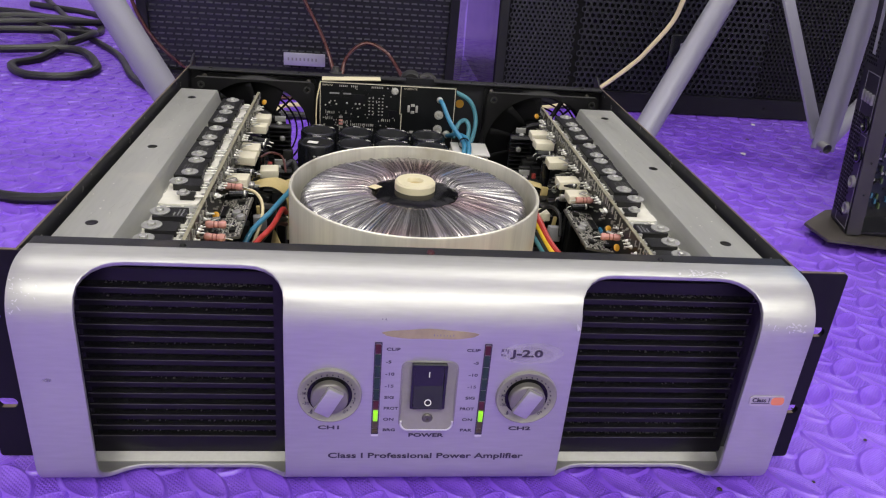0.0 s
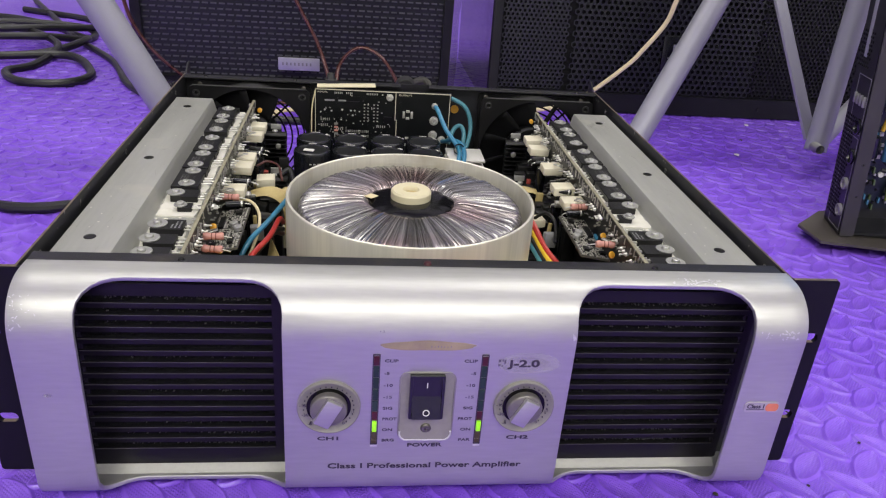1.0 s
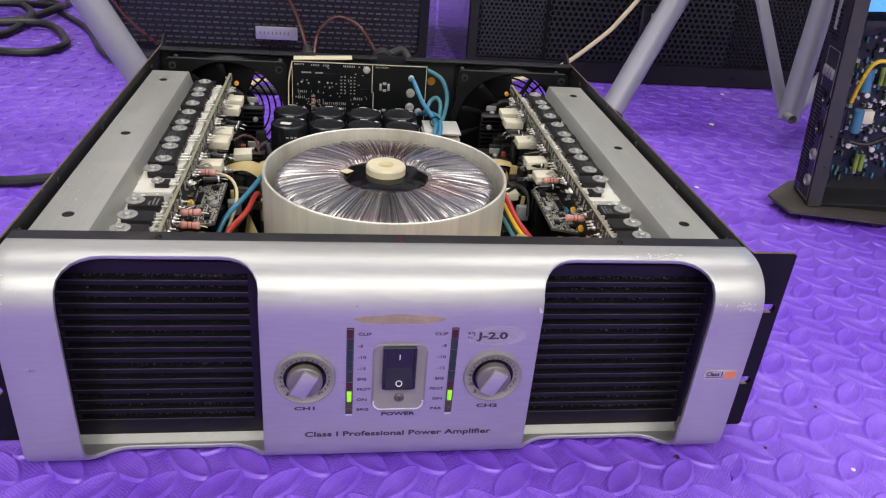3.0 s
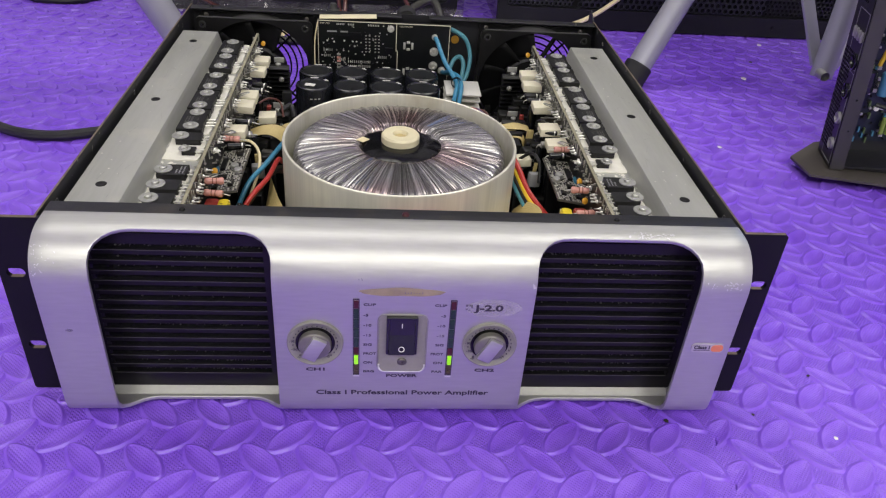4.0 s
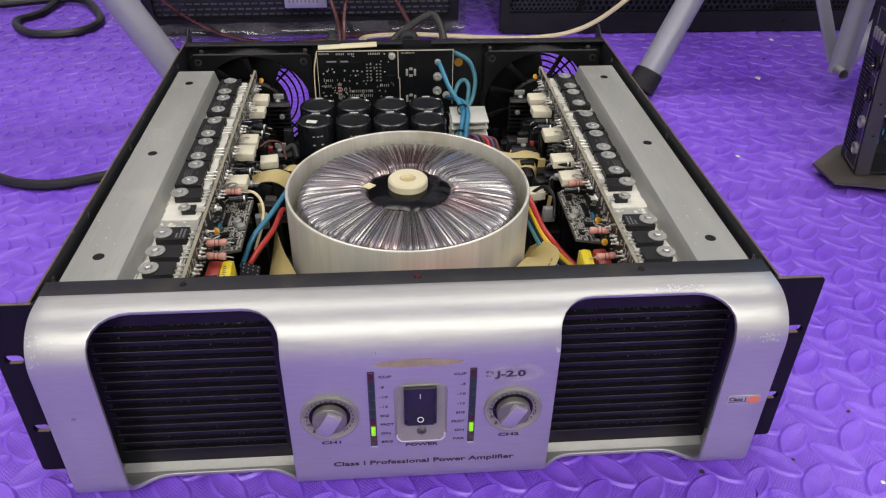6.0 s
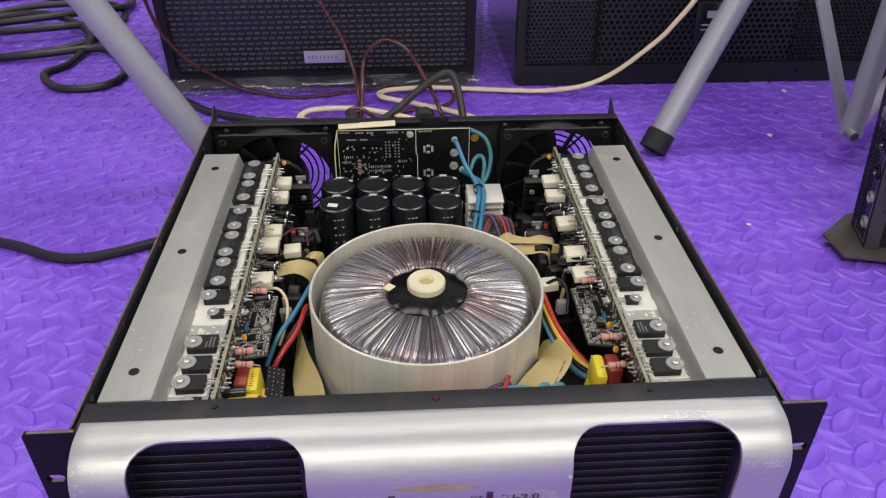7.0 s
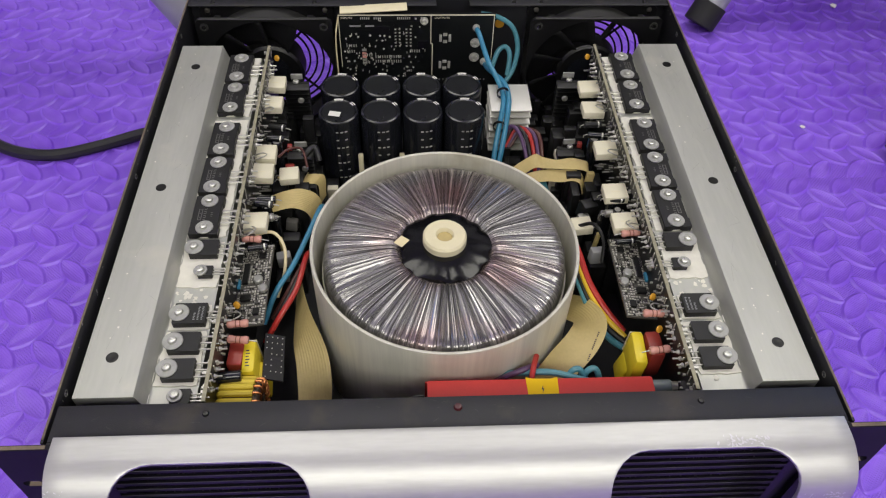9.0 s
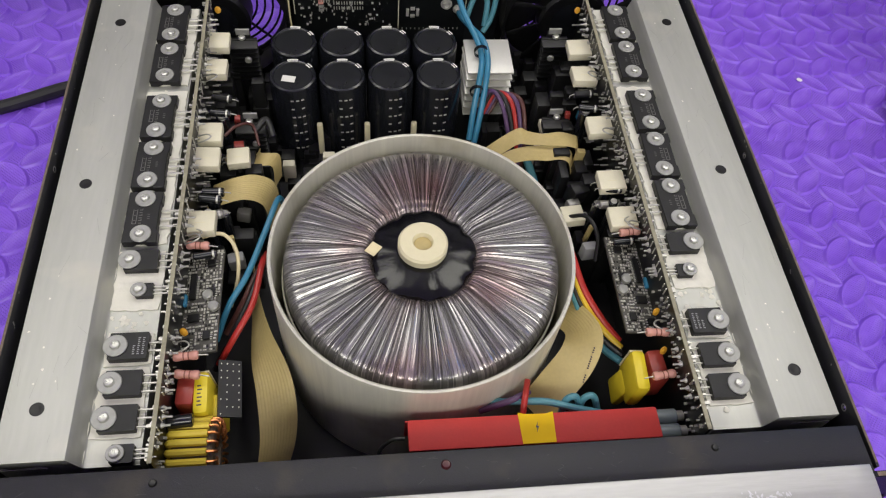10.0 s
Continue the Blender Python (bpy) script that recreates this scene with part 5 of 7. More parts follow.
def build_front_parts():
    # film capacitors, left and right
    for s, xr, xy in ((-1, 0.1330, 0.1235), (1, 0.1320, 0.1200)):
        part("film_capacitor", box(-0.0050, 0.0050, -0.0095, 0.0095, 0.0, 0.026, 0.0022), M["brick"], amp, "dark red box film capacitor", pose(s * xr, 0.111, 0.076, 0, 0, s * 2))
        yc = part("film_capacitor", box(-0.0044, 0.0044, -0.0125, 0.0125, 0.0, 0.026, 0.0030), M["yellow"], amp, "yellow tape-wrapped film capacitor", pose(s * xy, 0.1085, 0.076, 0, s * 3, s * -3))
        part("end_fill", box(-0.0038, 0.0038, 0.0122, 0.0132, 0.003, 0.023), M["nylon"], yc)
        if s < 0:
            [part("printing", box(-0.0016, 0.0010 - 0.0006 * (k % 2), -0.008 + 0.0022 * k, -0.0072 + 0.0022 * k, 0.0260, 0.02606), M["ink"], yc) for k in range(6)]
        part("film_capacitor", box(-0.003, 0.003, -0.0085, 0.0085, 0.0, 0.020, 0.0022), M["yellow"], amp, "yellow tape-wrapped film capacitor", pose(s * (xy - (0.0075 if s < 0 else 0.0055)), 0.104 if s < 0 else 0.110, 0.070 if s < 0 else 0.064, 0, s * 12, s * -4))
    sb = part("small_board", box(-0.0065, 0.0065, -0.017, 0.017, 0.0, 0.0015), M["slat"], amp, "small dark board with rows of solder points", pose(-0.1120, 0.1150, 0.0880, 0, 22, 3))
    dots = bm_new()
    for i in range(4):
        for j in range(8):
            if random.random() < 0.75:
                cyl(0.0004, 0.0015, 0.0019, 6, at=(-0.0050 + i * 0.0033, -0.0155 + j * 0.0043, 0), bm=dots)
    tagged(part("solder_joint", dots, M["tin"], sb), kind="stuff")
    part("ferrite_sleeve", cyl(0.0036, -0.009, 0.009, 16, "x", bev=0.0006), M["sleeve"], amp, "short black sleeved coil", pose(-0.1350, 0.0905, 0.1060, 0, 0, 4))
    # output choke: copper turns on a yellow core lying on its side
    core = part("choke_core", lathe([(0.0090, -0.0105), (0.0150, -0.0105), (0.0162, -0.0092), (0.0162, 0.0092), (0.0150, 0.0105), (0.0090, 0.0105), (0.0082, 0.0), (0.0090, -0.0105)], 36, "x",
                at=(-0.1262, 0.0790, 0.0880)), M["bare"], amp, "ring core wound with yellow-sleeved copper wire")
    for k in range(22):
        a = radians(8 + 360 / 22 * k)
        c, sn = math.cos(a), math.sin(a)
        P = lambda u, r: (-0.1262 + u, 0.0790 + r * c, 0.0880 + r * sn)
        part("yellow_turn", wire([P(-0.0112, 0.0120), P(-0.0112, 0.0165), P(-0.0090, 0.0176), P(0.0080, 0.0176)], 0.0021, 3, 8), M["yellow_core"], core)
        part("copper_turn", wire([P(0.0075, 0.0178), P(0.0115, 0.0178), P(0.0128, 0.0150), P(0.0118, 0.0100)], 0.0008, 3, 6), M["copper"], core)
    # red card over two long sleeved resistors
    rc = part("insulating_card", box(-0.0160, 0.1215, 0.0668, 0.0838, 0.1045, 0.1072, 0.0008, m=pose(0, 0, 0, 0, 0.6, 0)), M["red"], amp, "red insulating card with a yellow label")
    part("card_side", box(-0.0160, 0.1215, 0.0830, 0.0838, 0.085, 0.1060), M["red"], rc)
    lb = part("warning_label", plate([(0.0455, 0.0672), (0.0635, 0.0672), (0.0642, 0.0843), (0.0600, 0.0832), (0.0490, 0.0835), (0.0448, 0.0846)], [], 0.0005, pose(0, 0, 0.1066, 0, 0, 0)), M["label_yellow"], rc, "yellow warning label")
    part("label_mark", plate([(0.0549, 0.0790), (0.0535, 0.0757), (0.0543, 0.0757), (0.0538, 0.0728), (0.0553, 0.0764), (0.0545, 0.0764)], [], 0.0001, pose(0, 0, 0.1072)), M["ink"], lb)
    for y in (0.0715, 0.0800):
        part("tubular_resistor", cyl(0.0042, 0.112, 0.1345, 20, "x", at=(0, y, 0.1000), bev=0.0005), M["slate"], amp, "grey-green tubular resistor")
        part("end_cap", cyl(0.0030, 0.1345, 0.1385, 14, "x", at=(0, y, 0.1000)), M["tin"], amp)


build_front_parts()


def build_transformer():
    c = (0.0, 0.1815)
    LIFT, K = 0.0105, 0.945  # rim height and width
    tf = part("transformer_can", lathe([(0.0878, 0.0095), (0.0902, 0.0095), (0.0902, 0.1220), (0.0898, 0.1231), (0.0888, 0.1235), (0.0879, 0.1229), (0.0877, 0.030)], 96, at=(*c, 0)), M["can"], amp,
              "round pale aluminium transformer can")
    # pleated film over the ring: narrow folded strips, each an island
    bm = bm_new()
    rnd = random.Random(5)
    prof = smooth_path([(0.0868, 0.0900, 0), (0.0872, 0.1000, 0), (0.0858, 0.1056, 0), (0.0810, 0.1086, 0), (0.0700, 0.1101, 0), (0.0560, 0.1112, 0), (0.0440, 0.1118, 0), (0.0365, 0.1112, 0), (0.0315, 0.1066, 0)], 3)
    NR = len(prof) - 1
    cuts = [0.0]
    while cuts[-1] < 2 * math.pi:
        cuts.append(cuts[-1] + rnd.choice((0.005, 0.007, 0.010, 0.015, 0.024)) * rnd.uniform(0.8, 1.2))
    cuts = [q * 2 * math.pi / cuts[-1] for q in cuts]
    sway = [0.012 * math.sin(7 * q + 1) + rnd.uniform(-0.006, 0.006) for q in cuts[:-1]]
    sway.append(sway[0])
    for k in range(len(cuts) - 1):
        wid = cuts[k + 1] - cuts[k]
        peak = rnd.uniform(0.25, 0.75)
        hgt = rnd.uniform(0.15, 1.0) * min(1.2, wid / 0.018)
        lean = rnd.uniform(-0.5, 0.5)
        first = rnd.uniform(0.0, 0.16)
        cols = []
        for f, hh in ((-0.04, -0.10 - lean * 0.4), (peak * 0.5, 0.5 * hgt - lean * 0.2), (peak, hgt), (peak + (1 - peak) * 0.5, 0.5 * hgt + lean * 0.2), (1.04, -0.10 + lean * 0.4)):
            col = []
            for j in range(NR + 1):
                t = j / NR
                on = min(1.0, max(0.0, (t - first) / 0.3)) * min(1.0, max(0.0, (1.03 - t) / 0.12))
                a = cuts[k] + f * wid + (sway[k] * (1 - f) + sway[k + 1] * f) * t * t * 2
                h = (0.00015 + 0.0010 * on * (0.6 + 0.4 * math.sin(3 * t + k))) * hh + 0.00022 * on * (math.sin(41 * a + 2 * t) + math.sin(67 * a - 3 * t + 1)) * 0.6
                rr = K * prof[j].x
                col.append(bm.verts.new((c[0] + rr * math.cos(a), c[1] + rr * math.sin(a), prof[j].y + LIFT - 0.0020 + h)))
            cols.append(col)
        for p, q in zip(cols, cols[1:]):
            for j in range(NR):
                bm.faces.new((p[j], q[j], q[j + 1], p[j + 1]))
    tagged(part("winding", bm, M["film"], tf, "copper winding under pleated shiny clear film", sharp=30), kind="stuff")
    part("inner_liner", lathe([(0.0834, 0.040), (0.0840, 0.1000), (0.0830, 0.1005), (0.0824, 0.040)], 96, at=(*c, 0)), M["can"], tf)
    part("can_floor", lathe([(0, 0.030), (0.0877, 0.030)], 48, at=(*c, 0)), M["pitch"], tf)
    # potted centre with an uneven edge
    bm = bm_new()
    rings = []
    for fr, z in ((1.0, 0.1060), (0.95, 0.1105), (0.8, 0.1122), (0.45, 0.1125)):
        rings.append([])
        for k in range(72):
            a = 2 * math.pi * k / 72
            r = fr * (0.0325 + fr ** 4 * (0.0013 * math.sin(5 * a + 1) + 0.0010 * math.sin(11 * a) + 0.0009 * math.sin(17 * a + 2)))
            rings[-1].append(bm.verts.new((c[0] + r * math.cos(a), c[1] + r * math.sin(a), z + LIFT - 0.0034)))
    for a, b in zip(rings, rings[1:]):
        for i in range(72):
            bm.faces.new((a[i], a[(i + 1) % 72], b[(i + 1) % 72], b[i]))
    bm.faces.new(rings[-1])
    part("potting", bm, M["pitch"], tf, "glossy black potting compound")
    part("centre_bush", lathe([(0.0146, 0.1185), (0.0148, 0.1195), (0.0148, 0.1245), (0.0136, 0.1260), (0.0062, 0.1260), (0.0056, 0.1250), (0.0052, 0.1225), (0, 0.1225)], 40, at=(c[0], 0.1850, 0)), M["nylon"], tf, "cream nylon centre bush")
    part("bush_core", lathe([(0.0052, 0.1228), (0, 0.1234)], 20, at=(c[0], 0.1850, 0)), M["ribbon"], tf)
    part("paper_tag", box(-0.0042, 0.0042, -0.0034, 0.0034, 0, 0.0004, m=pose(-0.0290, 0.1850, 0.1195, 0, 4, 52)), M["w_cream"], tf, "small cream paper tag")


build_transformer()


def build_capacitors():
    r, h = 0.0172, 0.0965
    body = to_mesh("reservoir_capacitor", lathe([(0, 0.022), (r, 0.022), (r, h - 0.0025), (r - 0.0008, h - 0.0006), (r - 0.0022, h), (r - 0.0030, h - 0.0002), (r - 0.0036, h - 0.0010)], 40), M["sleeve"])
    top = to_mesh("cap_disc", lathe([(r - 0.0034, h - 0.0010), (0.004, h - 0.0007), (0, h - 0.0007)], 40), M["sleeve_top"])
    # two pale arcs over the back of the top rim
    gl = bm_new()
    for a0, a1, rr in ((75, 103, r - 0.0016), (28, 46, r - 0.0020)):
        inner = [gl.verts.new(((rr - 0.0017) * math.cos(radians(a)), (rr - 0.0017) * math.sin(radians(a)), h + 0.0001)) for a in np.linspace(a0, a1, 6)]
        outer = [gl.verts.new(((rr + 0.0014) * math.cos(radians(a)), (rr + 0.0014) * math.sin(radians(a)), h - 0.0004)) for a in np.linspace(a0, a1, 6)]
        for i in range(5):
            gl.faces.new((inner[i], inner[i + 1], outer[i + 1], outer[i]))
    stripe = to_mesh("printed_edge", gl, M["white"])
    pb = bm_new()
    for row in range(7):
        for col, a in ((0, -95), (1, -82), (2, -70)):
            if col == 1 and row % 2:
                continue
            z = 0.087 - row * 0.0085
            ar = radians(a)
            box(-0.0011, 0.0011, -0.0001, 0.0001, -0.0006, 0.0006, bm=pb, m=Matrix.Translation(((r + 0.00005) * math.cos(ar), (r + 0.00005) * math.sin(ar), z)) @ pose(0, 0, 0, 0, 0, a + 90))
    marks = to_mesh("printed_mark", pb, M["smd"])
    for y in (0.3540, 0.3900):
        for k in range(4):
            c = put("reservoir_capacitor", body, amp, pose(-0.0815 + k * 0.0356, y, 0, 0, 0, random.uniform(-4, 4)))
            tagged(c, "tall black reservoir capacitor with faint print")
            put("cap_disc", top, c)
            put("printed_edge", stripe, c)
            tagged(put("printed_mark", marks, c), kind="stuff")
            if k == 0 and y < 0.36:
                part("paper_tag", box(-0.0048, 0.0048, -0.0030, 0.0030, 0, 0.0003, m=pose(-0.003, -0.004, h, 0, 0, -14)), M["white"], c, "white paper tag")
    part("capacitor_board", box(-0.102, 0.100, 0.320, 0.440, 0.0205, 0.022), M["board"], amp)
    for x in (-0.064, -0.0285, 0.007):
        part("glue_strip", box(x - 0.0022, x + 0.0022, 0.334, 0.338, 0.022, 0.064, 0.0012), M["nylon"], amp, "pale hot glue between capacitors")


build_capacitors()


def build_psu():
    y = 0.4470
    b = part("supply_board", box(-0.0840, 0.0575, y, y + 0.0016, 0.020, 0.1305), M["board"], amp, "upright black supply board with bright solder side")
    lines = bm_new()
    F = lambda x0, x1, z0, z1: box(x0, x1, y - 0.0006, y, z0, z1, bm=lines)
    F(-0.0835, 0.0570, 0.1290, 0.1298)
    F(-0.0838, -0.0832, 0.075, 0.1298)
    F(-0.0010, -0.0003, 0.100, 0.1290)
    F(-0.0010, 0.0012, 0.0995, 0.1000)
    F(0.0005, 0.0012, 0.060, 0.1000)
    F(0.0560, 0.0566, 0.070, 0.1290)
    part("printed_line", lines, M["ceramic"], b, "cream printed outline")
    sol, dark = bm_new(), bm_new()
    rr = random.Random(3)
    for _ in range(130):
        x, z = rr.uniform(-0.080, -0.004), rr.uniform(0.064, 0.100) if rr.random() < 0.85 else rr.uniform(0.1, 0.127)
        w, h = rr.choice(((0.0008, 0.0003), (0.0003, 0.0008), (0.0005, 0.0004)))
        box(x - w, x + w, y - rr.uniform(0.0010, 0.0022), y, z - h, z + h, bm=sol if rr.random() < 0.7 else dark)
    for x0, z0, n in ((-0.078, 0.098, 5), (-0.078, 0.092, 4), (-0.062, 0.088, 4), (-0.052, 0.086, 12), (-0.052, 0.081, 12), (-0.020, 0.092, 5)):
        for k in range(n):
            box(x0 + k * 0.0021, x0 + k * 0.0021 + 0.0008, y - 0.0010, y, z0 - 0.0012, z0 + 0.0012, bm=sol)
    for col in (-0.031, -0.021):
        for k in range(6):
            z = 0.1150 - k * 0.0035
            [box(col + e - 0.0008, col + e + 0.0008, y - 0.0010, y, z - 0.0005, z + 0.0005, bm=sol) for e in (-0.0019, 0.0019)]
            box(col - 0.0011, col + 0.0011, y - 0.0013, y, z - 0.0006, z + 0.0006, bm=dark)
    for x0, n in ((-0.064, 5), (-0.052, 4), (-0.031, 7)):
        for k in range(n):
            box(x0 + k * 0.0018, x0 + k * 0.0018 + 0.0009, y - 0.001, y, 0.1255, 0.1272, bm=sol)
    for x, z in ((-0.074, 0.108), (-0.067, 0.107), (-0.056, 0.1085), (-0.047, 0.108), (-0.045, 0.103), (-0.043, 0.108)):
        lathe([(0, 0.0012), (0.0008, 0.0008), (0.0011, 0)], 8, m=pose(x, y, z, 90), bm=sol)
    for k in range(40):
        x, z = rr.uniform(-0.078, -0.006), rr.uniform(0.066, 0.124)
        box(x, x + rr.uniform(0.004, 0.016), y - 0.00015, y, z, z + 0.0002, bm=dark)
    for k in range(14):
        box(0.004 + k * 0.0036, 0.0046 + k * 0.0036, y - 0.0008, y, 0.0594, 0.0606, bm=sol)
    box(-0.052, -0.038, y - 0.0016, y, 0.1115, 0.1180, bm=dark)
    box(-0.0125, -0.004, y - 0.0022, y, 0.0960, 0.1030, bm=dark)
    tagged(part("solder_joint", sol, M["solder"], b, "bright solder joints"), kind="stuff")
    tagged(part("chip", dark, M["slat"], b), kind="stuff")
    for k in range(5):
        part("smd_resistor", box(-0.0640, -0.0600, y - 0.0012, y, 0.0925 + k * -0.0036, 0.0945 + k * -0.0036), M["pink"] if k in (1, 2) else M["tin"], b)
    for x, z, rad in ((-0.0068, 0.1235, 0.0038), (0.0405, 0.1165, 0.0034), (0.0405, 0.1005, 0.0048), (0.0402, 0.0850, 0.0048), (0.0500, 0.0800, 0.0042)):
        part("terminal_screw", lathe([(rad, 0), (rad, 0.0008), (rad * 0.78, 0.0010), (rad * 0.66, 0.0034), (rad * 0.36, 0.0036), (rad * 0.3, 0.0026), (0, 0.0026)], 16, m=pose(x, y, z, 90)), M["solder"], b, "bright terminal screw")
    for x, z in ((0.0125, 0.1060), (0.0125, 0.0770)):
        q = bm_new()
        for x0, x1, z0, z1 in ((-0.0054, -0.0030, -0.0036, 0.0036), (0.0030, 0.0054, -0.0036, 0.0036), (-0.0019, 0.0019, 0.0024, 0.0050), (-0.0019, 0.0019, -0.0050, -0.0024)):
            box(x + x0, x + x1, y - 0.0016, y, z + z0, z + z1, 0.0003, bm=q)
        part("solder_pad", q, M["solder"], b, "cluster of four bright contacts")
    pb = bm_new()
    for x0, z0, w in ((-0.074, 0.1175, 0.010), (-0.060, 0.1175, 0.008)):
        box(x0, x0 + w, y - 0.0002, y, z0, z0 + 0.0016, bm=pb)
    tagged(part("printing", pb, M["print"], b), kind="stuff")
    for txt, wx in (("INPUTS", -0.0815), ("OUTPUTS", 0.0025)):
        words(txt, 0.0024, b, Matrix.Translation((0, y - 0.0003, 0)) @ FACE @ pose(wx, 0.1258, 0), M["ceramic"], 1.3)
    part("cardboard_strip", box(-0.030, 0.030, -0.005, 0.006, 0, 0.0012, 0.0004, m=pose(-0.052, 0.4520, 0.1322, 4, -2, 2)), M["nylon"], amp, "cream cardboard insulating strip")
    part("white_lead", wire([(-0.0835, 0.446, 0.128), (-0.0868, 0.443, 0.110), (-0.0872, 0.441, 0.080), (-0.086, 0.440, 0.05)], 0.0007, 4, 6), M["w_cream"], amp)


build_psu()


def build_fan(s):
    cx, cz, y0, y1 = s * 0.149, 0.069, 0.4405, 0.4662
    wall = Matrix(((1, 0, 0, 0), (0, 0, -1, 0), (0, 1, 0, 0), (0, 0, 0, 1)))
    sq = rrect(cx - 0.060, cx + 0.060, cz - 0.060, cz + 0.060, 0.005, 4)
    holes = [circle(cx, cz, 0.0582, 56)] + [circle(cx + a * 0.0525, cz + b * 0.0525, 0.0022, 12) for a in (-1, 1) for b in (-1, 1)]
    fr = part("fan_frame", plate(sq, holes, 0.0032, Matrix.Translation((0, y0 + 0.0032, 0)) @ wall), M["fan"], amp, "square black cooling fan frame")
    part("rear_flange", plate(sq, holes, 0.0032, Matrix.Translation((0, y1 - 0.0004, 0)) @ wall), M["fan"], fr)
    # round barrel between the flanges, in a paler grey that paints light from above
    part("fan_barrel", lathe([(0.0582, 0), (0.0606, 0), (0.0606, y1 - y0 - 0.0074), (0.0582, y1 - y0 - 0.0074), (0.0582, 0)], 64, "y", (cx, y0 + 0.0034, cz)), M["fan_top"], fr, "round fan barrel, greyed for light from above")
    # flange edge and bosses are pale to paint their lit outlines
    part("flange_edge", box(cx - 0.0560, cx + 0.0560, y0 - 0.0006, y0 + 0.0030, cz + 0.0597, cz + 0.0606, 0.0003), M["fan_top"], fr)
    for a in (-1, 1):
        part("screw_boss", lathe([(0.0022, -0.001), (0.0036, -0.001), (0.0038, 0.0), (0.0022, 0.0), (0.0022, -0.001)], 16, "y", (cx + a * 0.0525, y0, cz + 0.0525)), M["fan_top"], fr)
        part("corner_web", plate([(cx + a * 0.0590, cz + 0.0380), (cx + a * 0.0570, cz + 0.0400), (cx + a * 0.0400, cz + 0.0570), (cx + a * 0.0380, cz + 0.0590), (cx + a * 0.0430, cz + 0.0590), (cx + a * 0.0590, cz + 0.0430)], [], 0.006,
                                Matrix.Translation((0, y0 + 0.0090, 0)) @ wall), M["fan"], fr)
        part("mount_screw", lathe([(0.0024, 0), (0.0024, 0.0010), (0.0012, 0.0016), (0, 0.0016)], 12, m=pose(cx + a * 0.0525, y1 - 0.0035, cz + 0.0560, 90)), M["dark_tin"], fr, "dull mounting screw")
    hub = part("fan_hub", lathe([(0, 0.0), (0.0270, 0.0), (0.0295, 0.0022), (0.0300, 0.020), (0, 0.020)], 44, "y", (cx, y0 + 0.003, cz)), M["fan"], fr)
    part("hub_label", lathe([(0.0190, -0.0003), (0, -0.0003)], 40, "y", (cx, y0 + 0.003, cz)), M["sleeve"], hub)
    # swept blades at rest, overlapping, with one open gap
    for k in range(6 if s < 0 else 8):
        a0 = radians((76 if s < 0 else 108) + (34.0 if s < 0 else 33.0) * k)
        bm = bm_new()
        grid = []
        for i in range(7):
            r = 0.029 + 0.0278 * i / 6
            row = []
            for j in range(7):
                u = j / 6
                a = a0 + (u - 0.5) * (0.82 + 0.10 * i / 6) + 0.18 * i / 6
                row.append(bm.verts.new((cx + r * math.cos(a), y0 + 0.004 + 0.015 * u + 0.002 * math.sin(math.pi * u), cz + r * math.sin(a))))
            grid.append(row)
        for a, b in zip(grid, grid[1:]):
            for j in range(6):
                bm.faces.new((a[j], a[j + 1], b[j + 1], b[j]))
        bl = part("fan_blade", bm, M["blade"], fr, sharp=180)
        bl.modifiers.new("thickness", "SOLIDIFY").thickness = 0.0012
    # motor struts at the outlet
    for t in (radians(62), radians(182), radians(302)):
        part("motor_strut", wire([(cx + 0.028 * math.cos(t), y1 - 0.004, cz + 0.028 * math.sin(t)), (cx + 0.059 * math.cos(t), y1 - 0.004, cz + 0.059 * math.sin(t))], 0.0026, 1, 8), M["fan"], fr)
    gd = bm_new()
    for r in (0.020, 0.0265, 0.033, 0.0395, 0.046, 0.0525):
        pts = [(cx + r * math.cos(t), 0.4715, cz + r * math.sin(t)) for t in [2 * math.pi * k / 40 for k in range(41)]]
        wire(pts, 0.0010, 1, 6, bm=gd)
    for t in (radians(45), radians(135)):
        wire([(cx - 0.058 * math.cos(t), 0.4727, cz - 0.058 * math.sin(t)), (cx, 0.4727, cz), (cx + 0.058 * math.cos(t), 0.4727, cz + 0.058 * math.sin(t))], 0.0012, 1, 6, bm=gd)
    part("finger_guard", gd, M["ear"], amp, "round black wire finger guard")


build_fan(-1)
build_fan(1)


def build_small_sink():
    sk = part("rectifier_heatsink", box(0.0495, 0.0855, 0.3655, 0.4030, 0.0840, 0.0860, 0.0004), M["alu_clean"], amp, "pale aluminium heatsink with stacked fins")
    for k in range(6):
        part("fin", box(0.0490 + 0.0006 * (k % 2), 0.0850, 0.3650, 0.4020, 0.0780 - k * 0.0075, 0.0796 - k * 0.0075, 0.0003), M["alu_clean"], sk)
    part("fin_core", box(0.0500, 0.0840, 0.395, 0.402, 0.030, 0.0840), M["alu_clean"], sk)


build_small_sink()


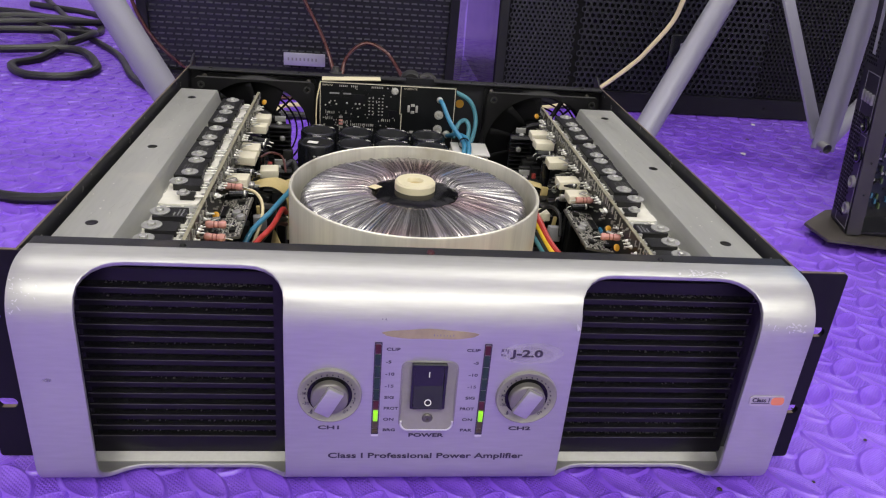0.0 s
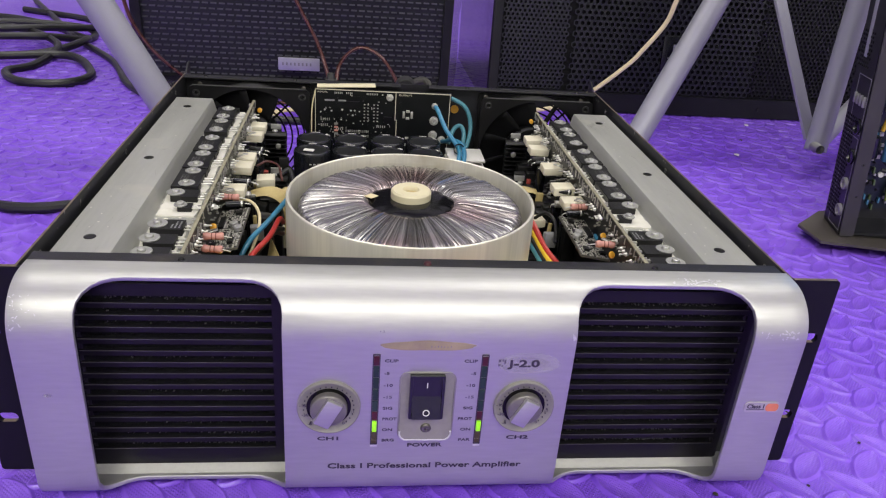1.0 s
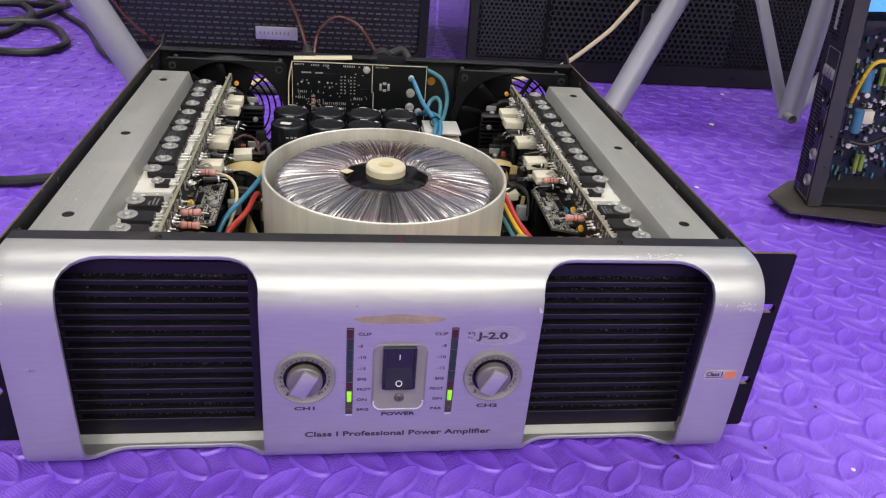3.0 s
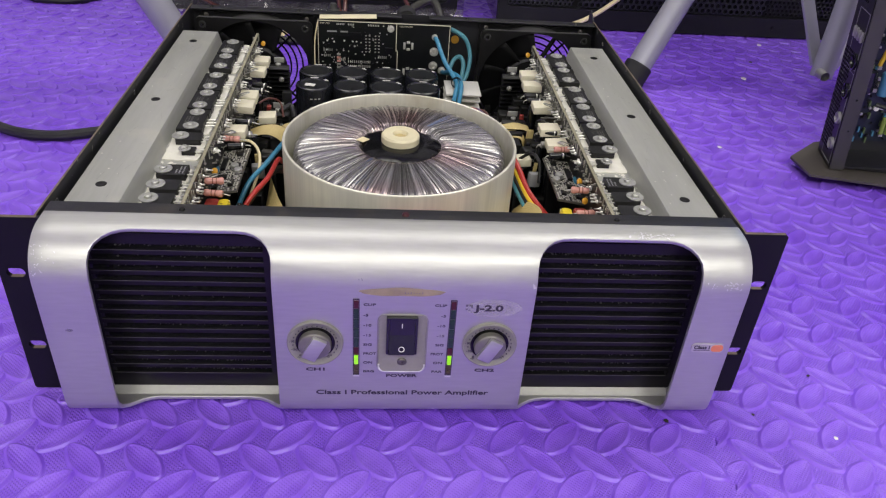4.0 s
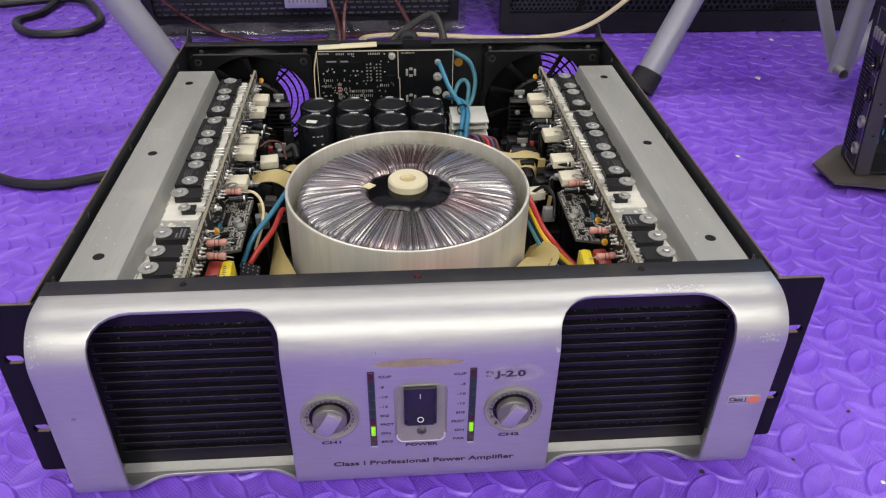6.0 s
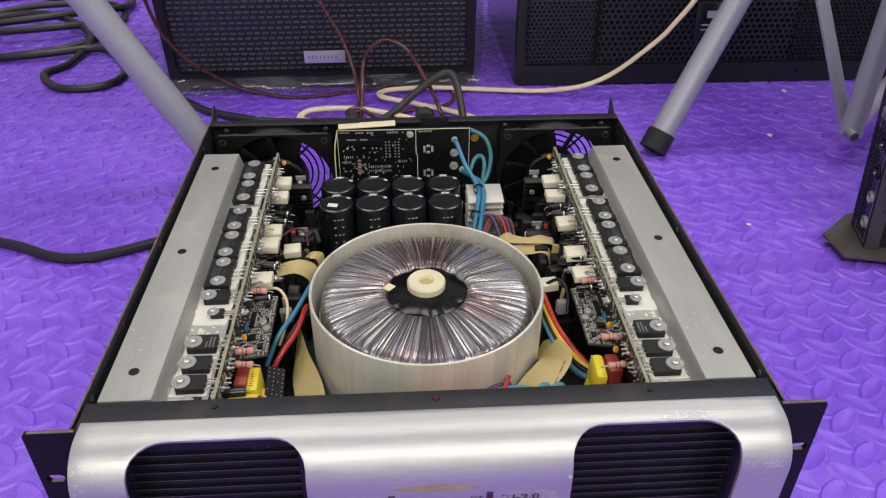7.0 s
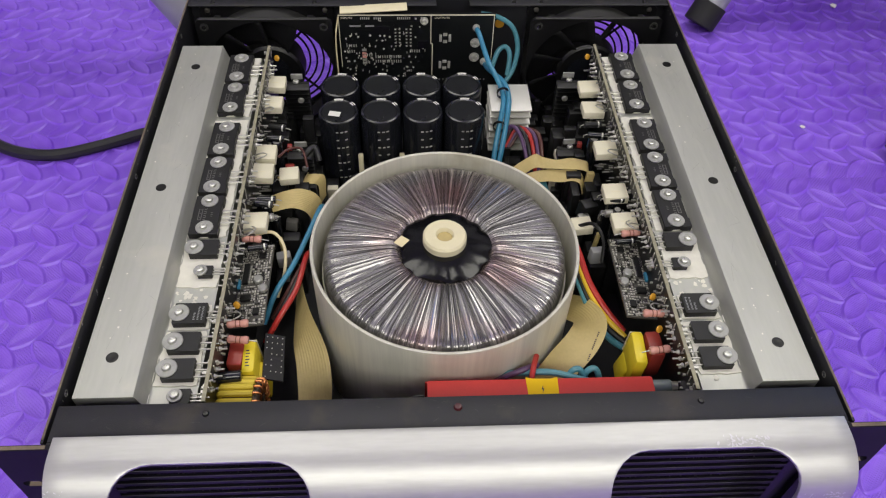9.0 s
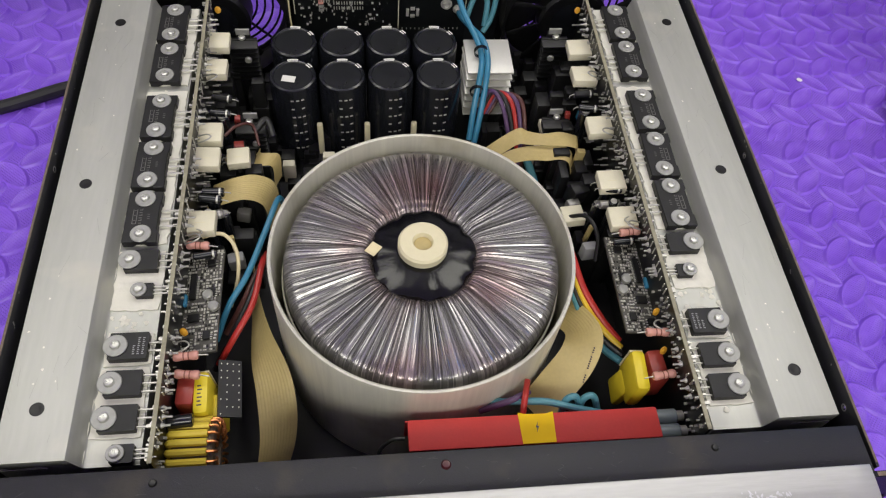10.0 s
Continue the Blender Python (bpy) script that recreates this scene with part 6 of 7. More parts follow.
def build_wiring():
    W = lambda nm, pts, r, key, label="", st=7: part(nm, wire(pts, r, st, 10), M[key], amp, label)
    # blue supply leads over the small heatsink
    W("blue_lead", [(0.0410, 0.4440, 0.1165), (0.0430, 0.4360, 0.1150), (0.0500, 0.4150, 0.1020), (0.0585, 0.3950, 0.0935), (0.0610, 0.3800, 0.0905), (0.0590, 0.3640, 0.0880), (0.0535, 0.3450, 0.0700), (0.0500, 0.3300, 0.050)], 0.0023, "w_blue", "blue insulated lead")
    W("blue_lead", [(0.0505, 0.4420, 0.0800), (0.0520, 0.4300, 0.0840), (0.0560, 0.4100, 0.0920), (0.0630, 0.3930, 0.0945), (0.0655, 0.3800, 0.0915), (0.0640, 0.3640, 0.0880), (0.0590, 0.3430, 0.0690), (0.0540, 0.3280, 0.049)], 0.0023, "w_blue", "blue insulated lead")
    W("teal_lead", [(0.0450, 0.4560, 0.1250), (0.0600, 0.4540, 0.1230), (0.0740, 0.4500, 0.1150), (0.0800, 0.4450, 0.0980), (0.0770, 0.4370, 0.0800), (0.0700, 0.4300, 0.0700)], 0.0023, "w_teal", "dull teal insulated lead")
    W("teal_lead", [(0.0560, 0.4350, 0.0800), (0.0620, 0.4440, 0.0930), (0.0690, 0.4460, 0.0965), (0.0730, 0.4420, 0.0900), (0.0710, 0.4330, 0.0740)], 0.0023, "w_teal", "dull teal insulated lead")
    part("warning_disc", lathe([(0.0045, 0), (0.0045, 0.0006), (0, 0.0006)], 20, m=pose(0.0640, 0.4655, 0.1090, 90)), M["orange"], amp, "round orange mark on the rear panel")
    for p in ((0.0610, 0.3830, 0.0915), (0.0560, 0.3540, 0.0780)):
        part("cable_tie", lathe([(0.0048, -0.0013), (0.0056, -0.0013), (0.0056, 0.0013), (0.0048, 0.0013), (0.0048, -0.0013)], 18, "y", m=Matrix.Translation(p)), M["sleeve"], amp, "black cable tie")
    # bundle beside the small heatsink
    for k, (key, dx) in enumerate((("w_violet", 0), ("w_black", 0.004), ("w_red", 0.008), ("w_violet", 0.012), ("w_brown", 0.016))):
        W("harness_lead", [(0.0580 + dx * 0.5, 0.3480, 0.0600), (0.0660 + dx * 0.7, 0.3560, 0.0760 - k * 0.001), (0.0740 + dx, 0.3470, 0.0740), (0.0800 + dx * 0.8, 0.3280, 0.0560), (0.0810 + dx * 0.6, 0.3120, 0.0300)], 0.0017, key)
    # leads leaving the transformer, left and right
    for key, lab, pts in (("w_blue", "blue insulated lead", [(-0.0870, 0.252, 0.078), (-0.0880, 0.238, 0.100), (-0.0950, 0.214, 0.0995), (-0.1045, 0.186, 0.0960), (-0.1160, 0.168, 0.0880), (-0.125, 0.155, 0.07)]),
                          ("w_red", "red insulated lead", [(-0.0950, 0.205, 0.088), (-0.0965, 0.192, 0.096), (-0.1010, 0.166, 0.094), (-0.1110, 0.148, 0.088), (-0.122, 0.138, 0.072)]),
                          ("w_black", "", [(-0.0960, 0.210, 0.080), (-0.0990, 0.190, 0.088), (-0.1060, 0.168, 0.086), (-0.1160, 0.150, 0.078), (-0.126, 0.14, 0.06)]),
                          ("w_brown", "", [(-0.0965, 0.214, 0.074), (-0.1010, 0.195, 0.083), (-0.1090, 0.175, 0.080), (-0.1200, 0.16, 0.068)])):
        W("transformer_lead", pts, 0.0019, key, lab)
    for k, (key, dy) in enumerate((("w_red", 0.0), ("w_yellow", -0.005), ("w_black", -0.010), ("w_teal", -0.016))):
        W("transformer_lead", [(0.0935, 0.2030 + dy, 0.1000 - 0.005 * k), (0.0970, 0.1900 + dy, 0.0960 - 0.005 * k), (0.1030, 0.1720 + dy, 0.0860 - 0.004 * k), (0.1130, 0.1540 + dy, 0.0780 - 0.003 * k), (0.1240, 0.1420 + dy, 0.0700)], 0.0023, key,
          {"w_yellow": "yellow insulated lead", "w_red": "red insulated lead"}.get(key, ""))
    W("white_lead", [(-0.132, 0.2080, 0.104), (-0.120, 0.2110, 0.1020), (-0.1125, 0.2030, 0.0960), (-0.1120, 0.1900, 0.0860), (-0.118, 0.178, 0.070)], 0.0012, "w_cream")
    W("black_lead", [(0.103, 0.230, 0.083), (0.113, 0.222, 0.094), (0.118, 0.208, 0.092), (0.117, 0.196, 0.080)], 0.0014, "w_black")
    W("teal_lead", [(0.085, 0.300, 0.072), (0.092, 0.280, 0.060), (0.098, 0.262, 0.045)], 0.0030, "w_teal")
    W("teal_lead", [(0.030, 0.1000, 0.086), (0.048, 0.0960, 0.0940), (0.064, 0.0940, 0.0965), (0.080, 0.0900, 0.0950), (0.100, 0.0870, 0.090)], 0.0021, "w_teal")
    W("violet_lead", [(0.028, 0.0950, 0.085), (0.044, 0.0960, 0.0960), (0.056, 0.1020, 0.0930)], 0.0019, "w_violet")
    W("red_lead", [(0.050, 0.0870, 0.094), (0.052, 0.0960, 0.0985), (0.056, 0.1080, 0.0940)], 0.0018, "w_red")
    for x in (0.080, 0.090):
        W("teal_lead", [(x - 0.006, 0.090, 0.085), (x - 0.004, 0.095, 0.0945), (x + 0.002, 0.096, 0.0955), (x + 0.006, 0.090, 0.085)], 0.0020, "w_teal")
    W("black_lead", [(-0.0165, 0.0750, 0.1040), (-0.0230, 0.0750, 0.1030), (-0.0290, 0.0730, 0.0960), (-0.0310, 0.0700, 0.088)], 0.0010, "w_black")
    W("brown_lead", [(-0.1250, 0.2930, 0.1000), (-0.1170, 0.3000, 0.1020), (-0.1080, 0.3060, 0.0960), (-0.1040, 0.2960, 0.0860)], 0.0010, "w_brown")
    W("brown_lead", [(-0.1080, 0.3100, 0.0850), (-0.1000, 0.3180, 0.0880), (-0.0960, 0.3100, 0.0800)], 0.0026, "w_black")
    # flat ribbon cables
    R = lambda pts, w, acr, lab="flat cream ribbon cable": part("ribbon_cable", strip(pts, w, acr, 0.0006, 8, 12), M["ribbon"], amp, lab, sharp=25)
    R([(-0.1070, 0.2050, 0.060), (-0.1040, 0.1850, 0.070), (-0.0985, 0.1530, 0.0730), (-0.0895, 0.1230, 0.0690), (-0.0880, 0.0960, 0.0560), (-0.0960, 0.0740, 0.034)], 0.0225, [(0.15, 0.3, 0.9), (0.2, 0.25, 0.9), (0.55, 0.15, 0.75), (1, 0.0, 0.1), (0.85, 0.1, -0.5), (0.5, 0.2, -0.8)])
    R([(-0.1330, 0.2500, 0.0880), (-0.1200, 0.2520, 0.0925), (-0.1070, 0.2550, 0.0920), (-0.0960, 0.2560, 0.0820), (-0.0940, 0.2520, 0.0600)], 0.0210, [(0.15, 1, 0), (0.15, 1, 0), (0.2, 1, 0), (0.3, 1, 0), (0.3, 1, 0)])
    R([(-0.1080, 0.3020, 0.0700), (-0.1060, 0.2900, 0.0790), (-0.0990, 0.2870, 0.0820), (-0.0930, 0.2880, 0.0780), (-0.0930, 0.2830, 0.0620)], 0.0120, [(0.4, 1, 0)] * 5)
    R([(0.0560, 0.2960, 0.0700), (0.0700, 0.3000, 0.0785), (0.0800, 0.3015, 0.0850), (0.0880, 0.3010, 0.0835), (0.0990, 0.3000, 0.0825), (0.1100, 0.2990, 0.0840), (0.1190, 0.2975, 0.0835), (0.1235, 0.2960, 0.0810), (0.1250, 0.2950, 0.0700)], 0.0125,
      [(0.05, 1, 0.2), (0.0, 1, 0.45), (0.1, 1, 0.40), (-0.1, 1, 0.1), (0.0, 1, -0.1), (0.05, 1, 0.1), (0.1, 1, 0.0), (0.1, 1, 0.1), (0, 1, 0)], "creased cream ribbon cable")
    R([(0.0600, 0.2860, 0.0700), (0.0740, 0.2885, 0.0775), (0.0880, 0.2895, 0.0800), (0.1000, 0.2900, 0.0790), (0.1100, 0.2895, 0.0800), (0.1165, 0.2870, 0.0780), (0.1190, 0.2830, 0.0700)], 0.0125,
      [(0.1, 1, -0.1), (0.0, 1, 0.0), (0.05, 1, 0.12), (0.1, 1, 0.2), (0.15, 1, 0.1), (0.3, 1, 0.0), (0.3, 1, 0)], "creased cream ribbon cable")
    R([(0.0900, 0.1760, 0.0550), (0.0950, 0.1600, 0.0720), (0.0985, 0.1420, 0.0820), (0.0900, 0.1240, 0.0860), (0.0740, 0.1080, 0.0820), (0.0620, 0.0980, 0.070)], 0.0230, [(0.5, 0.3, 0.8), (0.6, 0.2, 0.75), (0.9, -0.2, 0.35), (0.7, -0.7, 0), (0.6, -0.8, 0), (0.6, -0.8, 0)])
    marks = bm_new()
    for k in range(16):
        f = k / 15
        p = Vector((0.0905, 0.1085, 0.0868)).lerp(Vector((0.1015, 0.1300, 0.0868)), f)
        if k in (4, 5, 12):
            continue
        box(-0.0004, 0.0004, -0.00045, 0.00045, 0, 0.00012, bm=marks, m=Matrix.Translation(p) @ pose(0, 0, 0, 0, 0, 27))
    tagged(part("cable_print", marks, M["ink"], amp), kind="stuff")
    # white connector housings on the floor board
    for x, y, z in ((-0.058, 0.316, 0.052), (-0.088, 0.312, 0.048), (0.103, 0.315, 0.058), (-0.103, 0.268, 0.056)):
        part("connector", box(x - 0.0045, x + 0.0045, y - 0.003, y + 0.003, z - 0.02, z, 0.0008), M["ceramic"], amp, "white plug connector")
    clutter = bm_new()
    for _ in range(120):
        x, y = random.choice((-1, 1)) * random.uniform(0.06, 0.135), random.uniform(0.27, 0.43)
        h = random.uniform(0.02, 0.05)
        w = random.uniform(0.002, 0.006)
        box(x - w, x + w, y - w, y + w, 0.009, h, 0.0005, bm=clutter)
    tagged(part("small_component", clutter, M["epoxy"], amp, "dark small components on the lower board"), kind="stuff")
    part("main_board", box(-0.136, 0.136, 0.26, 0.435, 0.0155, 0.017), M["board"], amp)


build_wiring()


# ---- behind: loudspeakers, stands, second amplifier, cables ----
def build_speaker_left():
    sp = thing("loudspeaker", "black floor loudspeaker with slotted grille, wrapped in clear film", "loudspeaker", "loudspeakers", (-0.137, 0.888, 0))
    yaw = pose(0, 0, 0, 4, 0, 1)
    X0, X1, H = -0.240, 0.241, 0.62
    P = lambda nm, bm, key, par=sp, lab="": part(nm, bm, M[key], par, lab, yaw if par is sp else None)
    P("cabinet", box(X0, X1, 0.012, 0.34, 0.004, H, 0.01), "cabinet")
    P("front_frame", plate(rrect(X0, X1, 0.004, H, 0.02), [rrect(X0 + 0.014, X1 - 0.014, 0.03, H - 0.02, 0.012)], 0.022, Matrix(((1, 0, 0, 0), (0, 0, -1, 0.0125), (0, 1, 0, 0), (0, 0, 0, 1)))), "cabinet")
    P("grille_cloth", box(X0 + 0.014, X1 - 0.014, 0.006, 0.0115, 0.03, H - 0.02), "pit")
    bars = bm_new()
    P("grille_sheet", box(X0 + 0.013, X1 - 0.013, 0.001, 0.004, 0.029, H - 0.02), "grille")
    # tilted bars, coloured paler than the sheet for light on their tops
    for k in range(66):
        z = 0.034 + k * 0.0083
        for j in range(37):
            x = X0 + 0.018 + j * 0.0123 + (k % 2) * 0.003
            box(-0.0043, 0.0043, -0.0022, 0.001, -0.00045, 0.00045, bm=bars, m=pose(x, 0, z, 25, 0, 0))
    tagged(P("grille", bars, "dash", sp, "black slotted steel grille"), kind="stuff")
    pl = P("name_plate", box(-0.026, 0.037, -0.0240, -0.0215, 0.051, 0.071, 0.001), "plate", sp, "small silver name plate")
    bb = bm_new()
    for k in range(8):
        box(-0.020 + k * 0.006, -0.0175 + k * 0.006, -0.0243, -0.0240, 0.059, 0.0635, bm=bb)
    tagged(P("plate_bar", bb, "print", pl), kind="stuff")
    P("plate_standoff", box(-0.020, 0.030, -0.0216, 0.002, 0.056, 0.066), "cabinet", pl)
    film = bm_new()
    n = 40
    rows = []
    for zz, dy in ((0.0, -0.030), (0.003, -0.024), (0.008, -0.017), (0.014, -0.0135), (0.022, -0.012)):
        rows.append([film.verts.new((X0 - 0.010 + (X1 - X0 + 0.020) * i / n, dy + random.uniform(-0.005, 0.003) * (1 if zz < 0.02 else 0.25), zz + random.uniform(0.0005, 0.004))) for i in range(n + 1)])
    for a, b in zip(rows, rows[1:]):
        for i in range(n):
            film.faces.new((a[i], a[i + 1], b[i + 1], b[i]))
    # loose film standing off both sides
    for e, xe in ((-1, X0), (1, X1)):
        rows = []
        for i in range(41):
            z = 0.002 + (H - 0.02) * i / 40
            rows.append([film.verts.new((xe + e * (u * 0.015 + (0.0 if u == 0 else random.uniform(-0.0015, 0.0015))), -0.009 + u * 0.03 + random.uniform(-0.002, 0.002), z)) for u in (0.0, 0.35, 0.7, 1.0)])
        for a, b in zip(rows, rows[1:]):
            for i in range(3):
                film.faces.new((a[i], a[i + 1], b[i + 1], b[i]))
    part("wrapping_film", film, M["wrap"], sp, "crumpled clear wrapping film", yaw, sharp=180)


build_speaker_left()


def hex_sheet(bm, x0, x1, z0, z1, p, hole, y):
    """A sheet with staggered six-sided holes, in x and z."""
    rows = int((z1 - z0) / (p * 0.866))
    for r in range(rows):
        for c in range(int((x1 - x0) / p)):
            cx, cz = x0 + (c + 0.5 + 0.5 * (r % 2)) * p, z0 + (r + 0.5) * p * 0.866
            o, i, b = [], [], []
            for k in range(6):
                a = radians(60 * k + 30)
                o.append(bm.verts.new((cx + p * 0.578 * math.cos(a), y, cz + p * 0.578 * math.sin(a))))
                i.append(bm.verts.new((cx + hole * math.cos(a), y, cz + hole * math.sin(a))))
                b.append(bm.verts.new((cx + hole * math.cos(a), y + 0.002, cz + hole * math.sin(a))))
            for k in range(6):
                j = (k + 1) % 6
                bm.faces.new((o[k], o[j], i[j], i[k]))
                bm.faces.new((i[k], i[j], b[j], b[k]))


def build_speaker_right():
    sp = thing("loudspeaker", "wide black stage loudspeaker with perforated steel grille", "loudspeaker", "loudspeakers", (0.535, 0.872, 0))
    yaw = pose(0, 0, 0, -5, 0, 0)
    X0, X1, H = -0.365, 0.52, 0.60
    body = plate([(X0, 0.0), (X1, 0.0), (X1 + 0.05, 0.36), (X0 - 0.004, 0.36)], [], H, pose(0, 0.012, 0.003))
    P = lambda nm, bm, key, par=sp, lab="": part(nm, bm, M[key], par, lab, yaw if par is sp else None)
    P("cabinet", body, "filmed", sp, "black cabinet under shiny clear film")
    P("front_frame", plate(rrect(X0, X1, 0.003, H, 0.008), [rrect(X0 + 0.014, X1 - 0.014, 0.034, H - 0.02, 0.004)], 0.016, Matrix(((1, 0, 0, 0), (0, 0, -1, 0.0125), (0, 1, 0, 0), (0, 0, 0, 1)))), "cabinet")
    P("grille_cloth", box(X0 + 0.014, X1 - 0.014, 0.008, 0.0118, 0.034, H - 0.02), "pit")
    fine, mid, fine2 = bm_new(), bm_new(), bm_new()
    hex_sheet(fine, X0 + 0.016, X0 + 0.128, 0.036, 0.33, 0.0075, 0.0027, 0.003)
    hex_sheet(mid, X0 + 0.130, X0 + 0.445, 0.036, 0.33, 0.0098, 0.0038, 0.001)
    hex_sheet(fine2, X0 + 0.447, X1 - 0.018, 0.036, 0.33, 0.0075, 0.0027, 0.003)
    tagged(P("grille", fine, "grille", sp, "finely perforated black grille"), kind="stuff")
    tagged(P("grille", mid, "grille", sp, "coarsely perforated black grille"), kind="stuff")
    tagged(P("grille", fine2, "cabinet", sp, "finely perforated black grille"), kind="stuff")
    bd = P("badge", box(-0.083, -0.032, -0.0035, 0.0005, 0.072, 0.130, 0.001), "sleeve", sp, "black square badge with pale print")
    bb = bm_new()
    box(-0.066, -0.050, -0.0038, -0.0035, 0.106, 0.117, bm=bb)
    box(-0.073, -0.043, -0.0038, -0.0035, 0.094, 0.0965, bm=bb)
    box(-0.073, -0.050, -0.0038, -0.0035, 0.087, 0.0890, bm=bb)
    tagged(P("badge_bar", bb, "print", bd), kind="stuff")
    for x in (-0.1, 0.1):
        P("frame_screw", lathe([(0.003, 0), (0.0026, 0.0014), (0, 0.0018)], 12, m=pose(x, -0.0035, 0.018, 90)), "dark_screw")


build_speaker_right()


def stick(a, b, r, bm=None, seg=20):
    """A straight tube from a to b."""
    a, b = Vector(a), Vector(b)
    m = Matrix.Translation(a) @ (b - a).to_track_quat("Z", "Y").to_matrix().to_4x4()
    L = (b - a).length
    return lathe([(0, 0), (r - 0.001, 0), (r, 0.001), (r, L), (0, L)], seg, bm=bm, m=m)


def build_stands():
    def leg(name, foot, top, r, par, cap=True):
        f, t = Vector(foot), Vector(top)
        d = (t - f).normalized()
        lg = part(name, stick(f + d * 0.022, t, r), M["tube"], par, "grey painted steel tube")
        if cap:
            part("rubber_cap", stick(f, f + d * 0.027, r + 0.0025), M["rubber"], lg, "black rubber end cap")
        return lg
    st = thing("speaker_stand", "grey painted tripod speaker stand with black rubber feet", "speaker stand", "speaker stands")
    leg("leg", (0.323, 0.622, 0.008), (0.577, 0.80, 0.425), 0.0165, st)
    leg("leg", (0.572, 0.588, 0.016), (0.640, 0.690, 0.42), 0.0145, st, cap=False)
    part("strut", box(-0.0105, 0.0105, -0.0022, 0.0022, 0.0, 0.37, 0.0006), M["tube"], st, "flat grey steel strut", Matrix.Translation((0.572, 0.606, 0.050)) @ (Vector((0.500, 0.79, 0.36)) - Vector((0.572, 0.606, 0.050))).to_track_quat("Z", "Y").to_matrix().to_4x4())
    part("strut", stick((0.585, 0.605, 0.046), (0.80, 0.80, 0.115), 0.012), M["tube"], st, "grey steel strut")
    part("pivot_bolt", lathe([(0.006, -0.012), (0.0065, 0.004), (0.0045, 0.008), (0, 0.009)], 16, "y", (0.568, 0.583, 0.046)), M["zinc"], st, "pivot bolt")
    part("centre_pole", stick((0.640, 0.84, 0.36), (0.640, 0.84, 1.3), 0.019), M["tube"], st)
    part("collar", cyl(0.034, 0.36, 0.46, 24, at=(0.640, 0.80, 0), bev=0.004), M["rubber"], st)
    s2 = thing("speaker_stand", "grey painted tripod speaker stand beside the coiled cable", "speaker stand", "speaker stands")
    leg("leg", (-0.236, 0.575, 0.012), (-0.482, 0.575, 0.460), 0.0175, s2)
    leg("leg", (-0.92, 0.20, 0.012), (-0.56, 0.575, 0.445), 0.0175, s2)
    leg("leg", (-0.96, 0.86, 0.012), (-0.56, 0.64, 0.445), 0.0175, s2)
    part("collar", cyl(0.062, 0.42, 0.50, 24, at=(-0.515, 0.605, 0), bev=0.004), M["rubber"], s2)
    part("centre_pole", stick((-0.515, 0.605, 0.42), (-0.515, 0.605, 1.3), 0.019), M["tube"], s2)


build_stands()


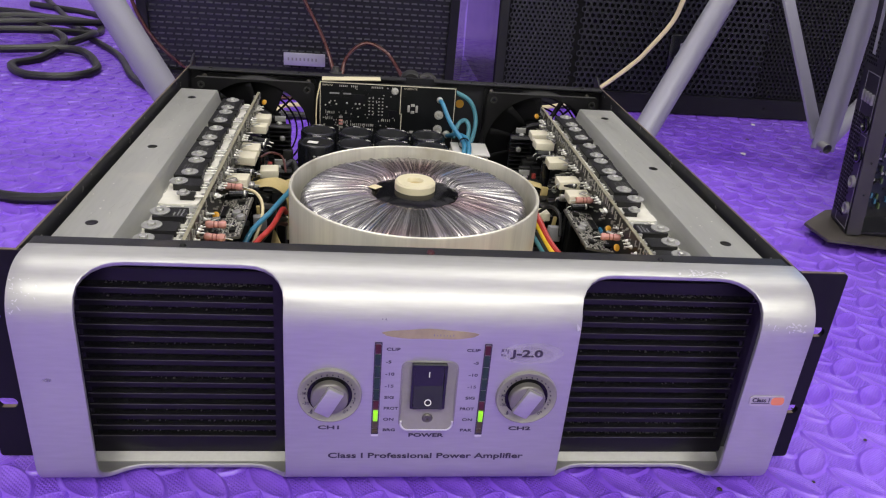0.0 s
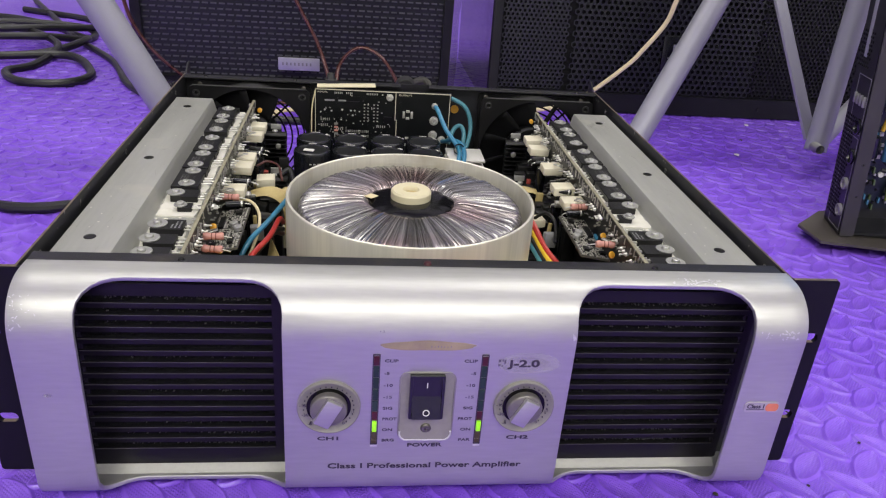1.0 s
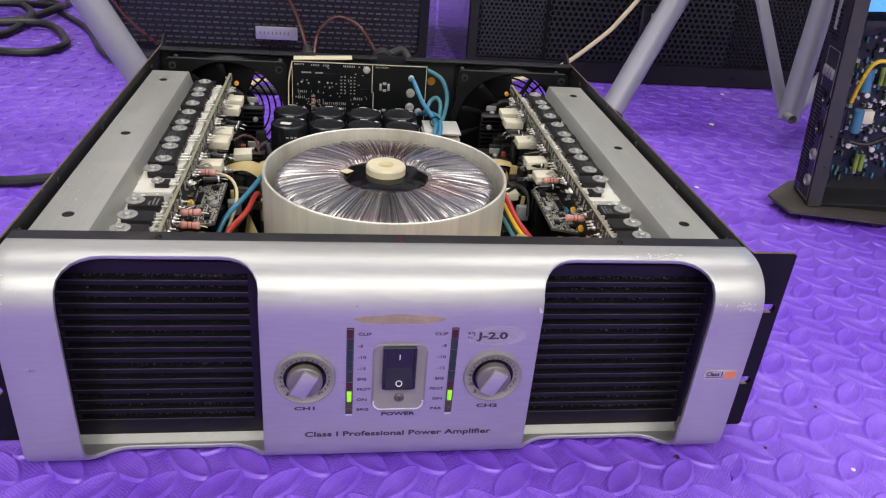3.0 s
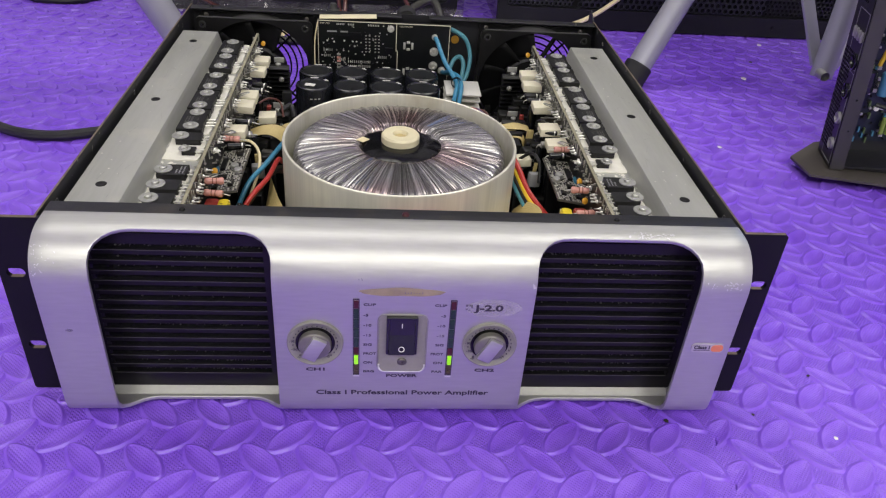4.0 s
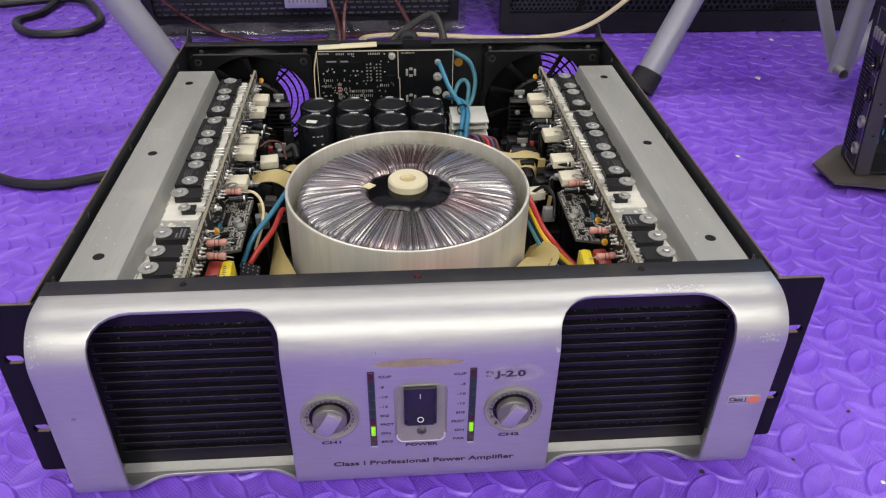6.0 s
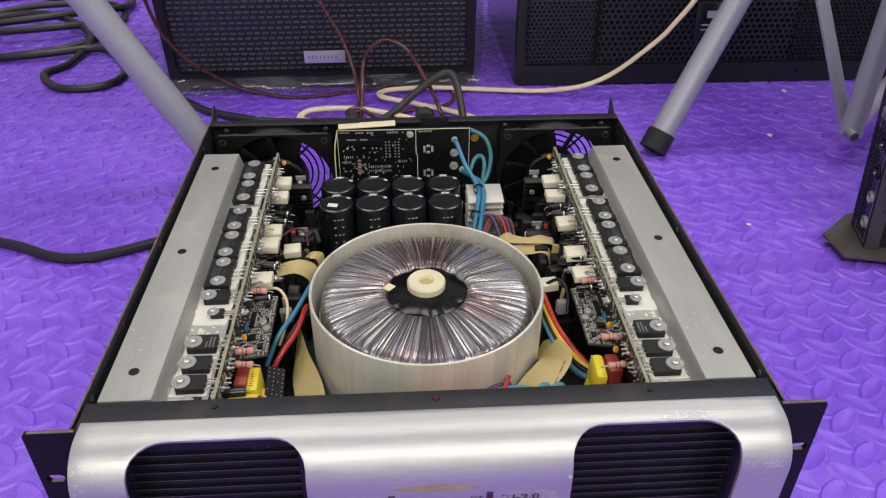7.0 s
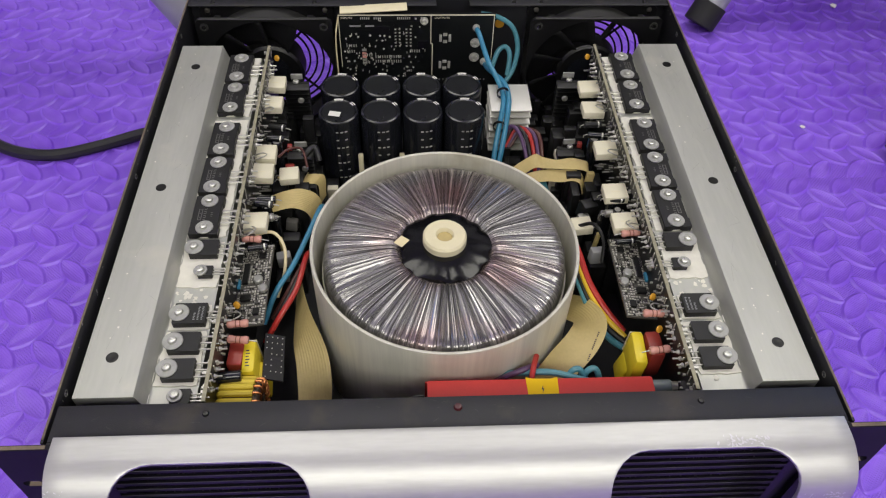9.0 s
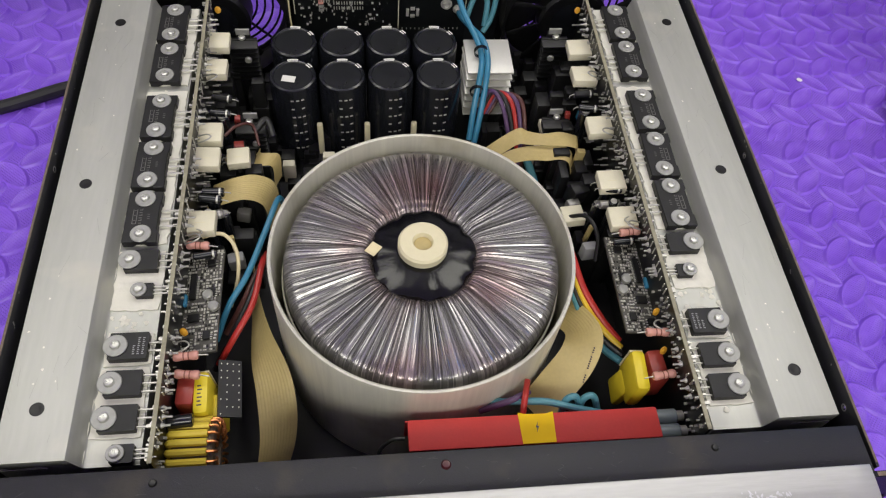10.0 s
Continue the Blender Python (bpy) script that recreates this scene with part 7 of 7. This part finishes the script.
def build_second_amp():
    am = thing("open_rack_unit", "black open audio unit standing on its side, boards showing", "audio unit")
    m = pose(0.484, 0.368, 0.0, 0, 0, -13) @ pose(0, 0, 0, 0, -5.0, 0)
    P = lambda nm, bm, key, par=am, lab="": part(nm, bm, M[key], par, lab, m if par is am else None)
    D, T, H = 0.30, 0.052, 0.46  # depth to the right, thickness away from the viewer, height
    bm = plate(rrect(0.004, T - 0.002, 0.016, H, 0.002), [], 0.0015, Matrix(((0, 0, 1, 0.0), (1, 0, 0, 0), (0, 1, 0, 0), (0, 0, 0, 1))))
    rp = P("rear_panel", bm, "unit", am, "black perforated connector panel")
    P("flange", plate(rrect(0.0, 0.0145, 0.014, H, 0.001, 2), [circle(0.008, z, 0.0012, 10) for z in (0.060, 0.095, 0.27, 0.40)], 0.0016, Matrix(((1, 0, 0, 0), (0, 0, -1, 0.0016), (0, 1, 0, 0), (0, 0, 0, 1)))), "unit_edge", am, "rubbed grey front flange")
    P("back_plate", box(0.0, D, T - 0.002, T, 0.016, H), "unit")
    P("end_plate", box(0.0, D, 0.004, T, 0.014, 0.016), "unit")
    P("end_plate", box(0.0, D, 0.004, T, H - 0.002, H), "unit")
    part("foot_plate", plate([(0.453, 0.400), (0.4555, 0.356), (0.482, 0.350), (0.553, 0.331), (0.82, 0.40), (0.80, 0.52), (0.50, 0.44)], [], 0.0028, pose(0, 0, 0.010)), M["unit_plate"], am, "worn brownish base plate on the mat")
    P("base_runner", box(0.02, 0.25, 0.01, 0.04, 0.0, 0.0112), "rubber")
    for z, n in ((0.028, 9), (0.19, 3), (0.28, 12)):
        slots = bm_new()
        for k in range(n * 3):
            for j in range(6):
                zz = z + k * 0.0042
                box(-0.0006, 0.0, 0.021 + j * 0.0048 + (k % 2) * 0.0024, 0.0232 + j * 0.0048 + (k % 2) * 0.0029, zz, zz + 0.0022, bm=slots)
        tagged(P("vent_slot", slots, "pit", rp), kind="stuff")
    for z in (0.040, 0.070):
        P("socket", lathe([(0.0066, 0), (0.0066, 0.003), (0.0052, 0.0035), (0.0045, 0.0005), (0, 0.0005)], 20, m=Matrix.Translation((0, 0.013, z)) @ pose(0, 0, 0, 0, -90, 0)), "zinc", rp, "round metal socket")
    for k in range(4):
        P("terminal", box(-0.003, 0.0, 0.008 + k * 0.008, 0.0115 + k * 0.008, 0.153, 0.164, 0.0008), "zinc", rp, "pale terminal")
    P("label_strip", box(-0.0008, 0.0, 0.030, 0.037, 0.20, 0.27), "plate", rp, "narrow silver label")
    fr = bm_new()
    for z0, z1 in ((0.018, 0.120), (0.124, 0.182)):
        for q in ((0.006, 0.0066, z0, z1), (0.038, 0.0386, z0, z1), (0.006, 0.0386, z0, z0 + 0.0006), (0.006, 0.0386, z1, z1 + 0.0006)):
            box(-0.0003, 0.0, *q, bm=fr)
    tagged(P("printed_frame", fr, "print", rp), kind="stuff")
    b1 = P("circuit_board", box(0.020, 0.29, 0.046, 0.048, 0.03, 0.20), "pcb_blue", am, "dark blue board packed with small parts")
    small = {"res_blue": bm_new(), "res_green": bm_new(), "tin": bm_new(), "epoxy": bm_new()}
    rr = random.Random(8)
    for _ in range(520):
        key = rr.choice(("res_green", "tin", "tin", "tin", "epoxy", "epoxy", "epoxy", "res_blue"))
        x, z = rr.uniform(0.022, 0.16), rr.uniform(0.032, 0.195)
        w, h = (0.0009, 0.0030) if key.startswith("res") else (rr.uniform(0.0006, 0.002),) * 2
        box(x - w, x + w, 0.046 - rr.uniform(0.002, 0.006), 0.046, z - h, z + h, bm=small[key])
    for key, q in small.items():
        tagged(P("small_component", q, key, b1), kind="stuff")
    # green upright resistors in pairs, pale round parts, a connector
    for x, z in ((0.060, 0.150), (0.066, 0.150), (0.056, 0.052), (0.062, 0.052), (0.090, 0.150), (0.096, 0.150)):
        P("green_resistor", cyl(0.0026, z - 0.010, z + 0.010, 12, at=(x, 0.038, 0), bev=0.0008), "res_lime", am, "yellow-green resistor")
    for x, z in ((0.052, 0.128), (0.070, 0.120), (0.058, 0.096), (0.046, 0.070), (0.080, 0.090), (0.072, 0.066)):
        P("round_part", lathe([(0.0030, 0), (0.0030, 0.0030), (0.0022, 0.0036), (0, 0.0036)], 14, m=pose(x, 0.0455, z, 90)), "white", am)
    P("plug_connector", box(0.048, 0.062, 0.036, 0.046, 0.098, 0.112, 0.0008), "ceramic", am, "cream plug connector")
    P("black_capacitor", cyl(0.0075, 0.094, 0.118, 18, at=(0.024, 0.030, 0), bev=0.001), "sleeve", am, "black capacitor")
    for z in (0.100, 0.132):
        P("round_connector", lathe([(0.0085, 0), (0.0085, 0.0022), (0.0070, 0.0026), (0.0064, 0.0004), (0, 0.0004)], 22, m=Matrix.Translation((0, 0.0135, z)) @ pose(0, 0, 0, 0, -90, 0)), "sleeve", rp, "black round connector")
    for z in (0.105, 0.150):
        P("blue_capacitor", cyl(0.0055, z - 0.013, z + 0.013, 16, at=(0.040, 0.024, 0), bev=0.001), "res_blue", am, "pale blue capacitor")
    P("yellow_lead", wire([(0.030, 0.026, 0.125), (0.032, 0.018, 0.15), (0.038, 0.012, 0.170), (0.055, 0.011, 0.173), (0.12, 0.014, 0.170)], 0.0022), "w_yellow", am, "yellow lead")
    P("black_lead", wire([(0.034, 0.016, 0.085), (0.05, 0.012, 0.083), (0.07, 0.016, 0.090), (0.085, 0.028, 0.094)], 0.0025), "w_black")
    P("display", box(0.014, 0.26, 0.010, 0.014, 0.222, 0.40, 0.002), "screen", am, "glowing blue screen")
    P("shelf", box(0.022, 0.29, 0.016, 0.040, 0.206, 0.212), "unit")


build_second_amp()


def build_cables():
    def twin(pts, r, gap):
        path = smooth_path(pts, 8)
        bm = bm_new()
        for e in (-1, 1):
            row = []
            for i, p in enumerate(path):
                d = path[min(i + 1, len(path) - 1)] - path[max(i - 1, 0)]
                side = Vector((d.y, -d.x, 0))
                side = side.normalized() if side.length > 0.0005 else Vector((1, 0, 0))
                row.append(p + side * (gap * e))
            wire(row, r, 1, 8, bm=bm)
        return bm

    def cable(nm, pts, r, key, label, flat=1.0, extra=()):
        t = solo(nm, twin(pts, 0.0027, 0.0025) if nm == "cream_cable" else wire(pts, r, 8, 10, flat=flat), M[key], label, "cable")
        for q in extra:
            part("loop", wire(q, r, 8, 10, flat=flat), M[key], t)
        return t
    z = 0.0062
    cable("mains_cable", [(-0.90, 0.62, z), (-0.70, 0.54, z), (-0.56, 0.475, z), (-0.45, 0.435, z), (-0.40, 0.410, z), (-0.363, 0.404, z), (-0.328, 0.414, z), (-0.289, 0.432, z), (-0.245, 0.452, z), (-0.226, 0.50, z), (-0.20, 0.54, z)], 0.0058, "w_black",
          "thick black mains cable lying on the mat")
    trail = cable("signal_cable", [(-0.80, 1.62, z), (-0.70, 1.44, z), (-0.58, 1.22, z), (-0.466, 1.05, z), (-0.40, 0.90, z), (-0.32, 0.798, z), (-0.26, 0.762, z), (-0.205, 0.743, z), (-0.137, 0.738, z), (-0.092, 0.736, z), (-0.03, 0.728, z), (0.01, 0.70, z), (0.03, 0.60, z)], 0.0058, "w_black", "black cable trailing over the mat")
    bars = bm_new()
    for k in range(7):
        f = k / 6
        box(-0.0042, 0.0030, -0.0013, 0.0013, 0, 0.0002, bm=bars, m=Matrix.Translation(Vector((-0.222, 0.7475, 0.0121)).lerp(Vector((-0.150, 0.7385, 0.0121)), f)) @ pose(0, 0, 0, 0, 0, -8 if f < 0.5 else -4))
    tagged(part("cable_print", bars, M["print"], trail, "worn pale print"), kind="stuff")
    cable("coiled_cable", [(-0.95, 1.30, z), (-0.82, 1.40, z), (-0.70, 1.36, z), (-0.58, 1.24, z), (-0.545, 1.16, 0.016), (-0.60, 1.08, z), (-0.75, 1.02, z), (-0.86, 1.06, z), (-0.82, 1.20, 0.014), (-0.70, 1.23, 0.02), (-0.58, 1.12, 0.016),
                           (-0.575, 1.00, z), (-0.600, 0.945, z), (-0.560, 0.888, z), (-0.505, 0.882, z), (-0.472, 0.915, z), (-0.480, 0.975, z), (-0.54, 1.05, 0.012), (-0.66, 1.02, 0.012), (-0.80, 1.02, z), (-0.92, 1.0, z)], 0.0068, "w_black",
          "black cable lying in loose coils on the mat", extra=([(-1.0, 1.05, z), (-0.88, 1.13, 0.018), (-0.74, 1.12, 0.022), (-0.62, 1.15, 0.022), (-0.555, 1.22, z), (-0.60, 1.33, z), (-0.74, 1.30, 0.016), (-0.86, 1.24, z)], [(-0.95, 1.12, z), (-0.80, 1.16, 0.02), (-0.66, 1.20, 0.026), (-0.56, 1.30, 0.014), (-0.62, 1.42, z), (-0.78, 1.5, z)],))
    cable("brown_speaker_cable", [(-0.395, 0.835, 0.28), (-0.378, 0.838, 0.155), (-0.362, 0.840, 0.103), (-0.330, 0.843, 0.060), (-0.288, 0.860, 0.022), (-0.240, 0.850, 0.008), (-0.192, 0.838, 0.004), (-0.153, 0.838, 0.004), (-0.113, 0.847, 0.004), (-0.073, 0.860, 0.004), (-0.032, 0.876, 0.004), (0.010, 0.885, 0.004), (0.044, 0.883, 0.004), (0.063, 0.863, 0.004), (0.068, 0.836, 0.004), (0.064, 0.809, 0.004), (0.047, 0.791, 0.004), (0.015, 0.784, 0.004), (-0.015, 0.770, 0.004), (-0.033, 0.735, 0.004), (-0.042, 0.69, 0.004), (-0.045, 0.60, 0.004)], 0.0027, "w_copper",
          "reddish brown speaker cable draped over the mat", flat=1.15)
    cable("brown_speaker_cable", [(-0.215, 0.850, 0.34), (-0.165, 0.846, 0.22), (-0.130, 0.840, 0.152), (-0.101, 0.830, 0.099), (-0.085, 0.815, 0.056), (-0.079, 0.805, 0.024), (-0.078, 0.790, 0.008), (-0.080, 0.740, 0.010), (-0.0835, 0.660, 0.046), (-0.0830, 0.605, 0.080), (-0.0700, 0.598, 0.0880), (-0.0560, 0.596, 0.0820), (-0.0400, 0.590, 0.0680), (-0.0300, 0.560, 0.050), (-0.026, 0.520, 0.040)], 0.0027, "w_copper", "reddish brown speaker cable hanging to the mat", flat=1.15)
    cable("brown_speaker_cable", [(-0.070, 0.520, 0.040), (-0.078, 0.600, 0.020), (-0.076, 0.690, 0.006), (-0.074, 0.770, 0.006), (-0.073, 0.800, 0.026), (-0.068, 0.822, 0.070), (-0.040, 0.827, 0.096), (-0.007, 0.820, 0.086), (0.017, 0.802, 0.056), (0.036, 0.775, 0.024), (0.046, 0.745, 0.006), (0.050, 0.715, 0.004), (0.054, 0.66, 0.004), (0.052, 0.60, 0.004)], 0.0027, "w_copper", "reddish brown speaker cable arching over the mat", flat=1.15)
    cable("cream_cable", [(0.445, 0.812, 0.30), (0.440, 0.812, 0.235), (0.431, 0.812, 0.191), (0.421, 0.812, 0.158), (0.394, 0.813, 0.118), (0.373, 0.815, 0.092), (0.318, 0.820, 0.043), (0.270, 0.822, 0.020), (0.215, 0.832, 0.009), (0.16, 0.842, z), (0.104, 0.850, z), (0.03, 0.850, z + 0.004), (-0.035, 0.838, 0.012), (-0.045, 0.814, 0.012), (0.0, 0.788, 0.012), (0.06, 0.767, z), (0.10, 0.73, z), (0.11, 0.67, z), (0.11, 0.60, z)], 0.0050, "w_cream",
          "cream cable lying on the mat and rising past a grille", flat=1.2)
    cable("cream_cable", [(0.080, 0.60, z), (0.075, 0.65, z), (0.050, 0.695, z), (0.010, 0.724, 0.012), (-0.05, 0.750, 0.016), (-0.10, 0.764, 0.016), (-0.150, 0.764, 0.013), (-0.162, 0.750, z), (-0.12, 0.740, z), (-0.05, 0.732, z), (0.01, 0.712, z), (0.035, 0.68, z), (0.045, 0.60, z)], 0.0050, "w_cream", "loop of cream cable on the mat", flat=1.3)
    cable("black_loop_cable", [(0.078, 0.60, z), (0.075, 0.66, z), (0.073, 0.70, 0.018), (0.071, 0.728, 0.034), (0.067, 0.752, 0.050), (0.058, 0.770, 0.064), (0.042, 0.770, 0.061), (0.010, 0.760, 0.042), (-0.023, 0.742, 0.020), (-0.06, 0.715, z), (-0.08, 0.66, z), (-0.085, 0.60, z)], 0.0056, "w_olive", "stiff dull black cable arching over the mat")


build_cables()
